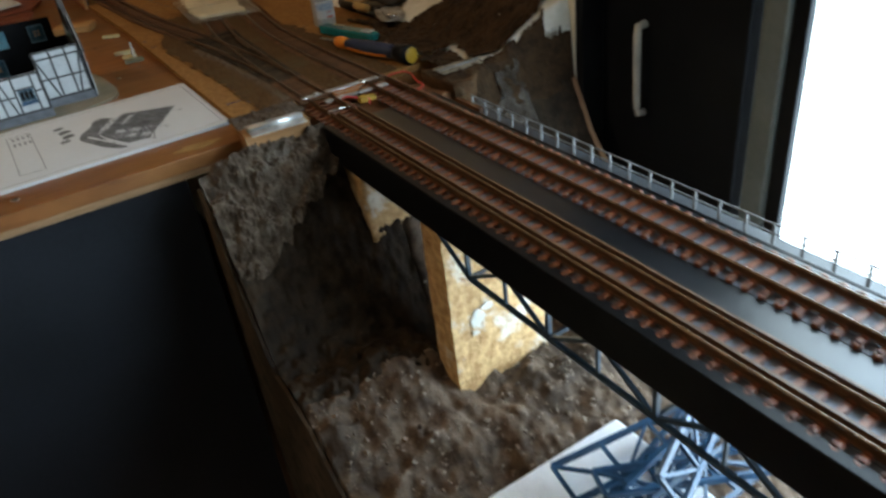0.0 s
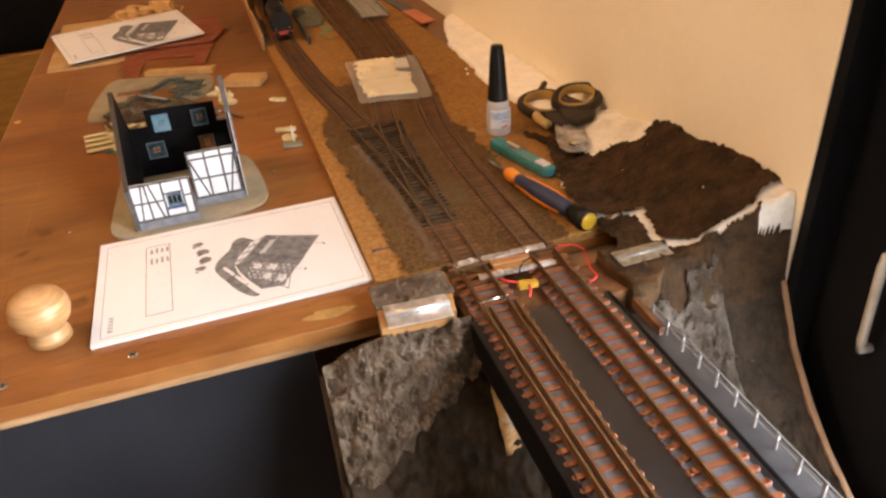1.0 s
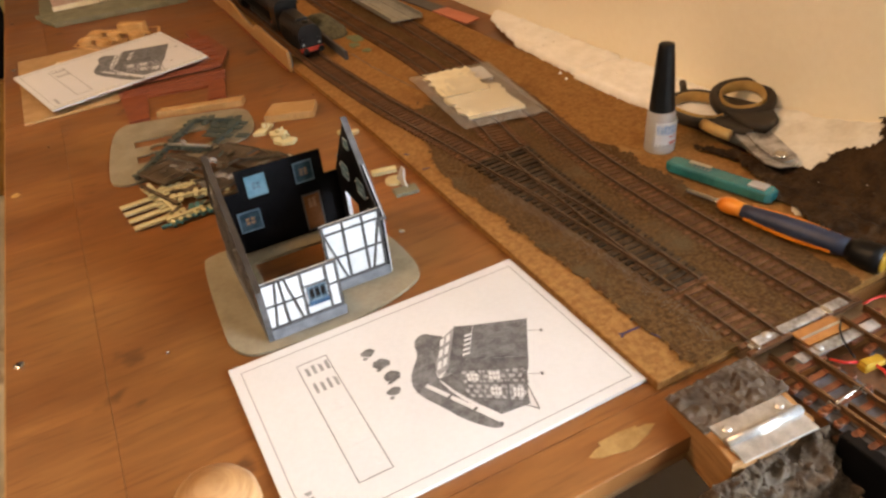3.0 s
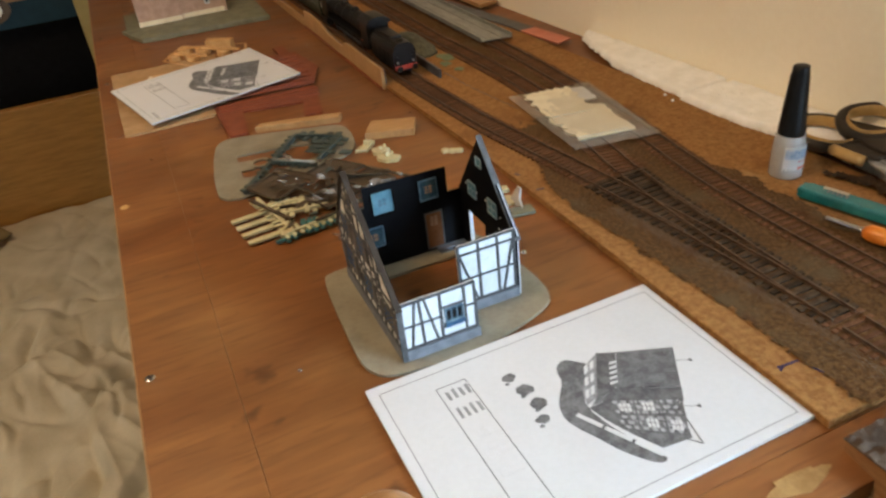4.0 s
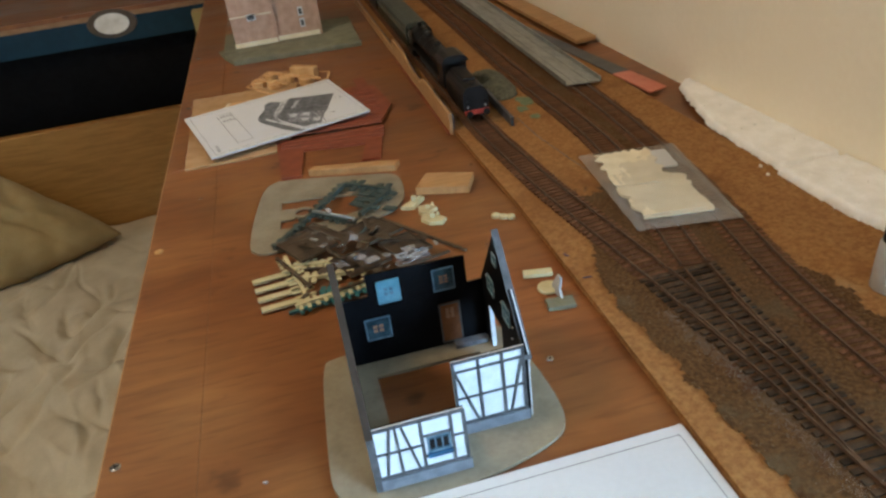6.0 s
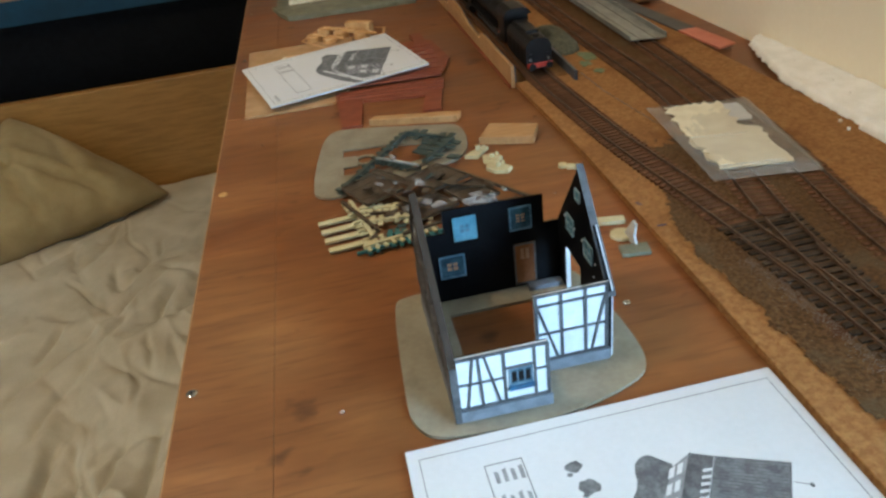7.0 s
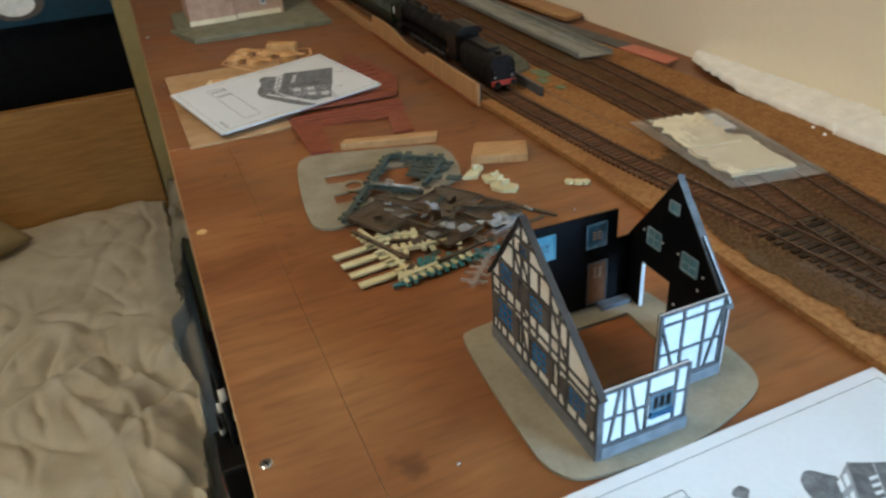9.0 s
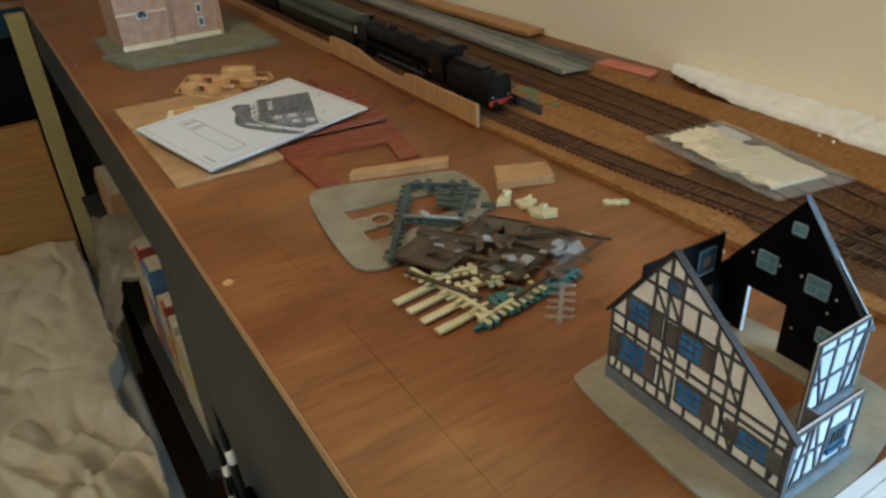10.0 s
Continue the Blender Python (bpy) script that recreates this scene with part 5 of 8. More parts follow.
# left gable
LG = [(0.2145, 0.003), (0.331, 0.003), (0.331, 0.052), (0.2925, 0.106), (0.2145, 0.0455)]
lg = wall_piece("left_gable", LG, XF, 0.1632, 0.1645, M["beige_wall"])
wall_piece("gable_inside", LG, XF, 0.1647, 0.1653, M["black_inside"], lg)
roof_l = [(0.2145, 0.0455), (0.2925, 0.106), (0.331, 0.052)]
wins = [(0.303, 0.3175, 0.053, 0.0665), (0.3035, 0.3225, 0.0225, 0.039), (0.2685, 0.2825, 0.0515, 0.0655), (0.2640, 0.2805, 0.0205, 0.035), (0.2245, 0.2415, 0.0205, 0.0325), (0.2855, 0.2935, 0.0835, 0.0905)]
lines = [((0.2145, 0.0118), (0.331, 0.0118), 0.0024)]


def clear(u, v):
    return not any(a - 0.0008 < u < b + 0.0008 and c - 0.0008 < v < d + 0.0008 for a, b, c, d in wins)


def run(vary_u, fixed, lo, hi):
    """Pieces of a straight timber between lo and hi that miss the windows."""
    out, start, n = [], None, 60
    for i in range(n + 1):
        t = lo + (hi - lo) * i / n
        ok = clear(t, fixed) if vary_u else clear(fixed, t)
        if ok and start is None:
            start = t
        if start is not None and (not ok or i == n):
            if t - start > 0.002:
                out.append(((start, fixed), (t, fixed)) if vary_u else ((fixed, start), (fixed, t)))
            start = None
    return out


for v in (0.0205, 0.0365, 0.0425, 0.0515, 0.0675, 0.0825, 0.0925):
    inside = [u / 1000 for u in range(215, 332) if below(roof_l, u / 1000) > v + 0.001]
    if v in (0.0205, 0.0515):
        lines += run(True, v, max(inside[0], 0.2445 if v == 0.0515 else 0), inside[-1])
    else:
        lines += run(True, v, inside[0], inside[-1])
for u in (0.2160, 0.2225, 0.2435, 0.2520, 0.2610, 0.2840, 0.2925, 0.3015, 0.3195, 0.3298):
    lines += run(False, u, 0.0118, below(roof_l, u) - 0.001)
for u, lo, hi in ((0.2325, 0.0118, 0.0205), (0.2740, 0.0118, 0.0205), (0.3115, 0.0118, 0.0225), (0.3115, 0.039, 0.053), (0.2750, 0.0390, 0.0515), (0.2730, 0.0655, 0.082)):
    lines.append(((u, lo), (u, hi)))
for a, b in (((0.2435, 0.0118), (0.2540, 0.0365)), ((0.2840, 0.0118), (0.2925, 0.0365)), ((0.2435, 0.0415), (0.2620, 0.0735)), ((0.2840, 0.0415), (0.2925, 0.0515)), ((0.3255, 0.0118), (0.3195, 0.0365)), ((0.2925, 0.0675), (0.3015, 0.0825)), ((0.2840, 0.0675), (0.2925, 0.0825)), ((0.2160, 0.0365), (0.2225, 0.0118))):
    lines.append((a, b, 0.0017))
lines += [(roof_l[0], roof_l[1], 0.0028), (roof_l[1], roof_l[2], 0.0028), ((0.2155, 0.0118), (0.2155, 0.0455), 0.0024)]
beams("timber_frame", lines, XF, 0.1632, -1, lg)
for i, (a, b, c, d) in enumerate(wins):
    window_in(lg, XF, 0.1632, -1, a, b, c, d, M["blue_pane"], 2 if i == 5 else 3, 2 if i == 5 else 3, M["shutter"])
for u0, u1, v0, v1 in ((0.2945, 0.3015, 0.053, 0.0665), (0.2955, 0.3025, 0.0225, 0.039), (0.2610, 0.2678, 0.0515, 0.0655), (0.2838, 0.2905, 0.0515, 0.0655), (0.2168, 0.2238, 0.0205, 0.0325), (0.2425, 0.2490, 0.0205, 0.0325), (0.2565, 0.2632, 0.0205, 0.035), (0.3235, 0.3295, 0.0225, 0.039)):
    wall_piece("shutter", [(u0, v0), (u1, v0), (u1, v1), (u0, v1)], XF, 0.1618, 0.1630, M["shutter"], lg)
wall_piece("plinth", [(0.2142, 0.0026), (0.3312, 0.0026), (0.3312, 0.0106), (0.2142, 0.0106)], XF, 0.1618, 0.1631, M["plinth"], lg)
rb = bmesh.new()
for a, b in ((roof_l[0], roof_l[1]), (roof_l[1], roof_l[2])):
    a, b = Vector(a), Vector(b)
    if a.x < 0.215:
        a = a + (a - b).normalized() * 0.004
    else:
        b = b + (b - a).normalized() * 0.005
    bar(rb, (0.1636, a.x, a.y + 0.0010), (0.1636, b.x, b.y + 0.0010), 0.0042, 0.0014, up=(0, 0, 1))
part("barge_board", rb, M["grip"], lg)
part("corner_post", boxed(0.1617, 0.1654, 0.2131, 0.2144, 0.003, 0.0462), M["timber"], lg)

# right gable, with its doorway
RG = [(0.2405, 0.003), (0.2875, 0.003), (0.2875, 0.037), (0.3140, 0.037), (0.3140, 0.003), (0.331, 0.003), (0.331, 0.049), (0.2895, 0.105), (0.2405, 0.052)]
rg = wall_piece("right_gable", RG, XF, 0.2606, 0.2624, M["black_inside"])
for a, b, c, d, n in ((0.2985, 0.3105, 0.0535, 0.0645, 2), (0.2655, 0.2785, 0.0525, 0.0635, 2), (0.2855, 0.2930, 0.0840, 0.0905, 1), (0.2560, 0.2660, 0.0255, 0.0345, 2)):
    w = window_in(rg, XF, 0.2606, -1, a, b, c, d, M["pane"], n, n, M["pale_pane"])
# small white ejector pin marks on the gable's inner face
for y, z in ((0.2965, 0.0600), (0.2825, 0.0600), (0.2605, 0.0560), (0.3150, 0.0605), (0.2815, 0.0245), (0.2635, 0.0455)):
    pin = part("pin", lathe([(0.0007, 0), (0.0007, 0.0006)], 8), M["fence"], rg, "white ejector pin mark")
    pin.matrix_basis = pose(0.2606, y, z, 0, -90, 0)
wall_piece("door_post", [(0.3133, 0.003), (0.3139, 0.003), (0.3139, 0.037), (0.3133, 0.037)], XF, 0.2600, 0.2626, M["white_wall"], rg)
wall_piece("outside_face", RG, XF, 0.2626, 0.2632, M["white_wall"], rg)
wall_piece("eave_board", [(0.2385, 0.0480), (0.2415, 0.0480), (0.2905, 0.1075), (0.2890, 0.1060)], XF, 0.2600, 0.2645, M["timber"], rg)

# front wall
fw = wall_piece("front_wall", [(0.1655, 0.003), (0.2165, 0.003), (0.2165, 0.047), (0.1655, 0.047)], YF, 0.2148, 0.2160, M["white_wall"])
wall_piece("wall_inside", [(0.1655, 0.003), (0.2165, 0.003), (0.2165, 0.047), (0.1655, 0.047)], YF, 0.2162, 0.2168, M["black_inside"], fw)
lines = [((0.1640, 0.0110), (0.2165, 0.0110), 0.0022), ((0.1640, 0.0460), (0.2165, 0.0460), 0.0024), ((0.1650, 0.0110), (0.1650, 0.047), 0.0022), ((0.1915, 0.0110), (0.1918, 0.046)), ((0.2086, 0.0110), (0.2086, 0.046)), ((0.2160, 0.0110), (0.2160, 0.046), 0.0022),
         ((0.1650, 0.0285), (0.1915, 0.0280), 0.0016), ((0.2086, 0.0295), (0.2160, 0.0295), 0.0016), ((0.1698, 0.0110), (0.1749, 0.0455), 0.0017), ((0.1785, 0.0110), (0.1778, 0.0455), 0.0017), ((0.1812, 0.0455), (0.1882, 0.0110), 0.0017), ((0.1915, 0.0190), (0.2086, 0.0190), 0.0015), ((0.1915, 0.0342), (0.2086, 0.0342), 0.0015)]
beams("timber_frame", lines, YF, 0.2148, -1, fw)
window_in(fw, YF, 0.2148, -1, 0.1945, 0.2066, 0.0222, 0.0328, M["pane_dim"], 3, 1, M["pane_grey"])
for u in (0.1955, 0.1993, 0.2031):
    wall_piece("light", [(u, 0.0246), (u + 0.0026, 0.0246), (u + 0.0026, 0.0304), (u, 0.0304)], YF, 0.2138, 0.2142, M["black_inside"], fw)
wall_piece("window_box", [(0.1935, 0.0188), (0.2076, 0.0188), (0.2076, 0.0216), (0.1935, 0.0216)], YF, 0.2126, 0.2146, M["blue_shutter"], fw)
wall_piece("plinth", [(0.1636, 0.0026), (0.2178, 0.0026), (0.2178, 0.0100), (0.1636, 0.0100)], YF, 0.2132, 0.2147, M["plinth"], fw)

# set-back wall
sw = wall_piece("set_back_wall", [(0.2168, 0.003), (0.2604, 0.003), (0.2604, 0.0575), (0.2168, 0.0575)], YF, 0.2406, 0.2418, M["white_wall"])
wall_piece("wall_inside", [(0.2168, 0.003), (0.2604, 0.003), (0.2604, 0.0575), (0.2168, 0.0575)], YF, 0.2420, 0.2426, M["black_inside"], sw)
lines = [((0.2168, 0.0110), (0.2604, 0.0110), 0.0022), ((0.2168, 0.0568), (0.2604, 0.0568), 0.0020), ((0.2168, 0.0500), (0.2604, 0.0500), 0.0018), ((0.2168, 0.0300), (0.2604, 0.0300), 0.0017)]
lines += [((u, 0.0110), (u, 0.0575), 0.0021) for u in (0.2178, 0.2325, 0.2468, 0.2594)]
lines += [((0.2185, 0.0495), (0.2300, 0.0110), 0.0018), ((0.2500, 0.0110), (0.2585, 0.0495), 0.0018)]
beams("timber_frame", lines, YF, 0.2406, -1, sw)
wall_piece("plinth", [(0.2168, 0.0026), (0.2614, 0.0026), (0.2614, 0.0100), (0.2168, 0.0100)], YF, 0.2390, 0.2405, M["plinth"], sw)
wall_piece("link_wall", [(0.2170, 0.003), (0.2386, 0.003), (0.2386, 0.019), (0.2170, 0.019)], XF, 0.2150, 0.2164, M["plinth"])

# back wall
bwall = wall_piece("back_wall", [(0.1655, 0.003), (0.2604, 0.003), (0.2604, 0.050), (0.2500, 0.050), (0.2500, 0.0712), (0.1830, 0.0728), (0.1830, 0.0560), (0.1655, 0.0560)], YF, 0.3280, 0.3296, M["black_inside"])
for a, b, c, d, pane, nu, nv in ((0.1895, 0.2040, 0.0500, 0.0665, "pane", 2, 2), (0.2270, 0.2410, 0.0495, 0.0660, "pane_dim", 2, 3), (0.1775, 0.1940, 0.0225, 0.0390, "pane_dim", 2, 2), (0.2285, 0.2425, 0.0060, 0.0375, "brown_pane", 2, 2)):
    lo, hi = 0.3268, 0.3279
    w = wall_piece("window", [(a, c), (b, c), (b, d), (a, d)], YF, lo, hi, M[pane], bwall)
    rim = "pane" if pane == "pane" else "pane_grey" if pane == "pane_dim" else "shutter"
    for p, q in (((a, c), (b, c)), ((a, d), (b, d)), ((a, c), (a, d)), ((b, c), (b, d))):
        e = 0.0006
        wall_piece("rim", [(min(p[0], q[0]) - e, min(p[1], q[1]) - e), (max(p[0], q[0]) + e, min(p[1], q[1]) - e), (max(p[0], q[0]) + e, max(p[1], q[1]) + e), (min(p[0], q[0]) - e, max(p[1], q[1]) + e)], YF, lo - 0.0006, lo - 0.0001, M[rim], w)
    mu, mv, du, dv = (a + b) / 2, (c + d) / 2 + (0.008 if pane == "brown_pane" else 0), (b - a) * 0.24, (d - c) * (0.13 if pane == "brown_pane" else 0.20)
    # small squares; the orange ones paint the light coming through the panes
    for i in range(nu):
        for j in range(nv if pane != "brown_pane" else 1):
            x0, z0 = mu - du + 2 * du * i / nu, mv - dv + 2 * dv * j / nv
            e = 0.0005
            wall_piece("light", [(x0 + e, z0 + e), (x0 + 2 * du / nu - e, z0 + e), (x0 + 2 * du / nu - e, z0 + 2 * dv / nv - e), (x0 + e, z0 + 2 * dv / nv - e)] if pane != "brown_pane" else [(x0 + e, mv - dv), (x0 + 2 * du / nu - e, mv - dv), (x0 + 2 * du / nu - e, mv + dv), (x0 + e, mv + dv)], YF, lo - 0.0004, lo - 0.0001, M["pane_grey"] if pane == "pane" else M["through_light"], w)
wall_piece("step", [(0.236, 0.0027), (0.2590, 0.0027), (0.2590, 0.0060), (0.236, 0.0060)], YF, 0.3200, 0.3265, M["plinth"], bwall)

# ---- tools beside the tracks ----
bottle = thing("glue_bottle", "clear glue bottle with a tall black cap and printed label", "bottle", pose(0.5345, 0.2675, 0.0064) @ Matrix.Scale(1.045, 4))
part("body", lathe([(0.0122, 0), (0.0130, 0.001), (0.0124, 0.020), (0.0114, 0.034), (0.0095, 0.037)], 28), M["clear"], bottle, "clear plastic body", True)
lab = bmesh.new()
for i in range(10):
    a0, a1 = radians(-150 + 12 * i), radians(-138 + 12 * i)
    vs = [lab.verts.new((0.01275 * math.cos(a), 0.01275 * math.sin(a), z)) for a, z in ((a0, 0.004), (a1, 0.004), (a1, 0.028), (a0, 0.028))]
    lab.faces.new(vs)
bmesh.ops.remove_doubles(lab, verts=lab.verts, dist=0.00001)
bmesh.ops.solidify(lab, geom=lab.faces[:], thickness=0.0002)
part("label", lab, M["paper"], bottle, "white paper label")
tri = bmesh.new()
for i in range(3):
    a0 = radians(-98 + 12 * i)
    tri.faces.new([tri.verts.new((0.0130 * math.cos(a0 + da), 0.0130 * math.sin(a0 + da), z)) for da, z in ((0, 0.015), (0.12, 0.015), (0.12, 0.0165), (0, 0.0165))])
    tri.faces.new([tri.verts.new((0.0130 * math.cos(a0 + da), 0.0130 * math.sin(a0 + da), z)) for da, z in ((0, 0.009), (0.16, 0.009), (0.16, 0.0115), (0, 0.0115))])
part("printed_bar", tri, M["red"], bottle, "red printed mark")
blue = bmesh.new()
for i in range(7):
    a0 = radians(-146 + 13 * i)
    blue.faces.new([blue.verts.new((0.01302 * math.cos(a0 + da), 0.01302 * math.sin(a0 + da), z)) for da, z in ((0, 0.018), (0.20, 0.018), (0.20, 0.0265 - 0.002 * (i % 2)), (0, 0.0255))])
part("printed_bar", blue, M["label_blue"], bottle, "pale blue printed panel")
part("cap", lathe([(0.0095, 0.0340), (0.0104, 0.0343), (0.0104, 0.0375), (0.0100, 0.0385), (0.0066, 0.084), (0.0060, 0.0895), (0.0050, 0.0902)], 28), M["black"], bottle, "tall tapered black cap", True)
for i in range(14):
    a = 2 * math.pi * i / 14
    part("ridge", bar(bmesh.new(), (0.0099 * math.cos(a), 0.0099 * math.sin(a), 0.0385), (0.0066 * math.cos(a), 0.0066 * math.sin(a), 0.083), 0.0006), M["black"], bottle)

cutter = thing("knife_case", "teal translucent plastic case of a craft knife", "knife case", pose(0.5280, 0.1895, 0.0085, 0, 0, -75) @ Matrix.Diagonal((0.88, 0.78, 0.8, 1)))
part("body", prism([(-0.052, -0.007), (-0.046, -0.010), (0.046, -0.010), (0.051, -0.006), (0.051, 0.006), (0.046, 0.010), (-0.046, 0.010), (-0.052, 0.007)], 0, 0.010, bevel=0.0025), M["teal_plastic"], cutter)
part("label", boxed(-0.034, -0.012, 0.0030, 0.0085, 0.0101, 0.0104), M["book_c"], cutter, "white sticker")
part("clip", boxed(0.028, 0.044, -0.006, 0.006, 0.0101, 0.0122, 0.0008), M["clear"], cutter, "clear window clip")
bars = bmesh.new()
for i in range(5):
    box(bars, -0.028 + 0.004 * i, -0.0262 + 0.004 * i, -0.0032, 0.0032, 0.01045, 0.0106)
part("printed_bar", bars, M["ink_mid"], cutter)

sd = thing("screwdriver", "screwdriver with a navy, orange and black grip", "screwdriver", pose(0.5000, 0.1605, 0.0140, 1.0, 0, 192.6))
turn = pose(0, 0, 0, -90, 0, 0)
part("blade", lathe([(0.0014, -0.030), (0.0022, -0.028), (0.0022, -0.004), (0.0034, -0.001)], 12, m=turn), M["steel"], sd, "short steel blade", True)
part("collar", lathe([(0.0040, -0.001), (0.0060, 0.003), (0.0066, 0.008), (0.0060, 0.014), (0.0054, 0.018)], 20, m=turn), M["orange"], sd, "orange collar", True)
part("grip", lathe([(0.0050, 0.0182), (0.0056, 0.026), (0.0069, 0.045), (0.0075, 0.066), (0.0071, 0.086), (0.0065, 0.094)], 24, m=turn), M["navy"], sd, "navy rubber grip", True)
part("butt", lathe([(0.0066, 0.0942), (0.0086, 0.099), (0.0097, 0.110), (0.0094, 0.1165)], 24, m=turn), M["black"], sd, "black butt", True)
part("end_disc", lathe([(0.0076, 0.1166), (0.0076, 0.1176), (0.0068, 0.1180)], 20, m=turn), M["yellow"], sd, "yellow end disc")
for a in (-25, 155):
    st = bmesh.new()
    for k in range(8):
        y0 = 0.022 + 0.008 * k
        r = 0.0060 + 0.0022 * math.sin(math.pi * k / 8)
        bar(st, (r * math.cos(radians(a)), y0, r * math.sin(radians(a))), (r * math.cos(radians(a)), y0 + 0.0078, r * math.sin(radians(a))), 0.0024, 0.0018)
    part("stripe", st, M["orange"], sd, "orange stripe")

# scissors: two broad looped handles that meet at a short pair of blades
sc = thing("scissors", "scissors with dark handles lined in ochre", "scissors", pose(0, 0, 0))


def oval(cx, cy, rx, ry, turn_deg, n=36, square=2.4):
    c, s = math.cos(radians(turn_deg)), math.sin(radians(turn_deg))
    out = []
    for i in range(n):
        a = 2 * math.pi * i / n
        x = rx * math.copysign(abs(math.cos(a)) ** (2 / square), math.cos(a))
        y = ry * math.copysign(abs(math.sin(a)) ** (2 / square), math.sin(a))
        out.append((cx + c * x - s * y, cy + s * x + c * y))
    return out


def hoop(inner, outer, z0, z1, tilt, bm=None):
    """A closed ring between two outlines of equal count, with rounded rims, tilted about its middle."""
    bm = bm or bmesh.new()
    n = len(inner)
    cx, cy = sum(p[0] for p in inner) / n, sum(p[1] for p in inner) / n
    rings = []
    for k in range(12):
        a = 2 * math.pi * k / 12
        u, h = 0.5 + 0.5 * math.cos(a), 0.5 + 0.5 * math.sin(a)
        ring_v = []
        for p, q in zip(inner, outer):
            x, y = p[0] + (q[0] - p[0]) * u, p[1] + (q[1] - p[1]) * u
            ring_v.append(bm.verts.new((x, y, z0 + (z1 - z0) * h + tilt[0] * (x - cx) + tilt[1] * (y - cy))))
        rings.append(ring_v)
    for a, b in zip(rings, rings[1:] + rings[:1]):
        for i in range(n):
            bm.faces.new((a[i], a[(i + 1) % n], b[(i + 1) % n], b[i]))
    bmesh.ops.recalc_face_normals(bm, faces=bm.faces)
    return bm


def loop_handle(cx, cy, rx, ry, turn_deg, z, wall_w, tilt):
    body = part("handle", hoop(oval(cx, cy, rx + 0.0022, ry + 0.0022, turn_deg), oval(cx, cy, rx + 0.0022 + wall_w, ry + 0.0022 + wall_w, turn_deg), z, z + 0.0100, tilt), M["grip"], sc, "dark plastic handle", True)
    part("lining", hoop(oval(cx, cy, rx, ry, turn_deg), oval(cx, cy, rx + 0.0024, ry + 0.0024, turn_deg), z + 0.0004, z + 0.0106, tilt), M["ochre"], body, "ochre soft lining", True)


loop_handle(0.5970, 0.2850, 0.0265, 0.0172, 97, 0.0150, 0.0075, (0.12, 0.0))
loop_handle(0.6250, 0.2640, 0.0182, 0.0172, 60, 0.0240, 0.0085, (0.16, 0.10))
part("shank", prism([(0.608, 0.284), (0.620, 0.292), (0.636, 0.240), (0.622, 0.220), (0.600, 0.213), (0.592, 0.226), (0.598, 0.256)], 0.0205, 0.0275, bevel=0.0022), M["grip"], sc, "", True)
part("shank", prism([(0.583, 0.258), (0.606, 0.262), (0.613, 0.236), (0.602, 0.218), (0.587, 0.224), (0.578, 0.242)], 0.0165, 0.0235, bevel=0.0022), M["grip"], sc, "", True)
part("pad", tube([(0.5740, 0.2570, 0.0215), (0.5715, 0.2480, 0.0225), (0.5715, 0.2370, 0.0225), (0.5740, 0.2270, 0.0215)], 0.0048, 12), M["ochre"], sc, "ochre soft pad", True)
part("thumb_rest", tube([(0.6020, 0.3130, 0.0220), (0.6110, 0.3230, 0.0235), (0.6185, 0.3330, 0.0245)], 0.0034, 10), M["grip"], sc, "", True)
part("blade", prism([(0.584, 0.232), (0.612, 0.224), (0.602, 0.198), (0.594, 0.176), (0.587, 0.167), (0.577, 0.163), (0.567, 0.168), (0.564, 0.180), (0.571, 0.202)], 0.0175, 0.0190, bevel=0.0004), M["bright_plate"], sc)
part("blade", prism([(0.592, 0.230), (0.611, 0.222), (0.600, 0.196), (0.591, 0.176), (0.583, 0.168), (0.574, 0.170), (0.573, 0.182), (0.581, 0.206)], 0.0193, 0.0206, bevel=0.0004), M["bright_plate"], sc)
part("pivot", lathe([(0.0056, 0), (0.0056, 0.0014), (0.0040, 0.0026)], 20, m=pose(0.5795, 0.1785, 0.0206)), M["steel"], sc, "", True)

# ---- foam strips along the wall ----
def foam_piece(label, front, y0, y1, top, ragged):
    """A strip between a ragged front line and the wall, with a broken top."""
    def h(x, y):
        f = between(front, y)
        edge = min((x - f) / 0.004, (y - y0) / 0.005, (y1 - y) / 0.005)
        return 0.0006 + top * (0.45 + 0.55 * min(1, max(0, edge))) + 0.0011 * rough((x, y, 0), 0.03) + 0.0010 * abs(rough((x, y, 5), 0.007, 3))
    bm = sheet(0.560, 0.650, y0, y1, 60, int((y1 - y0) / 0.0018), h)
    gone = []
    for v in bm.verts:
        x, y = v.co.x, v.co.y
        if x < between(front, y) + ragged * (0.0035 * rough((0, y, 6), 0.016, 4) + 0.0015 * rough((x, y, 9), 0.006)) or x > wall_x(y) - 0.0004:
            gone.append(v)
    bmesh.ops.delete(bm, geom=gone, context="VERTS")
    ob = thing("foam_strip", label, "foam strip", pose(0, 0, 0), "foam strips")
    part("body", skirted(bm, 0.0062), M["foam"], ob, "", True)
    bits = bmesh.new()
    crumb = random.Random(int(y0 * 1000))
    for k in range(26):
        y = crumb.uniform(y0 + 0.01, y1 - 0.01)
        x = between(front, y) + crumb.uniform(0.002, 0.05)
        if x < wall_x(y) - 0.004:
            bmesh.ops.create_icosphere(bits, subdivisions=1, radius=crumb.uniform(0.0007, 0.0016), matrix=Matrix.Translation((x, y, h(x, y) + 0.0003)))
    tagged(part("crumbs", bits, M["foam"], ob, "loose foam beads"), kind="stuff")
    return ob


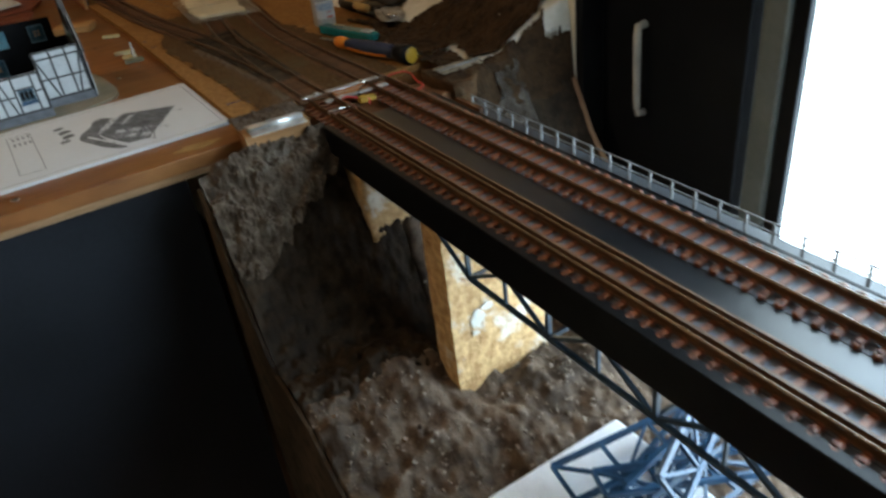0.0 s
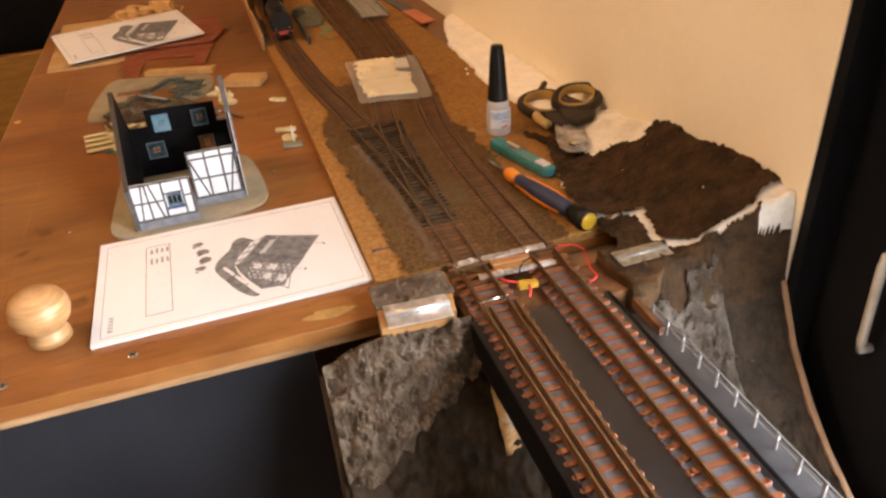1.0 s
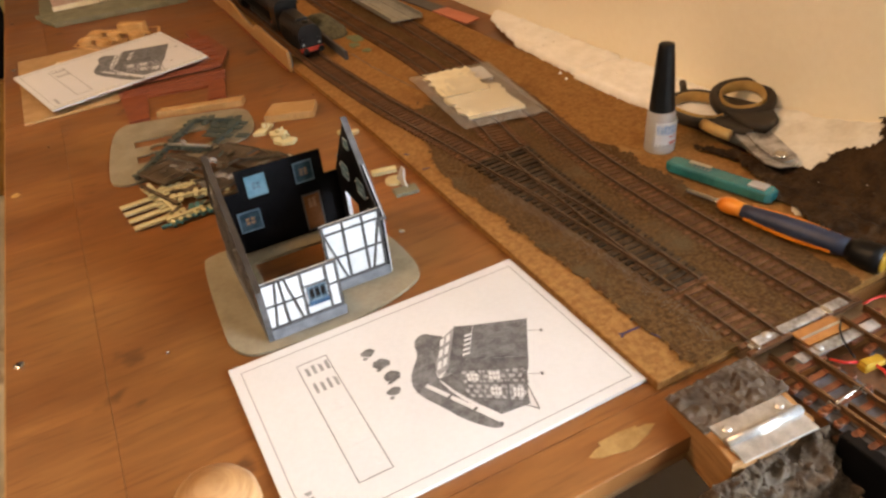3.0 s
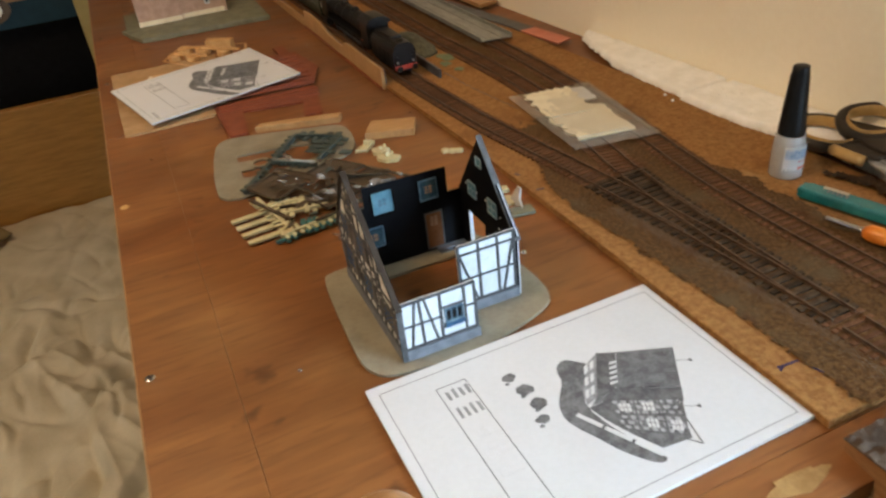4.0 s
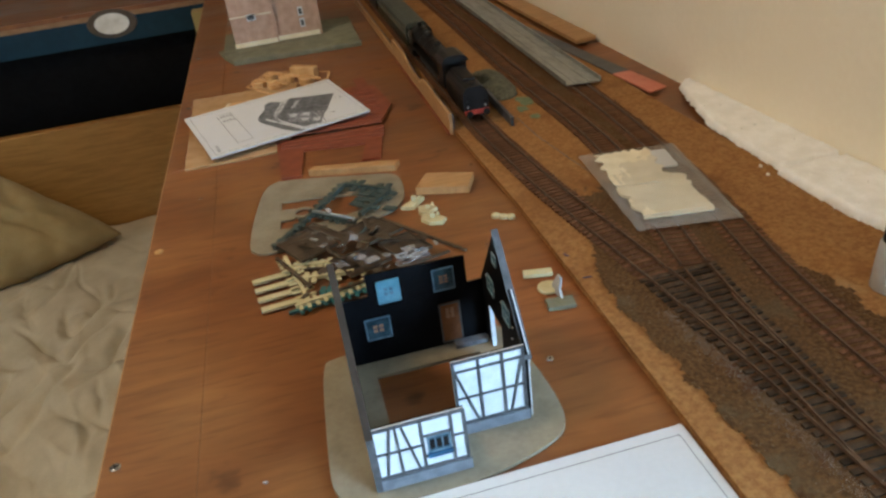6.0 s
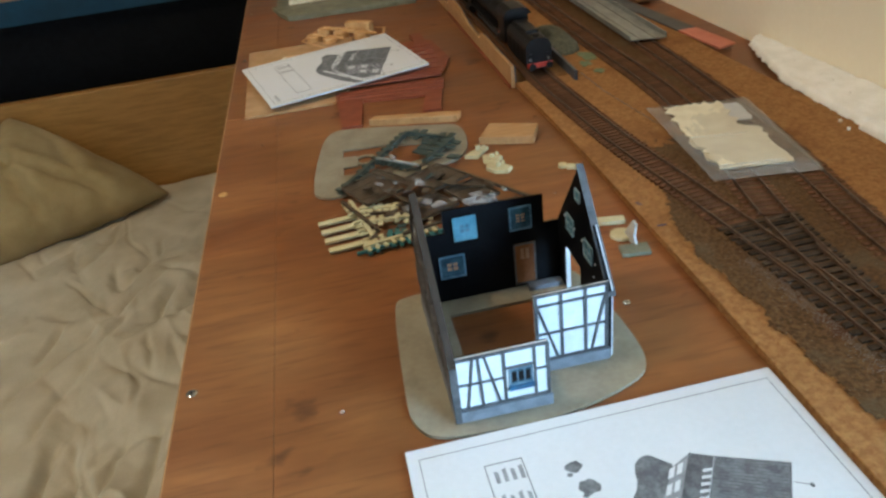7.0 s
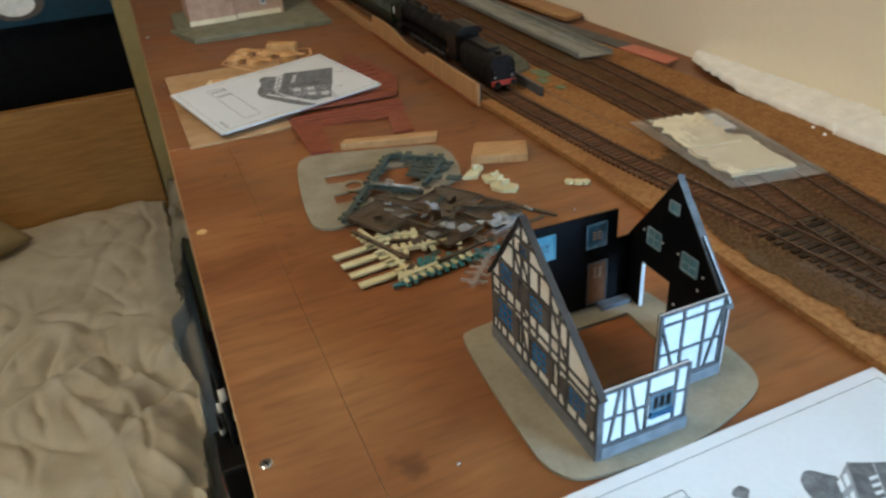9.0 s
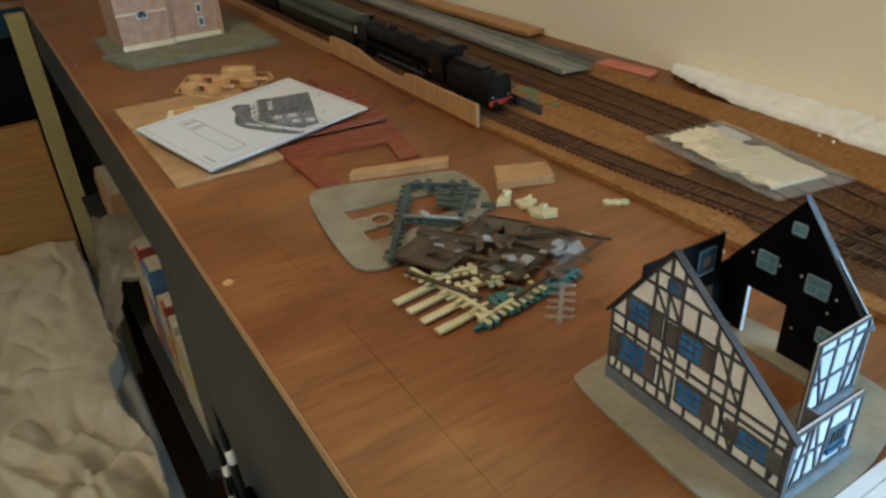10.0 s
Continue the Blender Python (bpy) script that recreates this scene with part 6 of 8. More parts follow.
foam_piece("broken white foam strip with a ragged end against the wall", [(0.45, 0.5785), (0.575, 0.581), (0.60, 0.588), (0.65, 0.600), (0.70, 0.615), (0.718, 0.632)], 0.4525, 0.716, 0.0125, 1.0)
foam_piece("white foam strip against the wall", [(0.26, 0.592), (0.32, 0.584), (0.36, 0.5755), (0.45, 0.5735)], 0.262, 0.4515, 0.0135, 0.35)
for x, y in ((0.589, 0.566), (0.5705, 0.470), (0.566, 0.452)):
    tagged(part("foam_bead", lathe([(0.0008, 0.0062), (0.0016, 0.0068), (0.0016, 0.0080), (0.0007, 0.0088)], 8, m=pose(x, y, 0)), M["foam"], None, "", True), "loose white foam bead on the cork", "foam bead", "foam beads")

# ---- bag of parts ----
bag = thing("parts_bag", "clear plastic bag with torn cream card parts", "bag", pose(0, 0, 0))
BAG = [(0.427, 0.563), (0.523, 0.546), (0.4985, 0.385), (0.4125, 0.401)]


def bag_at(u, v, z):
    a, b, c, d = [Vector(p) for p in (BAG[3], BAG[2], BAG[1], BAG[0])]
    p = a.lerp(b, u).lerp(d.lerp(c, u), v)
    return (p.x, p.y, z)


for side, lift in (("film_front", 0.0068), ("film_back", 0.0)):
    bm = bmesh.new()
    rows = []
    for j in range(41):
        v = j / 40
        rows.append([])
        for i in range(29):
            u = i / 28
            swell = math.sin(math.pi * u) ** 0.5 * math.sin(math.pi * v) ** 0.5
            z = 0.0122 + lift * swell + (0.0014 * rough((u * 3, v * 3, 0), 0.5) + 0.0008 * rough((u * 6, v, 2), 0.2)) * (0.4 + swell) * (1 if lift else 0.3)
            rows[-1].append(bm.verts.new(bag_at(u, v, z)))
    for a, b in zip(rows, rows[1:]):
        for i in range(28):
            bm.faces.new((a[i], a[i + 1], b[i + 1], b[i]))
    part(side, bm, M["film"], bag, "clear crinkled film", True)


def torn(u0, u1, v0, v1, ragged=0.04):
    pts = []
    for i in range(12):
        pts.append((u0 + (u1 - u0) * i / 12, v0))
    for i in range(12):
        pts.append((u1 + ragged * random.uniform(-1, 1), v0 + (v1 - v0) * i / 12))
    for i in range(12):
        pts.append((u1 + (u0 - u1) * i / 12, v1 + 0.5 * ragged * random.uniform(-1, 1)))
    for i in range(12):
        pts.append((u0 + ragged * random.uniform(-1, 1), v1 + (v0 - v1) * i / 12))
    return [bag_at(u, v, 0)[:2] for u, v in pts]


part("card", prism(torn(0.12, 0.80, 0.10, 0.56), 0.0130, 0.0142), M["cream_card"], bag)
part("card", prism(torn(0.13, 0.76, 0.12, 0.54), 0.0144, 0.0156), M["cream_card"], bag)
part("card", prism(torn(0.12, 0.66, 0.46, 0.91), 0.0158, 0.0172), M["cream_card"], bag)
part("card", prism(torn(0.60, 0.84, 0.66, 0.90, 0.01), 0.0135, 0.0148), M["paper"], bag, "white card")

# ---- small things on the board ----
kn = thing("wooden_knob", "turned beech knob with dark growth rings", "knob", pose(0.1035, 0.0790, 0.0004, 0, 0, 30) @ Matrix.Scale(0.92, 4))
part("foot", lathe([(0.0150, 0), (0.0162, 0.001), (0.0160, 0.006), (0.0135, 0.010), (0.0118, 0.013)], 32), M["knob"], kn, "", True)
part("ball", lathe([(0.0118, 0.0132), (0.0160, 0.0150), (0.0205, 0.0200), (0.0228, 0.0270), (0.0225, 0.0340), (0.0195, 0.0400), (0.0140, 0.0440), (0.0070, 0.0462), (0.0010, 0.0468)], 40), M["knob"], kn, "", True)


def screw(x, y, r=0.0036, z=0.0003, angle=20):
    ob = thing("screw", "countersunk steel screw set in the board", "screw", pose(x, y, z, 0, 0, angle), "screws in the board")
    part("head", lathe([(r, 0), (r, 0.0004), (r * 0.8, 0.0008)], 16), M["steel"], ob)
    part("slot", box(boxed(-r * 0.7, r * 0.7, -r * 0.12, r * 0.12, 0.00082, 0.0009), -r * 0.12, r * 0.12, -r * 0.7, r * 0.7, 0.00084, 0.00092), M["black"], ob)


for x, y, a in ((0.0085, 0.2905, 20), (0.162, 0.0350, 40), (0.077, 0.0350, 10), (0.2925, 0.2890, 60), (0.0115, 1.01, 0), (0.012, 1.30, 0)):
    screw(x, y, 0.0036 if y < 0.28 or x < 0.02 else 0.0026, 0.0005, a)
M["filler"] = mat("wood_filler", (0.40, 0.22, 0.07), (0.62, 0.40, 0.16), 200, 0.45, 0.1)
for x, y, r in ((0.0095, 0.572, 0.0042),):
    tagged(part("filled_hole", prism(blob(x, y, r, r, 12, 0.1), 0.0001, 0.0009), M["filler"]), "round filled screw hole in the board", "filled hole", "filled holes")
for x, y in ((0.044, 0.676), (0.33, 0.62), (0.297, 0.452), (0.19, 0.40), (0.10, 0.245)):
    tagged(part("chip", prism(blob(x, y, 0.0013, 0.0010, 7, 0.3), 0.0003, 0.0012), M["clear_part"]), "tiny offcut chip on the board", "chip", "offcut chips")
tagged(part("varnish_smear", prism(blob(0.303, 0.0285, 0.018, 0.0062, 20, 0.25), 0.0004, 0.0009), M["smear"]), "yellowish bare patch on the front board", "smear")
for pts in ([(0.3505, 0.0885), (0.3535, 0.0910), (0.3660, 0.0903)], [(0.3512, 0.0920), (0.3545, 0.0900)], [(0.3672, 0.083), (0.3700, 0.0750)], [(0.3475, 0.3632), (0.3547, 0.3625)], [(0.3475, 0.402), (0.350, 0.397)]):
    vb2 = bmesh.new()
    for a, b in zip(pts, pts[1:]):
        bar(vb2, (*a, 0.0062), (*b, 0.0062), 0.0016, 0.0003)
    tagged(part("ink_mark", vb2, M["violet"]), "violet ink mark on the cork", "ink mark", "ink marks")

M["pencil"] = mat("pencil", (0.07, 0.055, 0.05), (0.12, 0.095, 0.085), 60, 0.6, 0.0)
for pts in ([(0.4146, 0.6443), (0.4215, 0.5836), (0.4279, 0.5376)], [(0.4127, 0.7090), (0.4146, 0.6443)]):
    tagged(part("pencil_line", stroke(bmesh.new(), pts, 0.0010, 0.0061), M["pencil"]), "thin pencil line drawn on the cork", "pencil line", "pencil lines")

# ---- kit parts on the board ----
def ring_prism(outer, inner, z0, z1):
    return prism(outer + [outer[0]] + inner + [inner[0]], z0, z1)


gp = thing("base_plate", "grey plastic building base plate with cut openings", "kit part", pose(0, 0, 0), "kit parts")
outer = [(0.132, 0.676), (0.120, 0.672), (0.110, 0.655), (0.099, 0.590), (0.0945, 0.540), (0.0965, 0.526), (0.110, 0.5165), (0.135, 0.520), (0.225, 0.545), (0.243, 0.560), (0.252, 0.590), (0.253, 0.622), (0.246, 0.636), (0.225, 0.644)]
outer = rounded(outer)
inner = [(0.128, 0.620), (0.176, 0.613), (0.210, 0.600), (0.205, 0.565), (0.150, 0.555), (0.124, 0.560)]
part("plate", ring_prism(outer, inner, 0.0004, 0.0026), M["grey_plate"], gp)
part("crossbar", prism([(0.125, 0.578), (0.126, 0.602), (0.140, 0.600), (0.139, 0.576)], 0.0008, 0.0024), M["grey_plate"], gp)
part("ring", ring_prism([(0.1475 + 0.0115 * math.cos(a * 0.2618), 0.588 + 0.0115 * math.sin(a * 0.2618)) for a in range(24)], [(0.1475 + 0.0075 * math.cos(-a * 0.2618), 0.588 + 0.0075 * math.sin(-a * 0.2618)) for a in range(24)], 0.0009, 0.0026), M["grey_plate"], gp)
part("raised_kerb", stroke(bmesh.new(), [(0.117, 0.549), (0.122, 0.628), (0.180, 0.622)], 0.0022, 0.0030), M["grey_plate"], gp)
part("raised_kerb", stroke(bmesh.new(), [(0.1135, 0.575), (0.1195, 0.634)], 0.0014, 0.0028), M["grey_plate"], gp)


def sprue(label, material, runs, width, z, tags):
    """Moulded frame: each run is a bar, with small nubs along it."""
    ob = thing("sprue_frame", label, "kit part", pose(0, 0, 0), "kit parts")
    for i, (a, b) in enumerate(runs):
        part("runner", bar(bmesh.new(), (*a, z + 0.0003 * i), (*b, z + 0.0003 * i), width, width), material, ob)
    for (a, b), (w, l, n) in tags:
        a, b = Vector(a), Vector(b)
        way = (b - a).normalized()
        side = Vector((-way.y, way.x))
        for k in range(n):
            p = a.lerp(b, (k + 0.5) / n)
            for s in (-1, 1):
                if random.random() < 0.8:
                    q = p + s * side * (width / 2 + l / 2)
                    m = Matrix.Translation((q.x, q.y, z + random.uniform(-0.0006, 0.0012))) @ Matrix.Rotation(math.atan2(side.y, side.x) + random.uniform(-0.15, 0.15), 4, "Z")
                    part("moulding", box(bmesh.new(), -l / 2, l / 2, -w / 2, w / 2, -0.0005, 0.0009, m), material, ob)
    return ob


g1 = sprue("grey-green plastic sprue frame with shutters", M["green_sprue"], [((0.195, 0.622), (0.118, 0.516)), ((0.236, 0.585), (0.200, 0.545)), ((0.195, 0.620), (0.236, 0.585)), ((0.158, 0.566), (0.194, 0.532))], 0.0042, 0.0075,
           [(((0.195, 0.622), (0.118, 0.516)), (0.004, 0.004, 14)), (((0.236, 0.585), (0.200, 0.545)), (0.006, 0.009, 5)), (((0.195, 0.620), (0.236, 0.585)), (0.006, 0.009, 5)), (((0.158, 0.566), (0.194, 0.532)), (0.0035, 0.0035, 7))])
for x, y, r in ((0.212, 0.588, -48), (0.206, 0.578, -48), (0.200, 0.570, -48), (0.229, 0.545, -40), (0.219, 0.600, -48)):
    part("shutter", boxed(-0.0065, 0.0065, -0.004, 0.004, 0.0070, 0.0085, m=pose(x, y, 0, 0, 0, r)), M["green_sprue"], g1)
part("gutter", tube([(0.158, 0.566, 0.0115), (0.176, 0.549, 0.0118), (0.194, 0.532, 0.0112)], 0.0015, 8), M["zinc"], g1, "pale gutter piece", True)


def roof_sheet(label, quad, z, tilt, hole=None, material="brown_part"):
    ob = thing("roof_sheet", label, "kit part", pose(0, 0, 0), "kit parts")
    def lift(bm):
        for v in bm.verts:
            v.co.z += tilt * (v.co.x - quad[0][0])
        return bm
    part("sheet", lift(ring_prism(quad, hole, z, z + 0.0012) if hole else prism(quad, z, z + 0.0012)), M[material], ob)
    a, b, c, d = [Vector(p) for p in quad]
    for k in range(6):
        t = (k + 0.5) / 6
        if hole and 2 <= k <= 3:
            continue
        part("batten", lift(bar(bmesh.new(), (*a.lerp(d, t), z + 0.0013), (*b.lerp(c, t), z + 0.0013), 0.0006, 0.0004)), M[material], ob)
    for p, q in ((a, b), (b, c), (c, d), (d, a)):
        part("rim", lift(bar(bmesh.new(), (*p, z + 0.0010), (*q, z + 0.0010), 0.0014, 0.0026)), M[material], ob)
    return ob


roof_sheet("brown moulded roof sheet with a window opening", [(0.121, 0.515), (0.160, 0.533), (0.173, 0.489), (0.140, 0.474)], 0.0100, 0.03, [(0.138, 0.503), (0.147, 0.505), (0.154, 0.484), (0.145, 0.481)])
roof_sheet("brown moulded roof sheet with a small opening", [(0.176, 0.508), (0.210, 0.526), (0.232, 0.492), (0.200, 0.478)], 0.0112, 0.0, [(0.204, 0.508), (0.213, 0.505), (0.211, 0.498), (0.203, 0.500)])
roof_sheet("small brown moulded wall sheet", [(0.207, 0.478), (0.236, 0.489), (0.250, 0.456), (0.222, 0.446)], 0.0085, -0.02, [(0.224, 0.472), (0.229, 0.473), (0.231, 0.468), (0.226, 0.466)])
roof_sheet("brown moulded floor sheet under other parts", [(0.166, 0.471), (0.199, 0.480), (0.214, 0.452), (0.178, 0.438)], 0.0062, 0.02)
roof_sheet("narrow brown moulded strip sheet", [(0.150, 0.530), (0.156, 0.534), (0.186, 0.492), (0.179, 0.488)], 0.0130, 0.0)
for a, b, z in (((0.218, 0.538), (0.277, 0.447), 0.0030), ((0.119, 0.495), (0.144, 0.434), 0.0088), ((0.162, 0.420), (0.262, 0.442), 0.0090), ((0.155, 0.500), (0.182, 0.448), 0.0125), ((0.170, 0.505), (0.240, 0.468), 0.0118), ((0.140, 0.470), (0.205, 0.446), 0.0060)):
    bt = thing("moulded_bar", "thin brown moulded plastic bar", "kit part", pose(0, 0, 0), "kit parts")
    part("bar", bar(bmesh.new(), (*a, z), (*b, z), 0.0030, 0.0018), M["brown_part"], bt)
    a, b = Vector(a), Vector(b)
    for k in range(5):
        p = a.lerp(b, (k + 0.5) / 5)
        part("nub", box(bmesh.new(), p.x - 0.0022, p.x + 0.0022, p.y - 0.0010, p.y + 0.0010, z - 0.0006, z + 0.0010), M["brown_part"], bt)
cs = sprue("cream plastic sprue frame", M["cream_part"], [((0.126, 0.499), (0.141, 0.418)), ((0.130, 0.416), (0.190, 0.427)), ((0.138, 0.455), (0.192, 0.447)), ((0.133, 0.480), (0.165, 0.470))], 0.0032, 0.0055,
           [(((0.126, 0.499), (0.141, 0.418)), (0.003, 0.007, 11)), (((0.130, 0.416), (0.190, 0.427)), (0.003, 0.006, 9)), (((0.138, 0.455), (0.192, 0.447)), (0.004, 0.007, 8)), (((0.133, 0.480), (0.165, 0.470)), (0.004, 0.006, 5))])
for x, y in ((0.0965, 0.4705), (0.0985, 0.4555), (0.1005, 0.4405), (0.1030, 0.4250)):
    part("strip", boxed(0, 0.0335, -0.0031, 0.0031, 0.0022, 0.0042, m=pose(x, y, 0, 0, 0, 6)), M["cream_part"], cs)
ts = sprue("teal plastic sprue with small fittings", M["teal_part"], [((0.124, 0.4125), (0.226, 0.4275)), ((0.150, 0.432), (0.178, 0.428))], 0.0026, 0.0032, [(((0.124, 0.4125), (0.226, 0.4275)), (0.003, 0.005, 16)), (((0.150, 0.432), (0.178, 0.428)), (0.004, 0.006, 5))])
cl = sprue("clear plastic sprue with window panes", M["clear_part"], [((0.212, 0.428), (0.173, 0.386)), ((0.219, 0.440), (0.246, 0.454))], 0.0034, 0.0040, [(((0.212, 0.428), (0.173, 0.386)), (0.0022, 0.008, 6)), (((0.219, 0.440), (0.246, 0.454)), (0.006, 0.007, 4))])
for x, y, r in ((0.229, 0.456, 20), (0.238, 0.450, -15), (0.231, 0.442, 40), (0.221, 0.447, 5), (0.196, 0.452, 30), (0.186, 0.462, -20), (0.172, 0.455, 10), (0.190, 0.504, 25)):
    part("pane", boxed(-0.006, 0.006, -0.0042, 0.0042, 0.0115, 0.0121, m=pose(x, y, 0.0, 5, 6, r)), M["clear_part"], cl)

tan_bits = [[(0.240, 0.550), (0.247, 0.557), (0.262, 0.567), (0.266, 0.562), (0.258, 0.553), (0.252, 0.545)], [(0.256, 0.545), (0.270, 0.543), (0.273, 0.535), (0.262, 0.528), (0.254, 0.533)], [(0.256, 0.527), (0.266, 0.524), (0.276, 0.511), (0.270, 0.504), (0.259, 0.508), (0.253, 0.518)]]
for k, pts in enumerate(tan_bits):
    tb2 = thing("chimney_part", "cream plastic chimney parts on a stub of sprue", "kit part", pose(0, 0, 0), "cream offcuts")
    part("body", prism(pts, 0.0004, 0.0042, bevel=0.0006), M["cream_part"], tb2)
    c = [sum(p[i] for p in pts) / len(pts) for i in (0, 1)]
    part("stub", boxed(c[0] - 0.002, c[0] + 0.0025, c[1] - 0.002, c[1] + 0.002, 0.0043, 0.0100 if k != 1 else 0.0075, 0.0005), M["cream_part"], tb2)
    part("stub", boxed(c[0] + 0.005, c[0] + 0.0075, c[1] + 0.002, c[1] + 0.0045, 0.0043, 0.0072, 0.0004), M["cream_part"], tb2)
for x, y in ((0.319, 0.497), (0.325, 0.492), (0.331, 0.489)):
    o = tagged(part("cream_disc", lathe([(0.0042, 0.0004), (0.0042, 0.0030), (0.0030, 0.0036)], 12), M["cream_part"]), "small cream plastic disc part", "kit part", "cream offcuts")
    o.matrix_basis = pose(x, y, 0)
# pale pieces behind the house
pb3 = thing("chimney_sprue", "pale grey-green chimney pieces joined by sprue", "kit part", pose(0, 0, 0), "cream offcuts")
part("slab", boxed(-0.0115, 0.0115, -0.004, 0.004, 0.0004, 0.0040, 0.0005, pose(0.3205, 0.3895, 0, 0, 0, -12)), M["cream_part"], pb3)
part("disc", lathe([(0.0085, 0.0004), (0.0085, 0.0026), (0.0070, 0.0030)], 18, m=pose(0.3215, 0.3680, 0)), M["cream_part"], pb3)
part("slab", boxed(-0.0105, 0.0105, -0.0065, 0.0065, 0.0004, 0.0036, 0.0005, pose(0.3220, 0.3445, 0, 0, 0, -8)), M["moss"], pb3)
part("upright", prism([(0.345, 0.0004), (0.370, 0.0004), (0.364, 0.009), (0.354, 0.021), (0.349, 0.0205), (0.352, 0.009)], 0.3240, 0.3256, m=flat), M["fence"], pb3, "pale clear upright")

# wood offcuts
ob = tagged(part("wood_block", prism([(0.2605, 0.5765), (0.3100, 0.5560), (0.3235, 0.5850), (0.2785, 0.6070)], 0.0004, 0.0085, bevel=0.0008), M["pale_wood"]), "pale pine offcut block", "wood offcut")
ob = tagged(part("wood_stick", prism([(0.1610, 0.6755), (0.2520, 0.6440), (0.2590, 0.6560), (0.1690, 0.6850)], 0.0004, 0.0080, bevel=0.0008), M["pale_wood"]), "pale pine strip lying on the board", "wood offcut")

# red-brown kit walls under the second booklet
rp = thing("kit_wall", "red-brown plastic goods shed wall with a doorway", "kit part", pose(0, 0, 0), "red kit walls")
part("panel", prism([(0.131, 0.795), (0.131, 0.679), (0.153, 0.677), (0.161, 0.752), (0.233, 0.735), (0.222, 0.687), (0.243, 0.684), (0.263, 0.785)], 0.0004, 0.0034), M["red_brown"], rp)
for k in range(3):
    part("rib", bar(bmesh.new(), (0.135 + 0.001 * k, 0.766 + 0.010 * k, 0.0038), (0.258 + 0.002 * k, 0.748 + 0.011 * k, 0.0038), 0.0024, 0.0016), M["red_brown"], rp)
rp2 = thing("kit_wall", "red-brown plastic goods shed wall with plank ribs", "kit part", pose(0, 0, 0), "red kit walls")
part("panel", prism([(0.150, 0.802), (0.262, 0.790), (0.285, 0.850), (0.276, 0.942), (0.215, 0.955), (0.160, 0.940)], 0.0036, 0.0062), M["red_brown"], rp2)
for k in range(7):
    part("rib", bar(bmesh.new(), (0.152 + 0.001 * k, 0.810 + 0.018 * k, 0.0066), (0.266 + 0.001 * k, 0.797 + 0.020 * k, 0.0066), 0.0026, 0.0014), M["red_brown"], rp2)
part("post", boxed(0.252, 0.268, 0.930, 0.985, 0.0036, 0.0066), M["red_brown"], rp2)
cb = thing("card_sheet", "plain brown card sheet under the booklet", "card", pose(0, 0, 0))
part("sheet", prism([(0.018, 1.040), (0.022, 0.764), (0.129, 0.764), (0.149, 0.80), (0.158, 0.95), (0.174, 1.036)], 0.0005, 0.0030), M["cardboard"], cb)
part("cut_piece", prism([(0.060, 0.955), (0.120, 0.95), (0.135, 0.975), (0.070, 0.985)], 0.0031, 0.0048), M["cream_card"], cb, "brown cut-out piece")
part("cut_piece", prism([(0.072, 0.962), (0.095, 0.958), (0.097, 0.972), (0.074, 0.976)], 0.0049, 0.0075), M["orange_part"], cb)
ws = thing("wagon_parts", "tan plastic wagon bodies on their sprue", "kit part", pose(0, 0, 0))
part("runner", stroke(bmesh.new(), [(0.097, 1.056), (0.131, 0.999), (0.173, 0.992), (0.219, 1.029), (0.224, 1.060), (0.130, 1.120), (0.097, 1.056)], 0.004, 0.003), M["orange_part"], ws)
for x, y in ((0.116, 1.056), (0.139, 1.030), (0.134, 1.085), (0.158, 1.058), (0.186, 1.030)):
    part("tub", prism(blob(x, y, 0.0115, 0.0135, 12, 0.04), 0.0004, 0.0100, bevel=0.002), M["orange_part"], ws)
    part("strut", bar(bmesh.new(), (x, y, 0.0105), (x + 0.020, y - 0.022, 0.0105), 0.004, 0.003), M["orange_part"], ws)
part("ramp", prism([(0.165, 1.075), (0.200, 1.050), (0.208, 1.062), (0.172, 1.090)], 0.0004, 0.016, bevel=0.002), M["orange_part"], ws)

# ---- model station ----
stn = thing("model_station", "pale pink printed stone model station building", "model house", pose(0, 0, 0))
part("base", prism([(0.058, 1.262), (0.078, 1.205), (0.294, 1.190), (0.299, 1.402), (0.060, 1.420)], 0.0005, 0.0085, bevel=0.002), M["moss"], stn)
part("base_lip", prism([(0.050, 1.300), (0.062, 1.258), (0.078, 1.258), (0.066, 1.312)], 0.0005, 0.0070, bevel=0.001), M["moss"], stn)
sw_ = part("wall", boxed(0.083, 0.157, 1.290, 1.42, 0.0088, 0.125), M["pink"], stn)
part("wall", boxed(0.1575, 0.236, 1.296, 1.42, 0.0088, 0.125), M["pink"], stn)
part("pilaster", boxed(0.1555, 0.1595, 1.2872, 1.2898, 0.0088, 0.125), M["pink"], stn)
part("pilaster", boxed(0.2340, 0.2385, 1.2925, 1.2958, 0.0088, 0.125), M["pink"], stn)
part("plinth", boxed(0.0815, 0.1575, 1.2870, 1.2898, 0.0088, 0.0165), M["cream_card"], stn)
part("plinth", boxed(0.1595, 0.2375, 1.2930, 1.2958, 0.0088, 0.0165), M["cream_card"], stn)
for z in (0.060, 0.095):
    part("cornice", boxed(0.0825, 0.157, 1.2880, 1.2899, z, z + 0.002), M["cream_card"], stn)
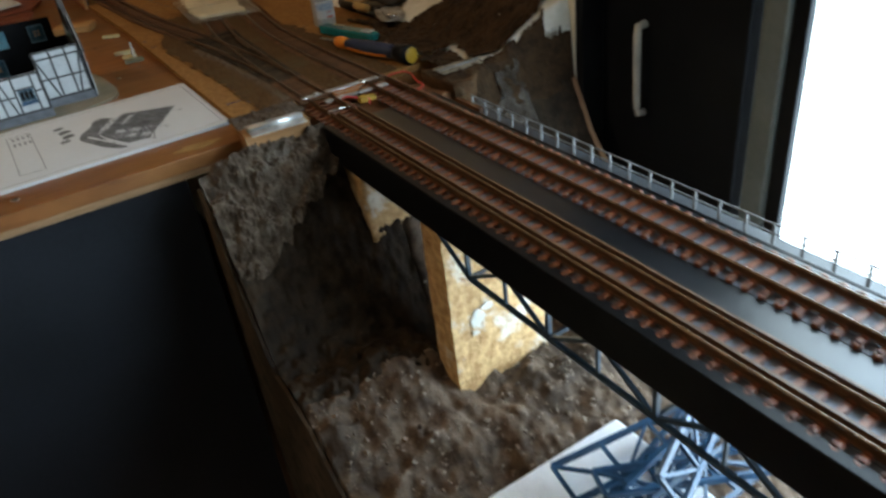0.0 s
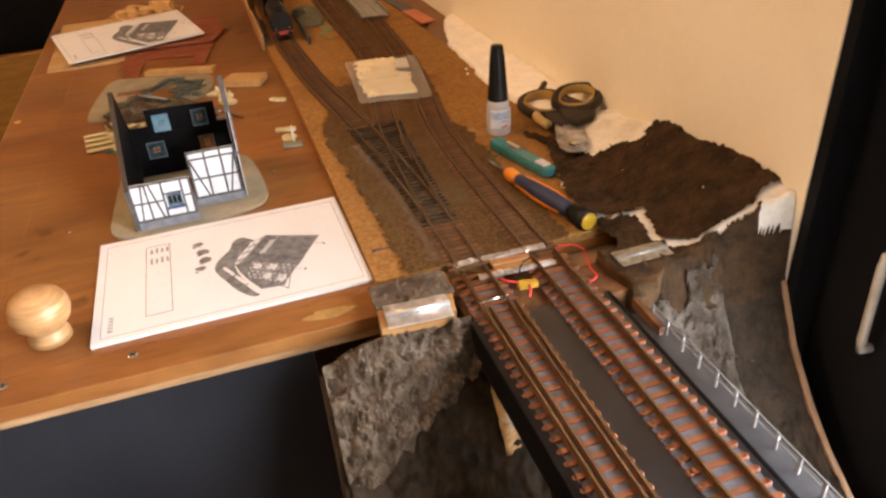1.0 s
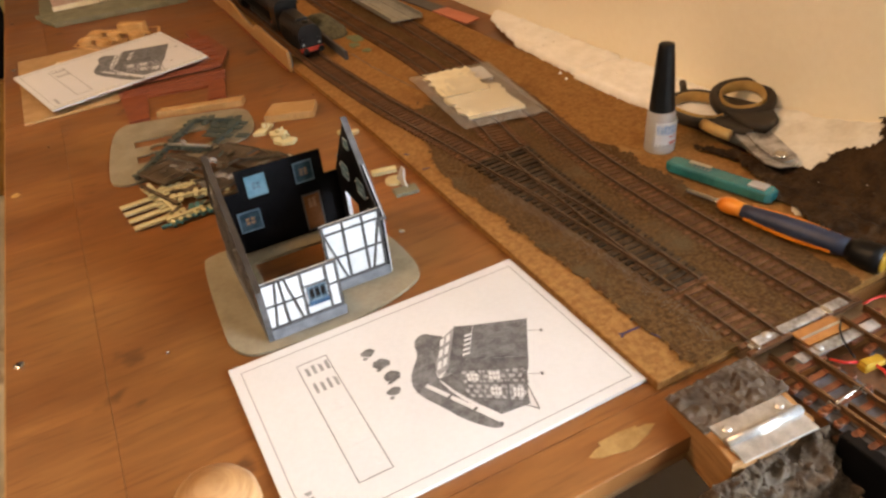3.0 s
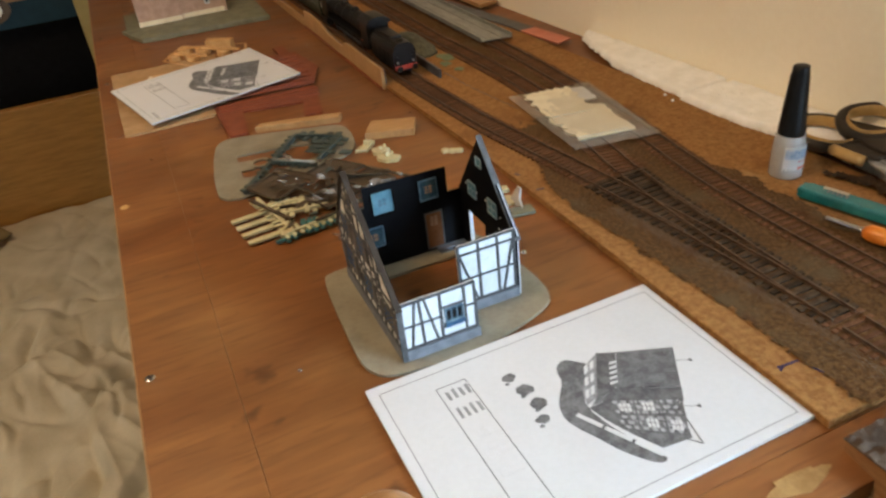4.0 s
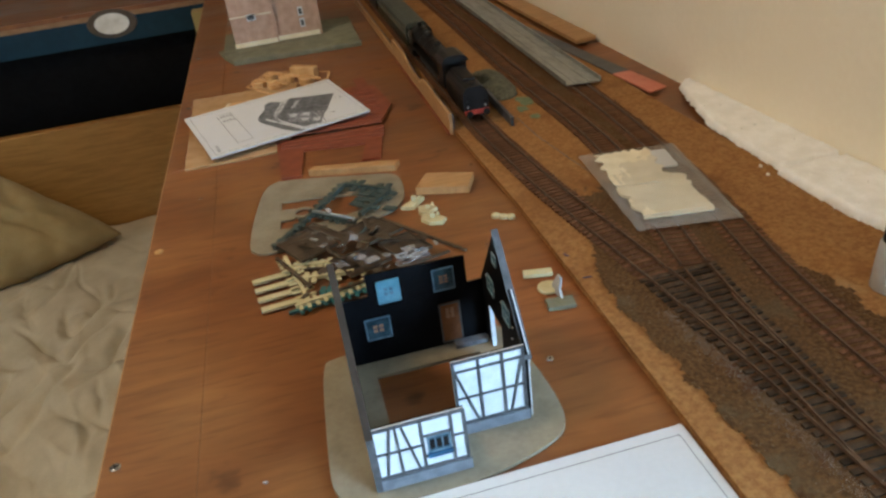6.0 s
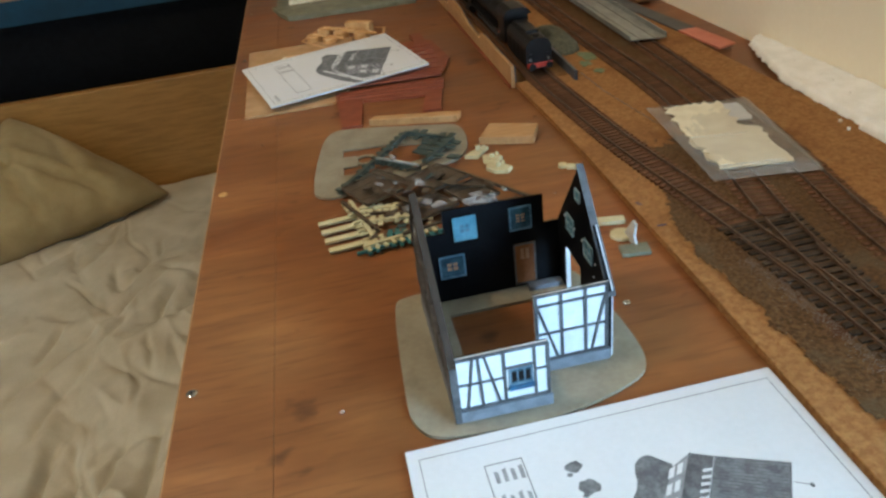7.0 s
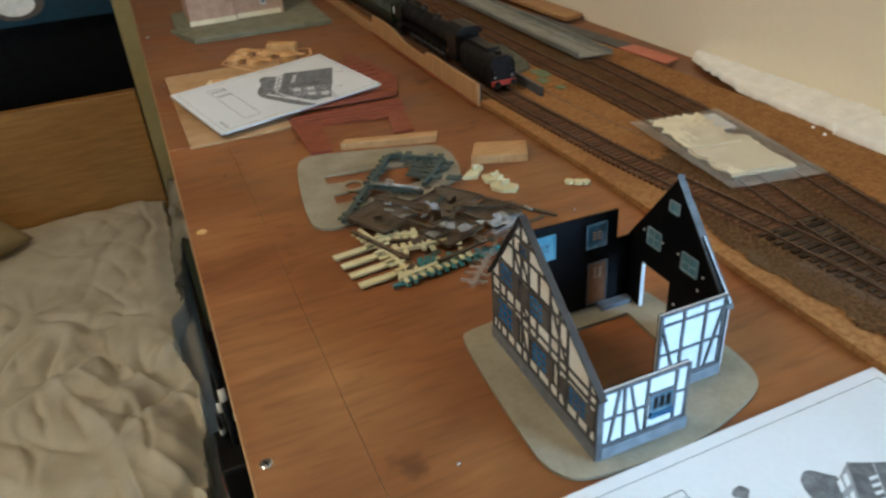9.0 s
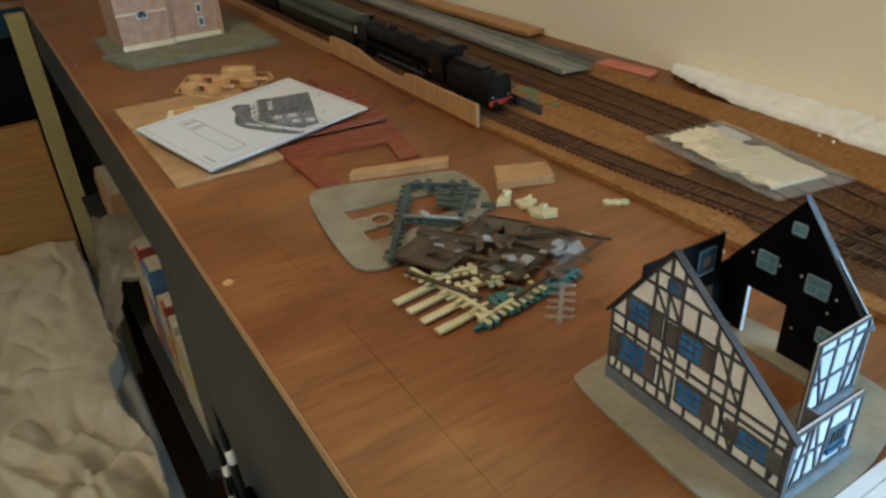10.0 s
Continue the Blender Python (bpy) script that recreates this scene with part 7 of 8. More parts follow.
for x0, z0, y in ((0.116, 0.052, 1.2896), (0.123, 0.052, 1.2896), (0.206, 0.026, 1.2956), (0.206, 0.046, 1.2956), (0.116, 0.098, 1.2896), (0.206, 0.094, 1.2956)):
    h = 0.015 if z0 < 0.05 else 0.011
    w = part("window", boxed(x0 - 0.0045, x0 + 0.0045, y - 0.0016, y, z0, z0 + h), M["white_wall"], stn, "white framed window")
    part("pane", boxed(x0 - 0.0026, x0 + 0.0026, y - 0.0022, y - 0.0017, z0 + 0.0025, z0 + h - 0.0025), M["slate"], w)


# loose bits strewn over the pile
rnd = random.Random(11)
for k in range(46):
    u, v = rnd.gauss(0, 1), rnd.gauss(0, 1)
    x, y = 0.188 + 0.030 * u + 0.006 * v, 0.476 - 0.012 * u + 0.034 * v
    if not (0.105 < x < 0.262 and 0.405 < y < 0.585):
        continue
    kind = rnd.choice(("clear_part", "brown_part", "brown_part", "brown_part", "brown_part", "green_sprue", "brown_part", "clear_part", "zinc"))
    words = {"clear_part": "small clear plastic window piece", "brown_part": "small brown moulded plastic piece", "green_sprue": "small grey-green moulded plastic piece", "zinc": "small bright grey fitting", "paper": "small white plastic offcut"}[kind]
    bit = thing("kit_piece", words + " on the pile", "kit part", pose(x, y, 0.0128 + rnd.uniform(0, 0.0022), rnd.uniform(-14, 14), rnd.uniform(-14, 14), rnd.uniform(0, 180)), "loose kit pieces")
    a, b = rnd.uniform(0.002, 0.0062), rnd.uniform(0.0012, 0.0034)
    part("piece", boxed(-a, a, -b, b, 0, 0.0009, 0.0002), M[kind], bit)
    part("nub", boxed(-a * 0.3, a * 0.1, -b * 1.5, -b, 0, 0.0008), M[kind], bit)

# ---- rolling stock ----
RT = 0.0112          # rail top
TX = 0.3668


def wheel_mesh(r):
    bm = lathe([(r * 0.35, -0.0016), (r * 0.80, -0.0010), (r, -0.0012), (r, 0.0012), (r * 0.92, 0.0014), (r * 0.80, 0.0008), (r * 0.35, 0.0014)], 20)
    me = bpy.data.meshes.new("wheel")
    bm.to_mesh(me)
    bm.free()
    me.materials.append(M["loco"])
    return me


small_w, big_w = wheel_mesh(0.0055), wheel_mesh(0.0095)


def wheels(ob, ys, me, r):
    for y in ys:
        for s in (-1, 1):
            w = new("wheel", me)
            w.parent = ob
            w.matrix_basis = pose(TX + s * 0.0085, y, RT + r, 0, 90, 0)


loco = thing("steam_locomotive", "black model steam locomotive with tender and red buffer beam", "locomotive", pose(0, 0, 0))
hood = prism([(-0.0150, 0.011), (0.0150, 0.011), (0.0150, 0.0285), (0.0138, 0.0335), (0.0105, 0.0380), (0.0070, 0.0398), (-0.0070, 0.0398), (-0.0105, 0.0380), (-0.0138, 0.0335), (-0.0150, 0.0285)], 0.7180, 0.8020, None, Matrix(((1, 0, 0, TX), (0, 0, 1, 0), (0, 1, 0, RT), (0, 0, 0, 1))))
bmesh.ops.recalc_face_normals(hood, faces=hood.faces)
tn = part("tender", hood, M["loco"], loco)
part("coal_bunker", prism([(TX - 0.0075, 0.742), (TX + 0.0075, 0.742), (TX + 0.0085, 0.797), (TX - 0.0085, 0.797)], RT + 0.0399, RT + 0.0432, bevel=0.0015), M["loco"], tn)
part("tank_lid", lathe([(0.0040, 0.0399), (0.0040, 0.0420), (0.0030, 0.0430)], 16, m=pose(TX, 0.7290, RT)), M["loco"], tn)
part("frame", boxed(TX - 0.0125, TX + 0.0125, 0.7180, 0.8020, RT + 0.0055, RT + 0.0108), M["loco"], tn)
part("buffer_beam", boxed(TX - 0.0150, TX + 0.0150, 0.7150, 0.7178, RT + 0.0075, RT + 0.0125, 0.0004), M["red"], tn, "red buffer beam")
for s in (-1, 1):
    part("buffer", lathe([(0.0022, 0), (0.0022, 0.003), (0.0040, 0.0032), (0.0038, 0.0044)], 12, m=pose(TX + s * 0.0100, 0.7149, RT + 0.0100, 90, 0, 0)), M["loco"], tn)
    part("lamp", lathe([(0.0014, 0), (0.0014, 0.0018)], 10, m=pose(TX + s * 0.0105, 0.7179, RT + 0.0165, 90, 0, 0)), M["zinc"], tn, "small grey lamp")
for s in (-1, 1):
    part("hand_rail", tube([(TX + s * 0.0128, 0.7170, RT + 0.013), (TX + s * 0.0128, 0.7166, RT + 0.020), (TX + s * 0.0128, 0.7170, RT + 0.0275)], 0.0005, 6), M["loco"], tn)
    for k in range(2):
        part("step", boxed(TX + s * 0.0105 - 0.0018, TX + s * 0.0105 + 0.0018, 0.7160, 0.7179, RT + 0.018 + 0.005 * k, RT + 0.0186 + 0.005 * k), M["loco"], tn)
    for y in (0.735, 0.752, 0.769, 0.786):
        part("rib", boxed(TX + s * 0.0151 - 0.0003, TX + s * 0.0151 + 0.0003, y - 0.0004, y + 0.0004, RT + 0.012, RT + 0.028), M["loco"], tn)
wheels(loco, (0.728, 0.742, 0.772, 0.788), small_w, 0.0055)
cabp = part("cab", boxed(TX - 0.0158, TX + 0.0158, 0.8120, 0.8420, RT + 0.012, RT + 0.046, 0.0010), M["loco"], loco)
rf = bmesh.new()
prism([(-0.0172, 0.046), (0.0172, 0.046), (0.0140, 0.0515), (0.0075, 0.0545), (-0.0075, 0.0545), (-0.0140, 0.0515)], 0.8035, 0.8455, rf, Matrix(((1, 0, 0, TX), (0, 0, 1, 0), (0, 1, 0, RT), (0, 0, 0, 1))))
bmesh.ops.recalc_face_normals(rf, faces=rf.faces)
part("roof", rf, M["loco"], cabp)
part("marker_light", lathe([(0.0012, 0), (0.0012, 0.001)], 8, m=pose(TX - 0.0158, 0.838, RT + 0.020, 0, -90, 0)), M["salmon"], cabp, "small red marker")
YM = Matrix.Translation((TX, 0, RT + 0.033)) @ Matrix.Rotation(radians(-90), 4, "X")
part("boiler", lathe([(0.0118, 0.8425), (0.0124, 0.846), (0.0124, 1.000), (0.0136, 1.001), (0.0136, 1.026), (0.0110, 1.030)], 24, m=YM), M["loco"], loco, "", True)
for y in (0.868, 0.900, 0.935, 0.968):
    part("boiler_band", lathe([(0.0127, y), (0.0127, y + 0.0018)], 24, m=YM), M["loco"], loco)
part("chimney", lathe([(0.0042, 0.010), (0.0034, 0.014), (0.0036, 0.0185), (0.0044, 0.0200)], 14, m=pose(TX, 1.016, RT + 0.033)), M["loco"], loco, "", True)
part("dome", lathe([(0.0062, 0.009), (0.0062, 0.015), (0.0045, 0.0180), (0.0015, 0.0190)], 16, m=pose(TX, 0.955, RT + 0.033)), M["loco"], loco, "", True)
part("dome", lathe([(0.0058, 0.009), (0.0058, 0.0140), (0.0040, 0.0165), (0.0015, 0.0172)], 16, m=pose(TX, 0.905, RT + 0.033)), M["loco"], loco, "", True)
part("running_board", boxed(TX - 0.0158, TX + 0.0158, 0.8425, 1.040, RT + 0.0185, RT + 0.0205), M["loco"], loco)
part("frame", boxed(TX - 0.0060, TX + 0.0060, 0.8125, 1.040, RT + 0.006, RT + 0.0183), M["loco"], loco)
for s in (-1, 1):
    part("cylinder", lathe([(0.0058, 1.006), (0.0062, 1.008), (0.0062, 1.028), (0.0058, 1.030)], 14, m=Matrix.Translation((TX + s * 0.0130, 0, RT + 0.0105)) @ Matrix.Rotation(radians(-90), 4, "X")), M["loco"], loco)
    part("coupling_rod", bar(bmesh.new(), (TX + s * 0.0115, 0.862, RT + 0.0085), (TX + s * 0.0115, 0.985, RT + 0.0085), 0.0012, 0.0022), M["slate"], loco)
    part("smoke_deflector", boxed(TX + s * 0.0150 - 0.0005, TX + s * 0.0150 + 0.0005, 1.004, 1.034, RT + 0.0206, RT + 0.042), M["loco"], loco)
wheels(loco, (0.866, 0.887, 0.908, 0.929, 0.950), big_w, 0.0095)
wheels(loco, (0.985, 1.034), small_w, 0.0055)


def coach(label, y0, y1, body, roof, windows):
    ob = thing("railway_coach", label, "railway coach", pose(0, 0, 0), "railway coaches")
    b = part("body", boxed(TX - 0.0165, TX + 0.0165, y0, y1, RT + 0.0125, RT + 0.0385, 0.0006), body, ob)
    bm = prism([(-0.0172, 0.0386), (0.0172, 0.0386), (0.0160, 0.0430), (0.0110, 0.0462), (0.0, 0.0475), (-0.0110, 0.0462), (-0.0160, 0.0430)], y0 - 0.0005, y1 + 0.0005, m=Matrix(((1, 0, 0, TX), (0, 0, 1, 0), (0, 1, 0, RT), (0, 0, 0, 1))))
    bmesh.ops.recalc_face_normals(bm, faces=bm.faces)
    part("roof", bm, roof, ob, "grey-green arched roof")
    part("underframe", boxed(TX - 0.0130, TX + 0.0130, y0 + 0.004, y1 - 0.004, RT + 0.0065, RT + 0.0123), M["loco"], ob)
    n = int((y1 - y0) / 0.0115)
    for i in range(n if windows else 0):
        y = y0 + (i + 0.5) * (y1 - y0) / n
        part("window", boxed(TX - 0.0171, TX - 0.0166, y - 0.0030, y + 0.0030, RT + 0.0255, RT + 0.0345), M["coach_window"], b)
    part("end_door", boxed(TX - 0.0050, TX + 0.0050, y0 - 0.0012, y0 - 0.0001, RT + 0.014, RT + 0.036), M["loco"], b)
    part("end_window", boxed(TX - 0.0140, TX - 0.0070, y0 - 0.0010, y0 - 0.0001, RT + 0.0245, RT + 0.0345), M["fence"], b, "pale end window")
    wheels(ob, (y0 + 0.018, y0 + 0.040, y1 - 0.040, y1 - 0.018), small_w, 0.0055)
    return ob


M["coach_window"] = mat("dim_coach_glass", (0.13, 0.15, 0.12), (0.20, 0.22, 0.18), 60, 0.2, 0.0)
coach("dark green model passenger coach with small windows", 1.046, 1.330, M["green_coach"], M["coach_roof"], True)
coach("black model goods van", 1.348, 1.560, M["loco"], M["loco"], False)

# fascia strip and little walls along the track
fs = thing("fascia_strip", "pale plywood fascia strip with a cut-down top edge", "wood strip", pose(0, 0, 0))
prof = [(0.712, 0.0004), (0.712, 0.0265), (0.790, 0.0255), (0.845, 0.0265), (0.868, 0.0245), (0.873, 0.0170), (0.905, 0.0165), (0.950, 0.0185), (0.995, 0.0270), (1.040, 0.0290), (1.086, 0.0280), (1.090, 0.0130), (1.70, 0.0130), (1.70, 0.0004)]
part("strip", prism(prof, 0.3312, 0.3348, m=flat), M["pale_wood"], fs)
part("painted_foot", boxed(0.3288, 0.3310, 0.714, 1.09, 0.0004, 0.0030), M["red_brown"], fs, "red-brown painted foot")
part("lining", prism([(y, max(z - 0.001, 0.0068)) for y, z in prof], 0.3352, 0.3366, m=flat), M["slate"], fs, "dark grey card lining")
gw = tagged(part("retaining_wall", prism([(0.398, 0.688), (0.4015, 0.688), (0.4035, 0.800), (0.400, 0.800)], 0.0064, 0.0175, bevel=0.0005), M["slate"]), "small slate-grey retaining wall by the track", "model wall")
md = sheet(0.396, 0.448, 0.770, 0.905, 40, 90, lambda x, y: 0.0066 + 0.017 * max(0, 1 - ((x - 0.422) / 0.025) ** 2) * max(0, 1 - ((y - 0.84) / 0.066) ** 2) + 0.0025 * rough((x, y, 0), 0.02))
M["olive"] = mat("olive_scatter", (0.055, 0.055, 0.035), (0.115, 0.11, 0.07), 200, 0.95, 0.8, 500)
bmesh.ops.delete(md, geom=[v for v in md.verts if ((v.co.x - 0.422) / 0.025) ** 2 + ((v.co.y - 0.84) / 0.066) ** 2 > 1 + 0.2 * rough((v.co.x, v.co.y, 5), 0.02)], context="VERTS")
tagged(part("grass_mound", skirted(md, 0.0064), M["olive"], None, "", True), "grey-green scatter mound beside the locomotive", "mound")
M["green_paint"] = mat("green_paint_smear", (0.10, 0.13, 0.06), (0.16, 0.19, 0.10), 120, 0.8, 0.2)
for x, y, rx, ry in ((0.440, 0.760, 0.010, 0.016), (0.427, 0.735, 0.007, 0.009), (0.433, 0.705, 0.006, 0.007)):
    tagged(part("paint_smear", prism(blob(x, y, rx, ry, 16, 0.35), 0.0061, 0.0066), M["green_paint"]), "dry green paint smear on the cork", "paint smear", "paint smears")

# strips beside the far track
zs = thing("metal_channel", "grey galvanised metal channel lying along the track", "metal channel", pose(0, 0, 0))
LZ = 0.0115
a0, a1, b0, b1 = Vector((0.498, 0.770)), Vector((0.542, 0.762)), Vector((0.506, 1.36)), Vector((0.550, 1.35))
part("web", prism([tuple(a0), tuple(a1), tuple(b1), tuple(b0)], LZ, LZ + 0.0012), M["zinc"], zs)
part("lip", bar(bmesh.new(), (*a0, LZ + 0.0035), (*b0, LZ + 0.0035), 0.0012, 0.0060), M["zinc"], zs)
part("lip", bar(bmesh.new(), (*a1, LZ + 0.0035), (*b1, LZ + 0.0035), 0.0012, 0.0060), M["zinc"], zs)
part("crease", bar(bmesh.new(), (*a0.lerp(a1, 0.3), LZ + 0.0016), (*b0.lerp(b1, 0.3), LZ + 0.0016), 0.003, 0.001), M["zinc"], zs)
part("crease", bar(bmesh.new(), (*a0.lerp(a1, 0.7), LZ + 0.0016), (*b0.lerp(b1, 0.7), LZ + 0.0016), 0.003, 0.001), M["zinc"], zs)
sb = thing("saw_blade", "dark steel strip with a salmon red end", "steel strip", pose(0, 0, 0))
part("strip", prism([(0.545, 1.10), (0.560, 1.10), (0.596, 0.792), (0.572, 0.792)], 0.0062, 0.0078), M["slate"], sb)
part("red_end", prism([(0.572, 0.7915), (0.596, 0.7915), (0.605, 0.712), (0.580, 0.703)], 0.0062, 0.0080), M["salmon"], sb, "salmon red painted end")
tagged(part("wood_batten", prism([(0.588, 0.952), (0.622, 0.958), (0.600, 1.75), (0.566, 1.75)], 0.0064, 0.0125, bevel=0.001), M["pale_wood"]), "pale pine batten lying along the wall", "wood strip")

# ---- far board front and bed ----
ov = thing("oval_plaque", "oval white plaque with a dark wooden rim", "plaque", pose(-0.250, 2.0038, -0.036, 90, 0, 0))
part("rim", prism([(0.062 * math.cos(a * 0.2094), 0.036 * math.sin(a * 0.2094)) for a in range(30)], 0, 0.006, bevel=0.002), M["brown_part"], ov)
part("face", prism([(0.043 * math.cos(a * 0.2094), 0.026 * math.sin(a * 0.2094)) for a in range(30)], 0.0061, 0.0085, bevel=0.001), M["white_plaster"], ov)

bed = thing("bed", "bed with crumpled beige sheets beside the railway board", "bed", pose(0, 0, 0))


def creases(x, y):
    """Soft swells of a pulled sheet with sparse narrow creases pressed into it."""
    w = Vector((x + 0.022 * rough((x, y, 1), 0.25), y + 0.022 * rough((x, y, 2), 0.25), 0))
    f = 0.0
    for k, (ang, size, amp, thin) in enumerate(((12, 0.150, 0.012, 1.6), (-24, 0.170, 0.013, 1.6), (34, 0.150, 0.010, 1.8), (-48, 0.180, 0.009, 1.8), (4, 0.100, -0.016, 5.4), (22, 0.090, -0.014, 5.8), (-14, 0.110, -0.018, 5.4), (-30, 0.100, -0.014, 5.8), (40, 0.11, -0.012, 5.8))):
        c, s = math.cos(radians(ang)), math.sin(radians(ang))
        u, v = c * w.x + s * w.y, -s * w.x + c * w.y
        r = noise.noise(Vector((u / size, v / (size * 2.8), 3.7 * k)))
        here = smooth(-0.10, 0.30, noise.noise(Vector((u / (size * 1.5), v / (size * 1.7), 9.1 + k))))
        f += 1.5 * amp * here * (1 - min(1, abs(r) * thin)) ** (2.5 if thin < 3 else 1.6)
    return f


def duvet(x, y):
    edge = smooth(-0.060, -0.110, x)
    calm = smooth(1.52, 1.30, y)
    long = 1 - min(1, 2.2 * abs(noise.noise(Vector((x / 0.075 + 0.5 * y / 0.075, y / 0.40, 2.3)))))
    z = -0.560 + 0.014 * rough((x, y, 0), 0.22, 2) + 0.012 * edge
    z += creases(x, y) * (0.35 + 0.65 * calm) * (0.75 + 0.6 * noise.noise(Vector((x, y, 5)) / 0.35)) * (0.4 + 0.6 * edge)
    return z + 0.026 * smooth(-0.50, -0.20, x) * smooth(1.35, 0.95, y) * long ** 2


part("mattress", boxed(-1.05, -0.043, 0.10, 1.930, -0.74, -0.612, 0.02), M["sheet"], bed, "pale fitted sheet on the mattress", True)
db = sheet(-1.05, -0.036, 0.12, 1.920, 300, 500, duvet)
cutv = []
for v in db.verts:
    lim = between([(0.1, -0.100), (0.7, -0.080), (0.95, -0.066), (1.10, -0.058), (1.22, -0.088), (1.32, -0.080), (1.40, -0.058), (1.55, -0.054), (2.0, -0.056)], v.co.y) + 0.008 * rough((0, v.co.y, 0), 0.08)
    if v.co.x > lim:
        cutv.append(v)
bmesh.ops.delete(db, geom=cutv, context="VERTS")
part("duvet", skirted(db, -0.625), M["bed"], bed, "crumpled beige duvet", True)
part("headboard", boxed(-1.12, -0.047, 1.934, 1.962, FLOOR, -0.262, 0.004), M["headboard"], bed, "plain oak veneer headboard")
part("side_rail", boxed(-1.10, -0.048, 0.08, 1.933, -0.86, -0.745, 0.004), M["headboard"], bed)
for x in (-1.08, -0.13):
    part("leg", boxed(x, x + 0.05, 0.10, 0.15, FLOOR, -0.861, 0.003), M["headboard"], bed)


def pillow_bm(w, d, h):
    bm = bmesh.new()
    rows = []
    for s in (1, -1):
        grid = []
        for j in range(41):
            v = -1 + j / 20
            grid.append([])
            for i in range(61):
                u = -1 + i / 30
                puff = ((1 - abs(u) ** 2.6) * (1 - abs(v) ** 2.6)) ** 0.6
                fold = 0.006 * rough((u * 2, v * 2, s), 0.5) + 0.004 * math.sin(5 * u + 3 * v) * puff
                for at, lean, deep in ((-0.42, 0.30, 0.034), (0.02, 0.52, 0.028), (0.40, 0.65, 0.020), (-0.75, 0.12, 0.022), (0.62, -0.35, 0.018)):
                    off = (u - at - lean * (v + 1) * 0.5 - 0.05 * rough((v * 2, at, s), 0.6)) / 0.055
                    fold -= deep * math.exp(-off * off) * smooth(0.95, 0.1, v) - 0.5 * deep * math.exp(-(off - 2.2) ** 2 / 2) * smooth(0.95, 0.1, v)
                pinch = 1 - 0.12 * (abs(u) * abs(v)) ** 2 - 0.10 * (1 - abs(u)) * abs(v) ** 3 - 0.0 * u
                grid[-1].append(bm.verts.new((w / 2 * u * (1 - 0.07 * (1 - abs(v)) * abs(u) ** 3 - 0.10 * (abs(u) * abs(v)) ** 2), d / 2 * v * pinch, s * (h / 2 * puff + fold * puff))))
        for a, b in zip(grid, grid[1:]):
            for i in range(60):
                f = (a[i], a[i + 1], b[i + 1], b[i])
                bm.faces.new(f if s > 0 else f[::-1])
    bmesh.ops.remove_doubles(bm, verts=bm.verts, dist=0.0004)
    return bm


# a soft pillow slumped sideways against the headboard
PU, PV = Vector((0.455, 0.215, 0.02)).normalized(), Vector((-0.31, 0.12, 0.20)).normalized()
PN = PU.cross(PV).normalized()
PC = Vector((-0.345, 1.765, -0.505)) + PV * 0.205 - PU * 0.30 - PN * 0.02
pl = thing("pillow", "plump ochre pillow leaning on the headboard", "pillow", pose(0, 0, 0), "pillows")
pb = pillow_bm(0.66, 0.46, 0.20)
for v in pb.verts:
    u, w = v.co.x / 0.33, v.co.y / 0.23
    if w > 0:
        v.co.y += 0.05 * w * math.exp(-((u - 0.93) / 0.22) ** 2) - 0.07 * w * math.exp(-((u - 0.35) / 0.30) ** 2)
    v.co = PC + PU * v.co.x + PV * v.co.y + PN * v.co.z
part("case", pb, M["pillow"], pl, "", True)
pl2 = thing("pillow", "pale pillow behind another one", "pillow", pose(-1.02, 1.78, -0.44, 45, 0, -20), "pillows")
part("case", pillow_bm(0.50, 0.36, 0.14), M["sheet"], pl2, "", True)

# ---- things on the open shelf under the board ----
def book(y, w, h, d, material, lean, label):
    ob = thing("book", label, "book", pose(0.004, y, -0.4497, lean, 0, random.uniform(-4, 4)), "books on the shelf")
    part("cover", boxed(0, d, 0, w, 0, h, 0.001), M[material], ob)
    part("page_block", boxed(0.004, d + 0.001, 0.002, w - 0.002, 0.003, h + 0.0005), M["book_c"], ob, "cream page edges")
    tones = {"book_a": ("book_c", "book_d"), "book_b": ("book_c", "book_a"), "book_c": ("book_d", "book_c"), "book_d": ("book_c", "book_a")}[material]
    part("spine_bar", boxed(-0.0012, -0.0001, 0.002, w - 0.002, h * 0.66, h * 0.86), M[tones[0]], ob, "plain printed bar")
    part("spine_bar", boxed(-0.0012, -0.0001, 0.002, w - 0.002, h * 0.30, h * 0.46), M[tones[1]], ob, "plain printed bar")
    part("cover_panel", boxed(0.006, d * 0.9, 0.002, w - 0.002, h + 0.0007, h + 0.0012), M["book_c"], ob, "pale worn top edge")


y = 0.872
for w, h, material, lean, label in ((0.020, 0.120, "book_c", -4, "small cream paper booklet on the shelf"), (0.075, 0.150, "book_c", -6, "upright cream paper packet on the shelf"), (0.026, 0.172, "book_c", -10, "cream paperback book leaning over"), (0.020, 0.180, "book_a", -10, "thin red paperback book leaning over"), (0.030, 0.165, "book_d", -12, "ochre book leaning against others"), (0.040, 0.195, "book_b", -8, "blue paperback book with a pale band"), (0.018, 0.200, "book_a", -5, "thin red and cream paperback book"), (0.030, 0.17, "book_c", -14, "slanting cream paper packet on the shelf"), (0.022, 0.15, "book_d", -16, "small ochre book lying aslant")):
    book(y, w, h, 0.17, material, -lean, label)
    y += w + random.uniform(0.010, 0.022)
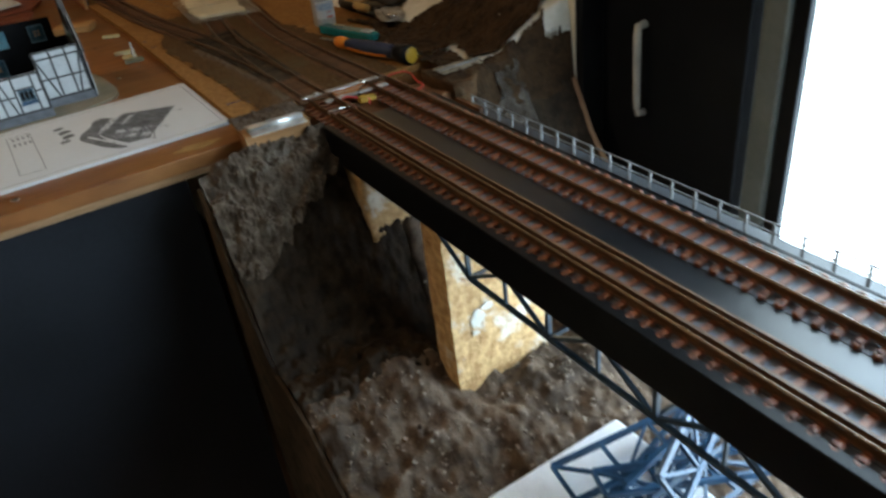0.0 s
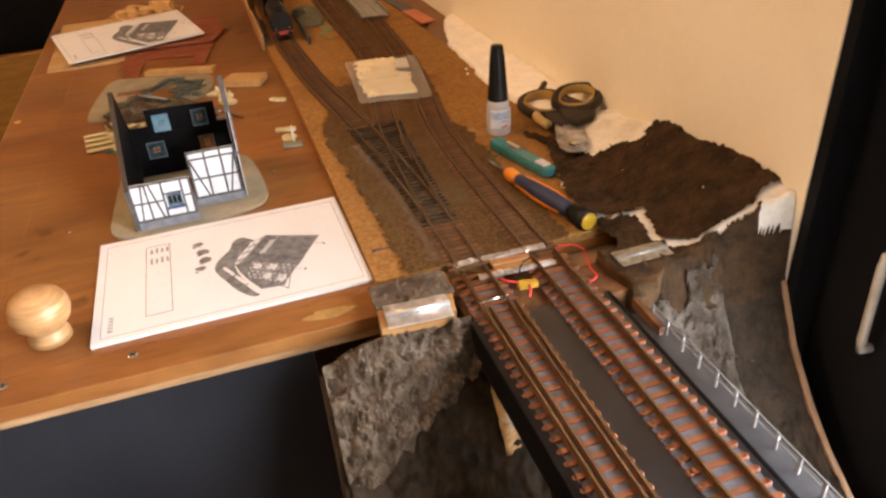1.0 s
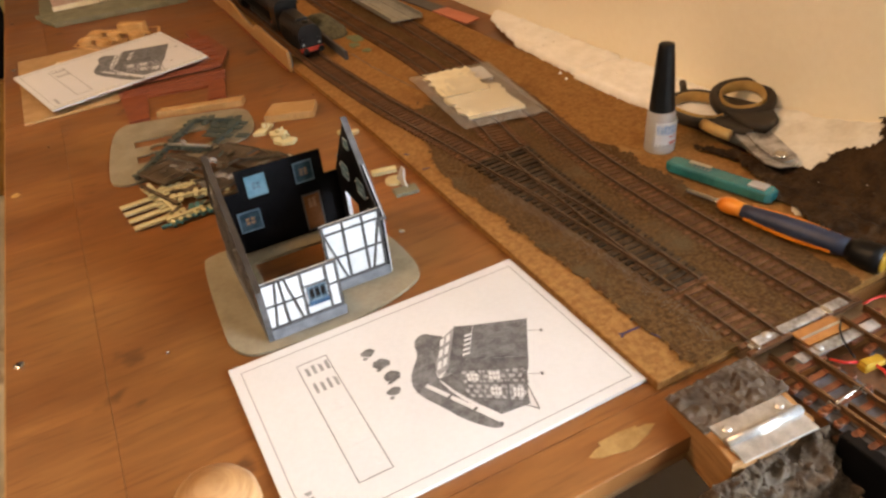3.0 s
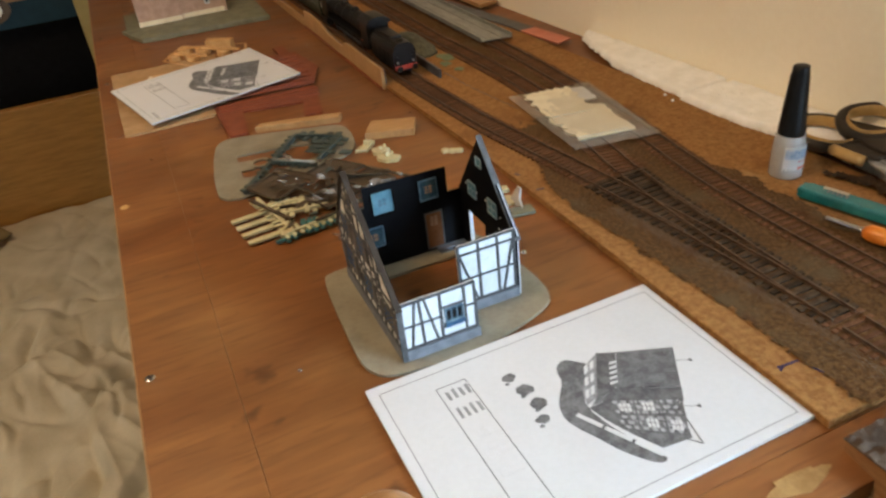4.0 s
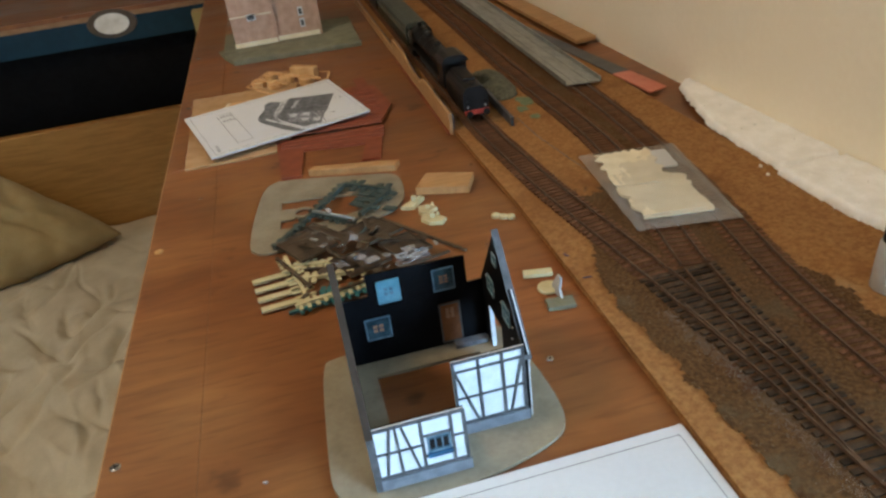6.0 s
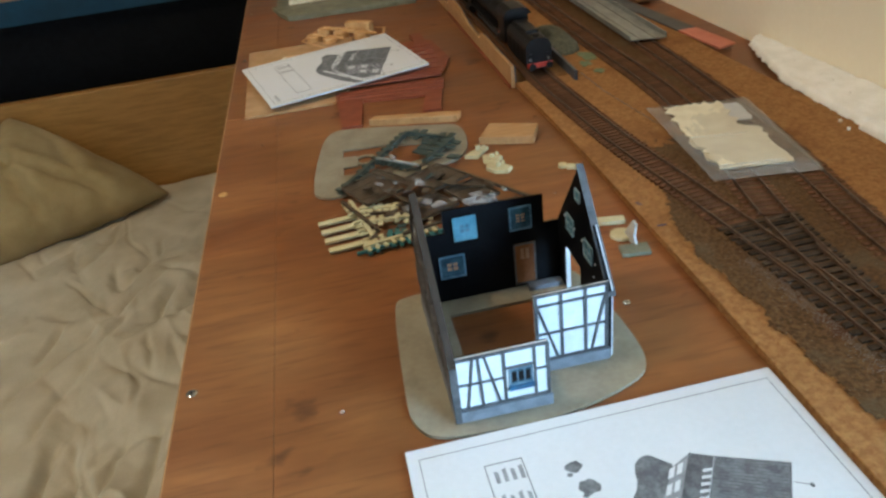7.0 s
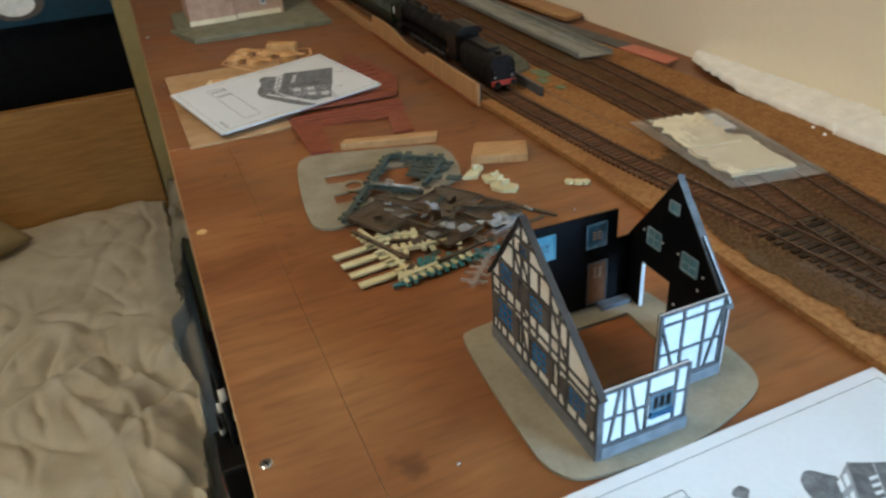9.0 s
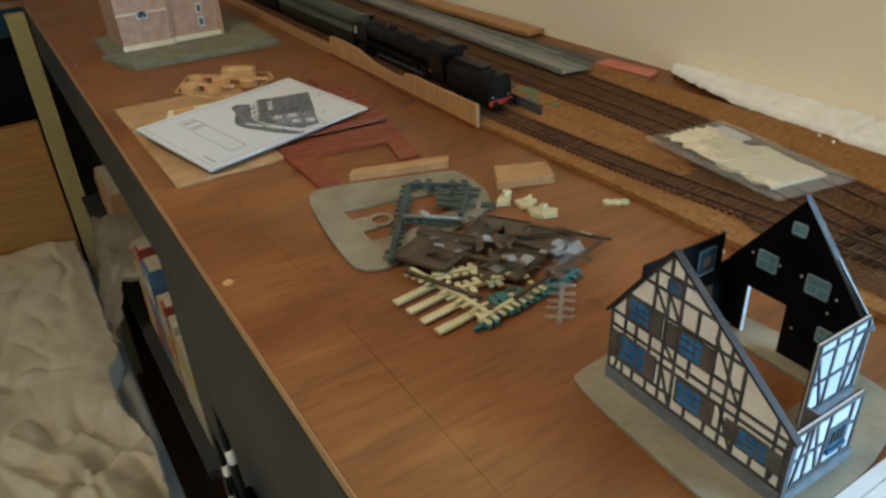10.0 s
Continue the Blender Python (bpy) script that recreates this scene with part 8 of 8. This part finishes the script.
for k, (x0, y0, w, d, h) in enumerate(((0.01, 1.32, 0.20, 0.14, 0.10), (0.02, 1.56, 0.18, 0.16, 0.13), (0.03, 1.72, 0.15, 0.10, 0.08))):
    bx = thing("cardboard_box", "small worn cardboard box on the shelf", "box", pose(x0, y0, -0.4497, 0, 0, 4 * k - 4), "boxes on the shelf")
    part("carton", boxed(0, w, 0, d, 0, h, 0.002), M["cardboard"], bx)
    part("flap", boxed(0.004, w * 0.5, 0.003, d - 0.003, h + 0.0005, h + 0.003), M["book_c"], bx)
# a pale cloth that hangs over the shelf edge
cl_bm = bmesh.new()
rows = []
for j in range(31):
    v = j / 30
    rows.append([])
    for i in range(31):
        u = i / 30
        y = 1.22 + 0.30 * u + 0.02 * rough((u, v, 0), 0.3)
        if v < 0.4:
            x, z = 0.12 - 0.14 * v / 0.4, -0.335 + 0.03 * rough((u * 2, v, 1), 0.3)
        else:
            x, z = -0.022 - 0.03 * math.sin((v - 0.4) * 2.4), -0.335 - 0.20 * (v - 0.4) / 0.6 * (0.6 + 0.5 * u)
        x += 0.014 * rough((u * 3, v * 2, 4), 0.3)
        rows[-1].append(cl_bm.verts.new((x, y, z)))
for a, b in zip(rows, rows[1:]):
    for i in range(30):
        cl_bm.faces.new((a[i], a[i + 1], b[i + 1], b[i]))
bmesh.ops.solidify(cl_bm, geom=cl_bm.faces[:], thickness=0.002)
tagged(part("cloth", cl_bm, M["book_c"], None, "", True), "crumpled pale cloth hanging off the shelf", "cloth")

# brush holder fixed to the side panel
bh = thing("brush_holder", "small holder with black-handled brushes on the side panel", "brush holder", pose(0, 0, 0))
part("cup", boxed(-0.034, -0.0006, 0.575, 0.640, -0.360, -0.272, 0.003), M["black"], bh, "black holder")
part("band", boxed(-0.0348, -0.0342, 0.578, 0.637, -0.305, -0.285), M["red"], bh, "red band")
part("band", boxed(-0.0348, -0.0342, 0.578, 0.637, -0.345, -0.310), M["paper"], bh, "white band")
for k, (y0, x0, tip_y, tip_z, r) in enumerate(((0.590, -0.012, 0.655, -0.172, 0.0040), (0.605, -0.018, 0.660, -0.205, 0.0034), (0.618, -0.010, 0.640, -0.222, 0.0036), (0.628, -0.022, 0.620, -0.230, 0.0030))):
    low, tip = Vector((x0, y0, -0.32)), Vector((x0 - 0.002, tip_y, tip_z))
    way = (tip - low).to_track_quat("Z", "Y").to_matrix().to_4x4()
    way.translation = low
    reach = (tip - low).length
    br = part("brush", lathe([(r, 0), (r, reach * 0.58), (r * 0.8, reach * 0.62)], 10, m=way), M["black"], bh, "black brush handle", True)
    part("ferrule", lathe([(r * 0.9, reach * 0.62), (r * 1.1, reach * 0.63), (r * 1.05, reach * 0.70), (r * 0.9, reach * 0.71)], 10, m=way), M["white_plaster"], br, "pale ferrule", True)
    part("bristles", lathe([(r * 0.9, reach * 0.71), (r * 0.95, reach * 0.76), (r * 0.5, reach * 0.90), (r * 0.06, reach)], 10, m=way), M["black"], br, "black pointed bristles", True)
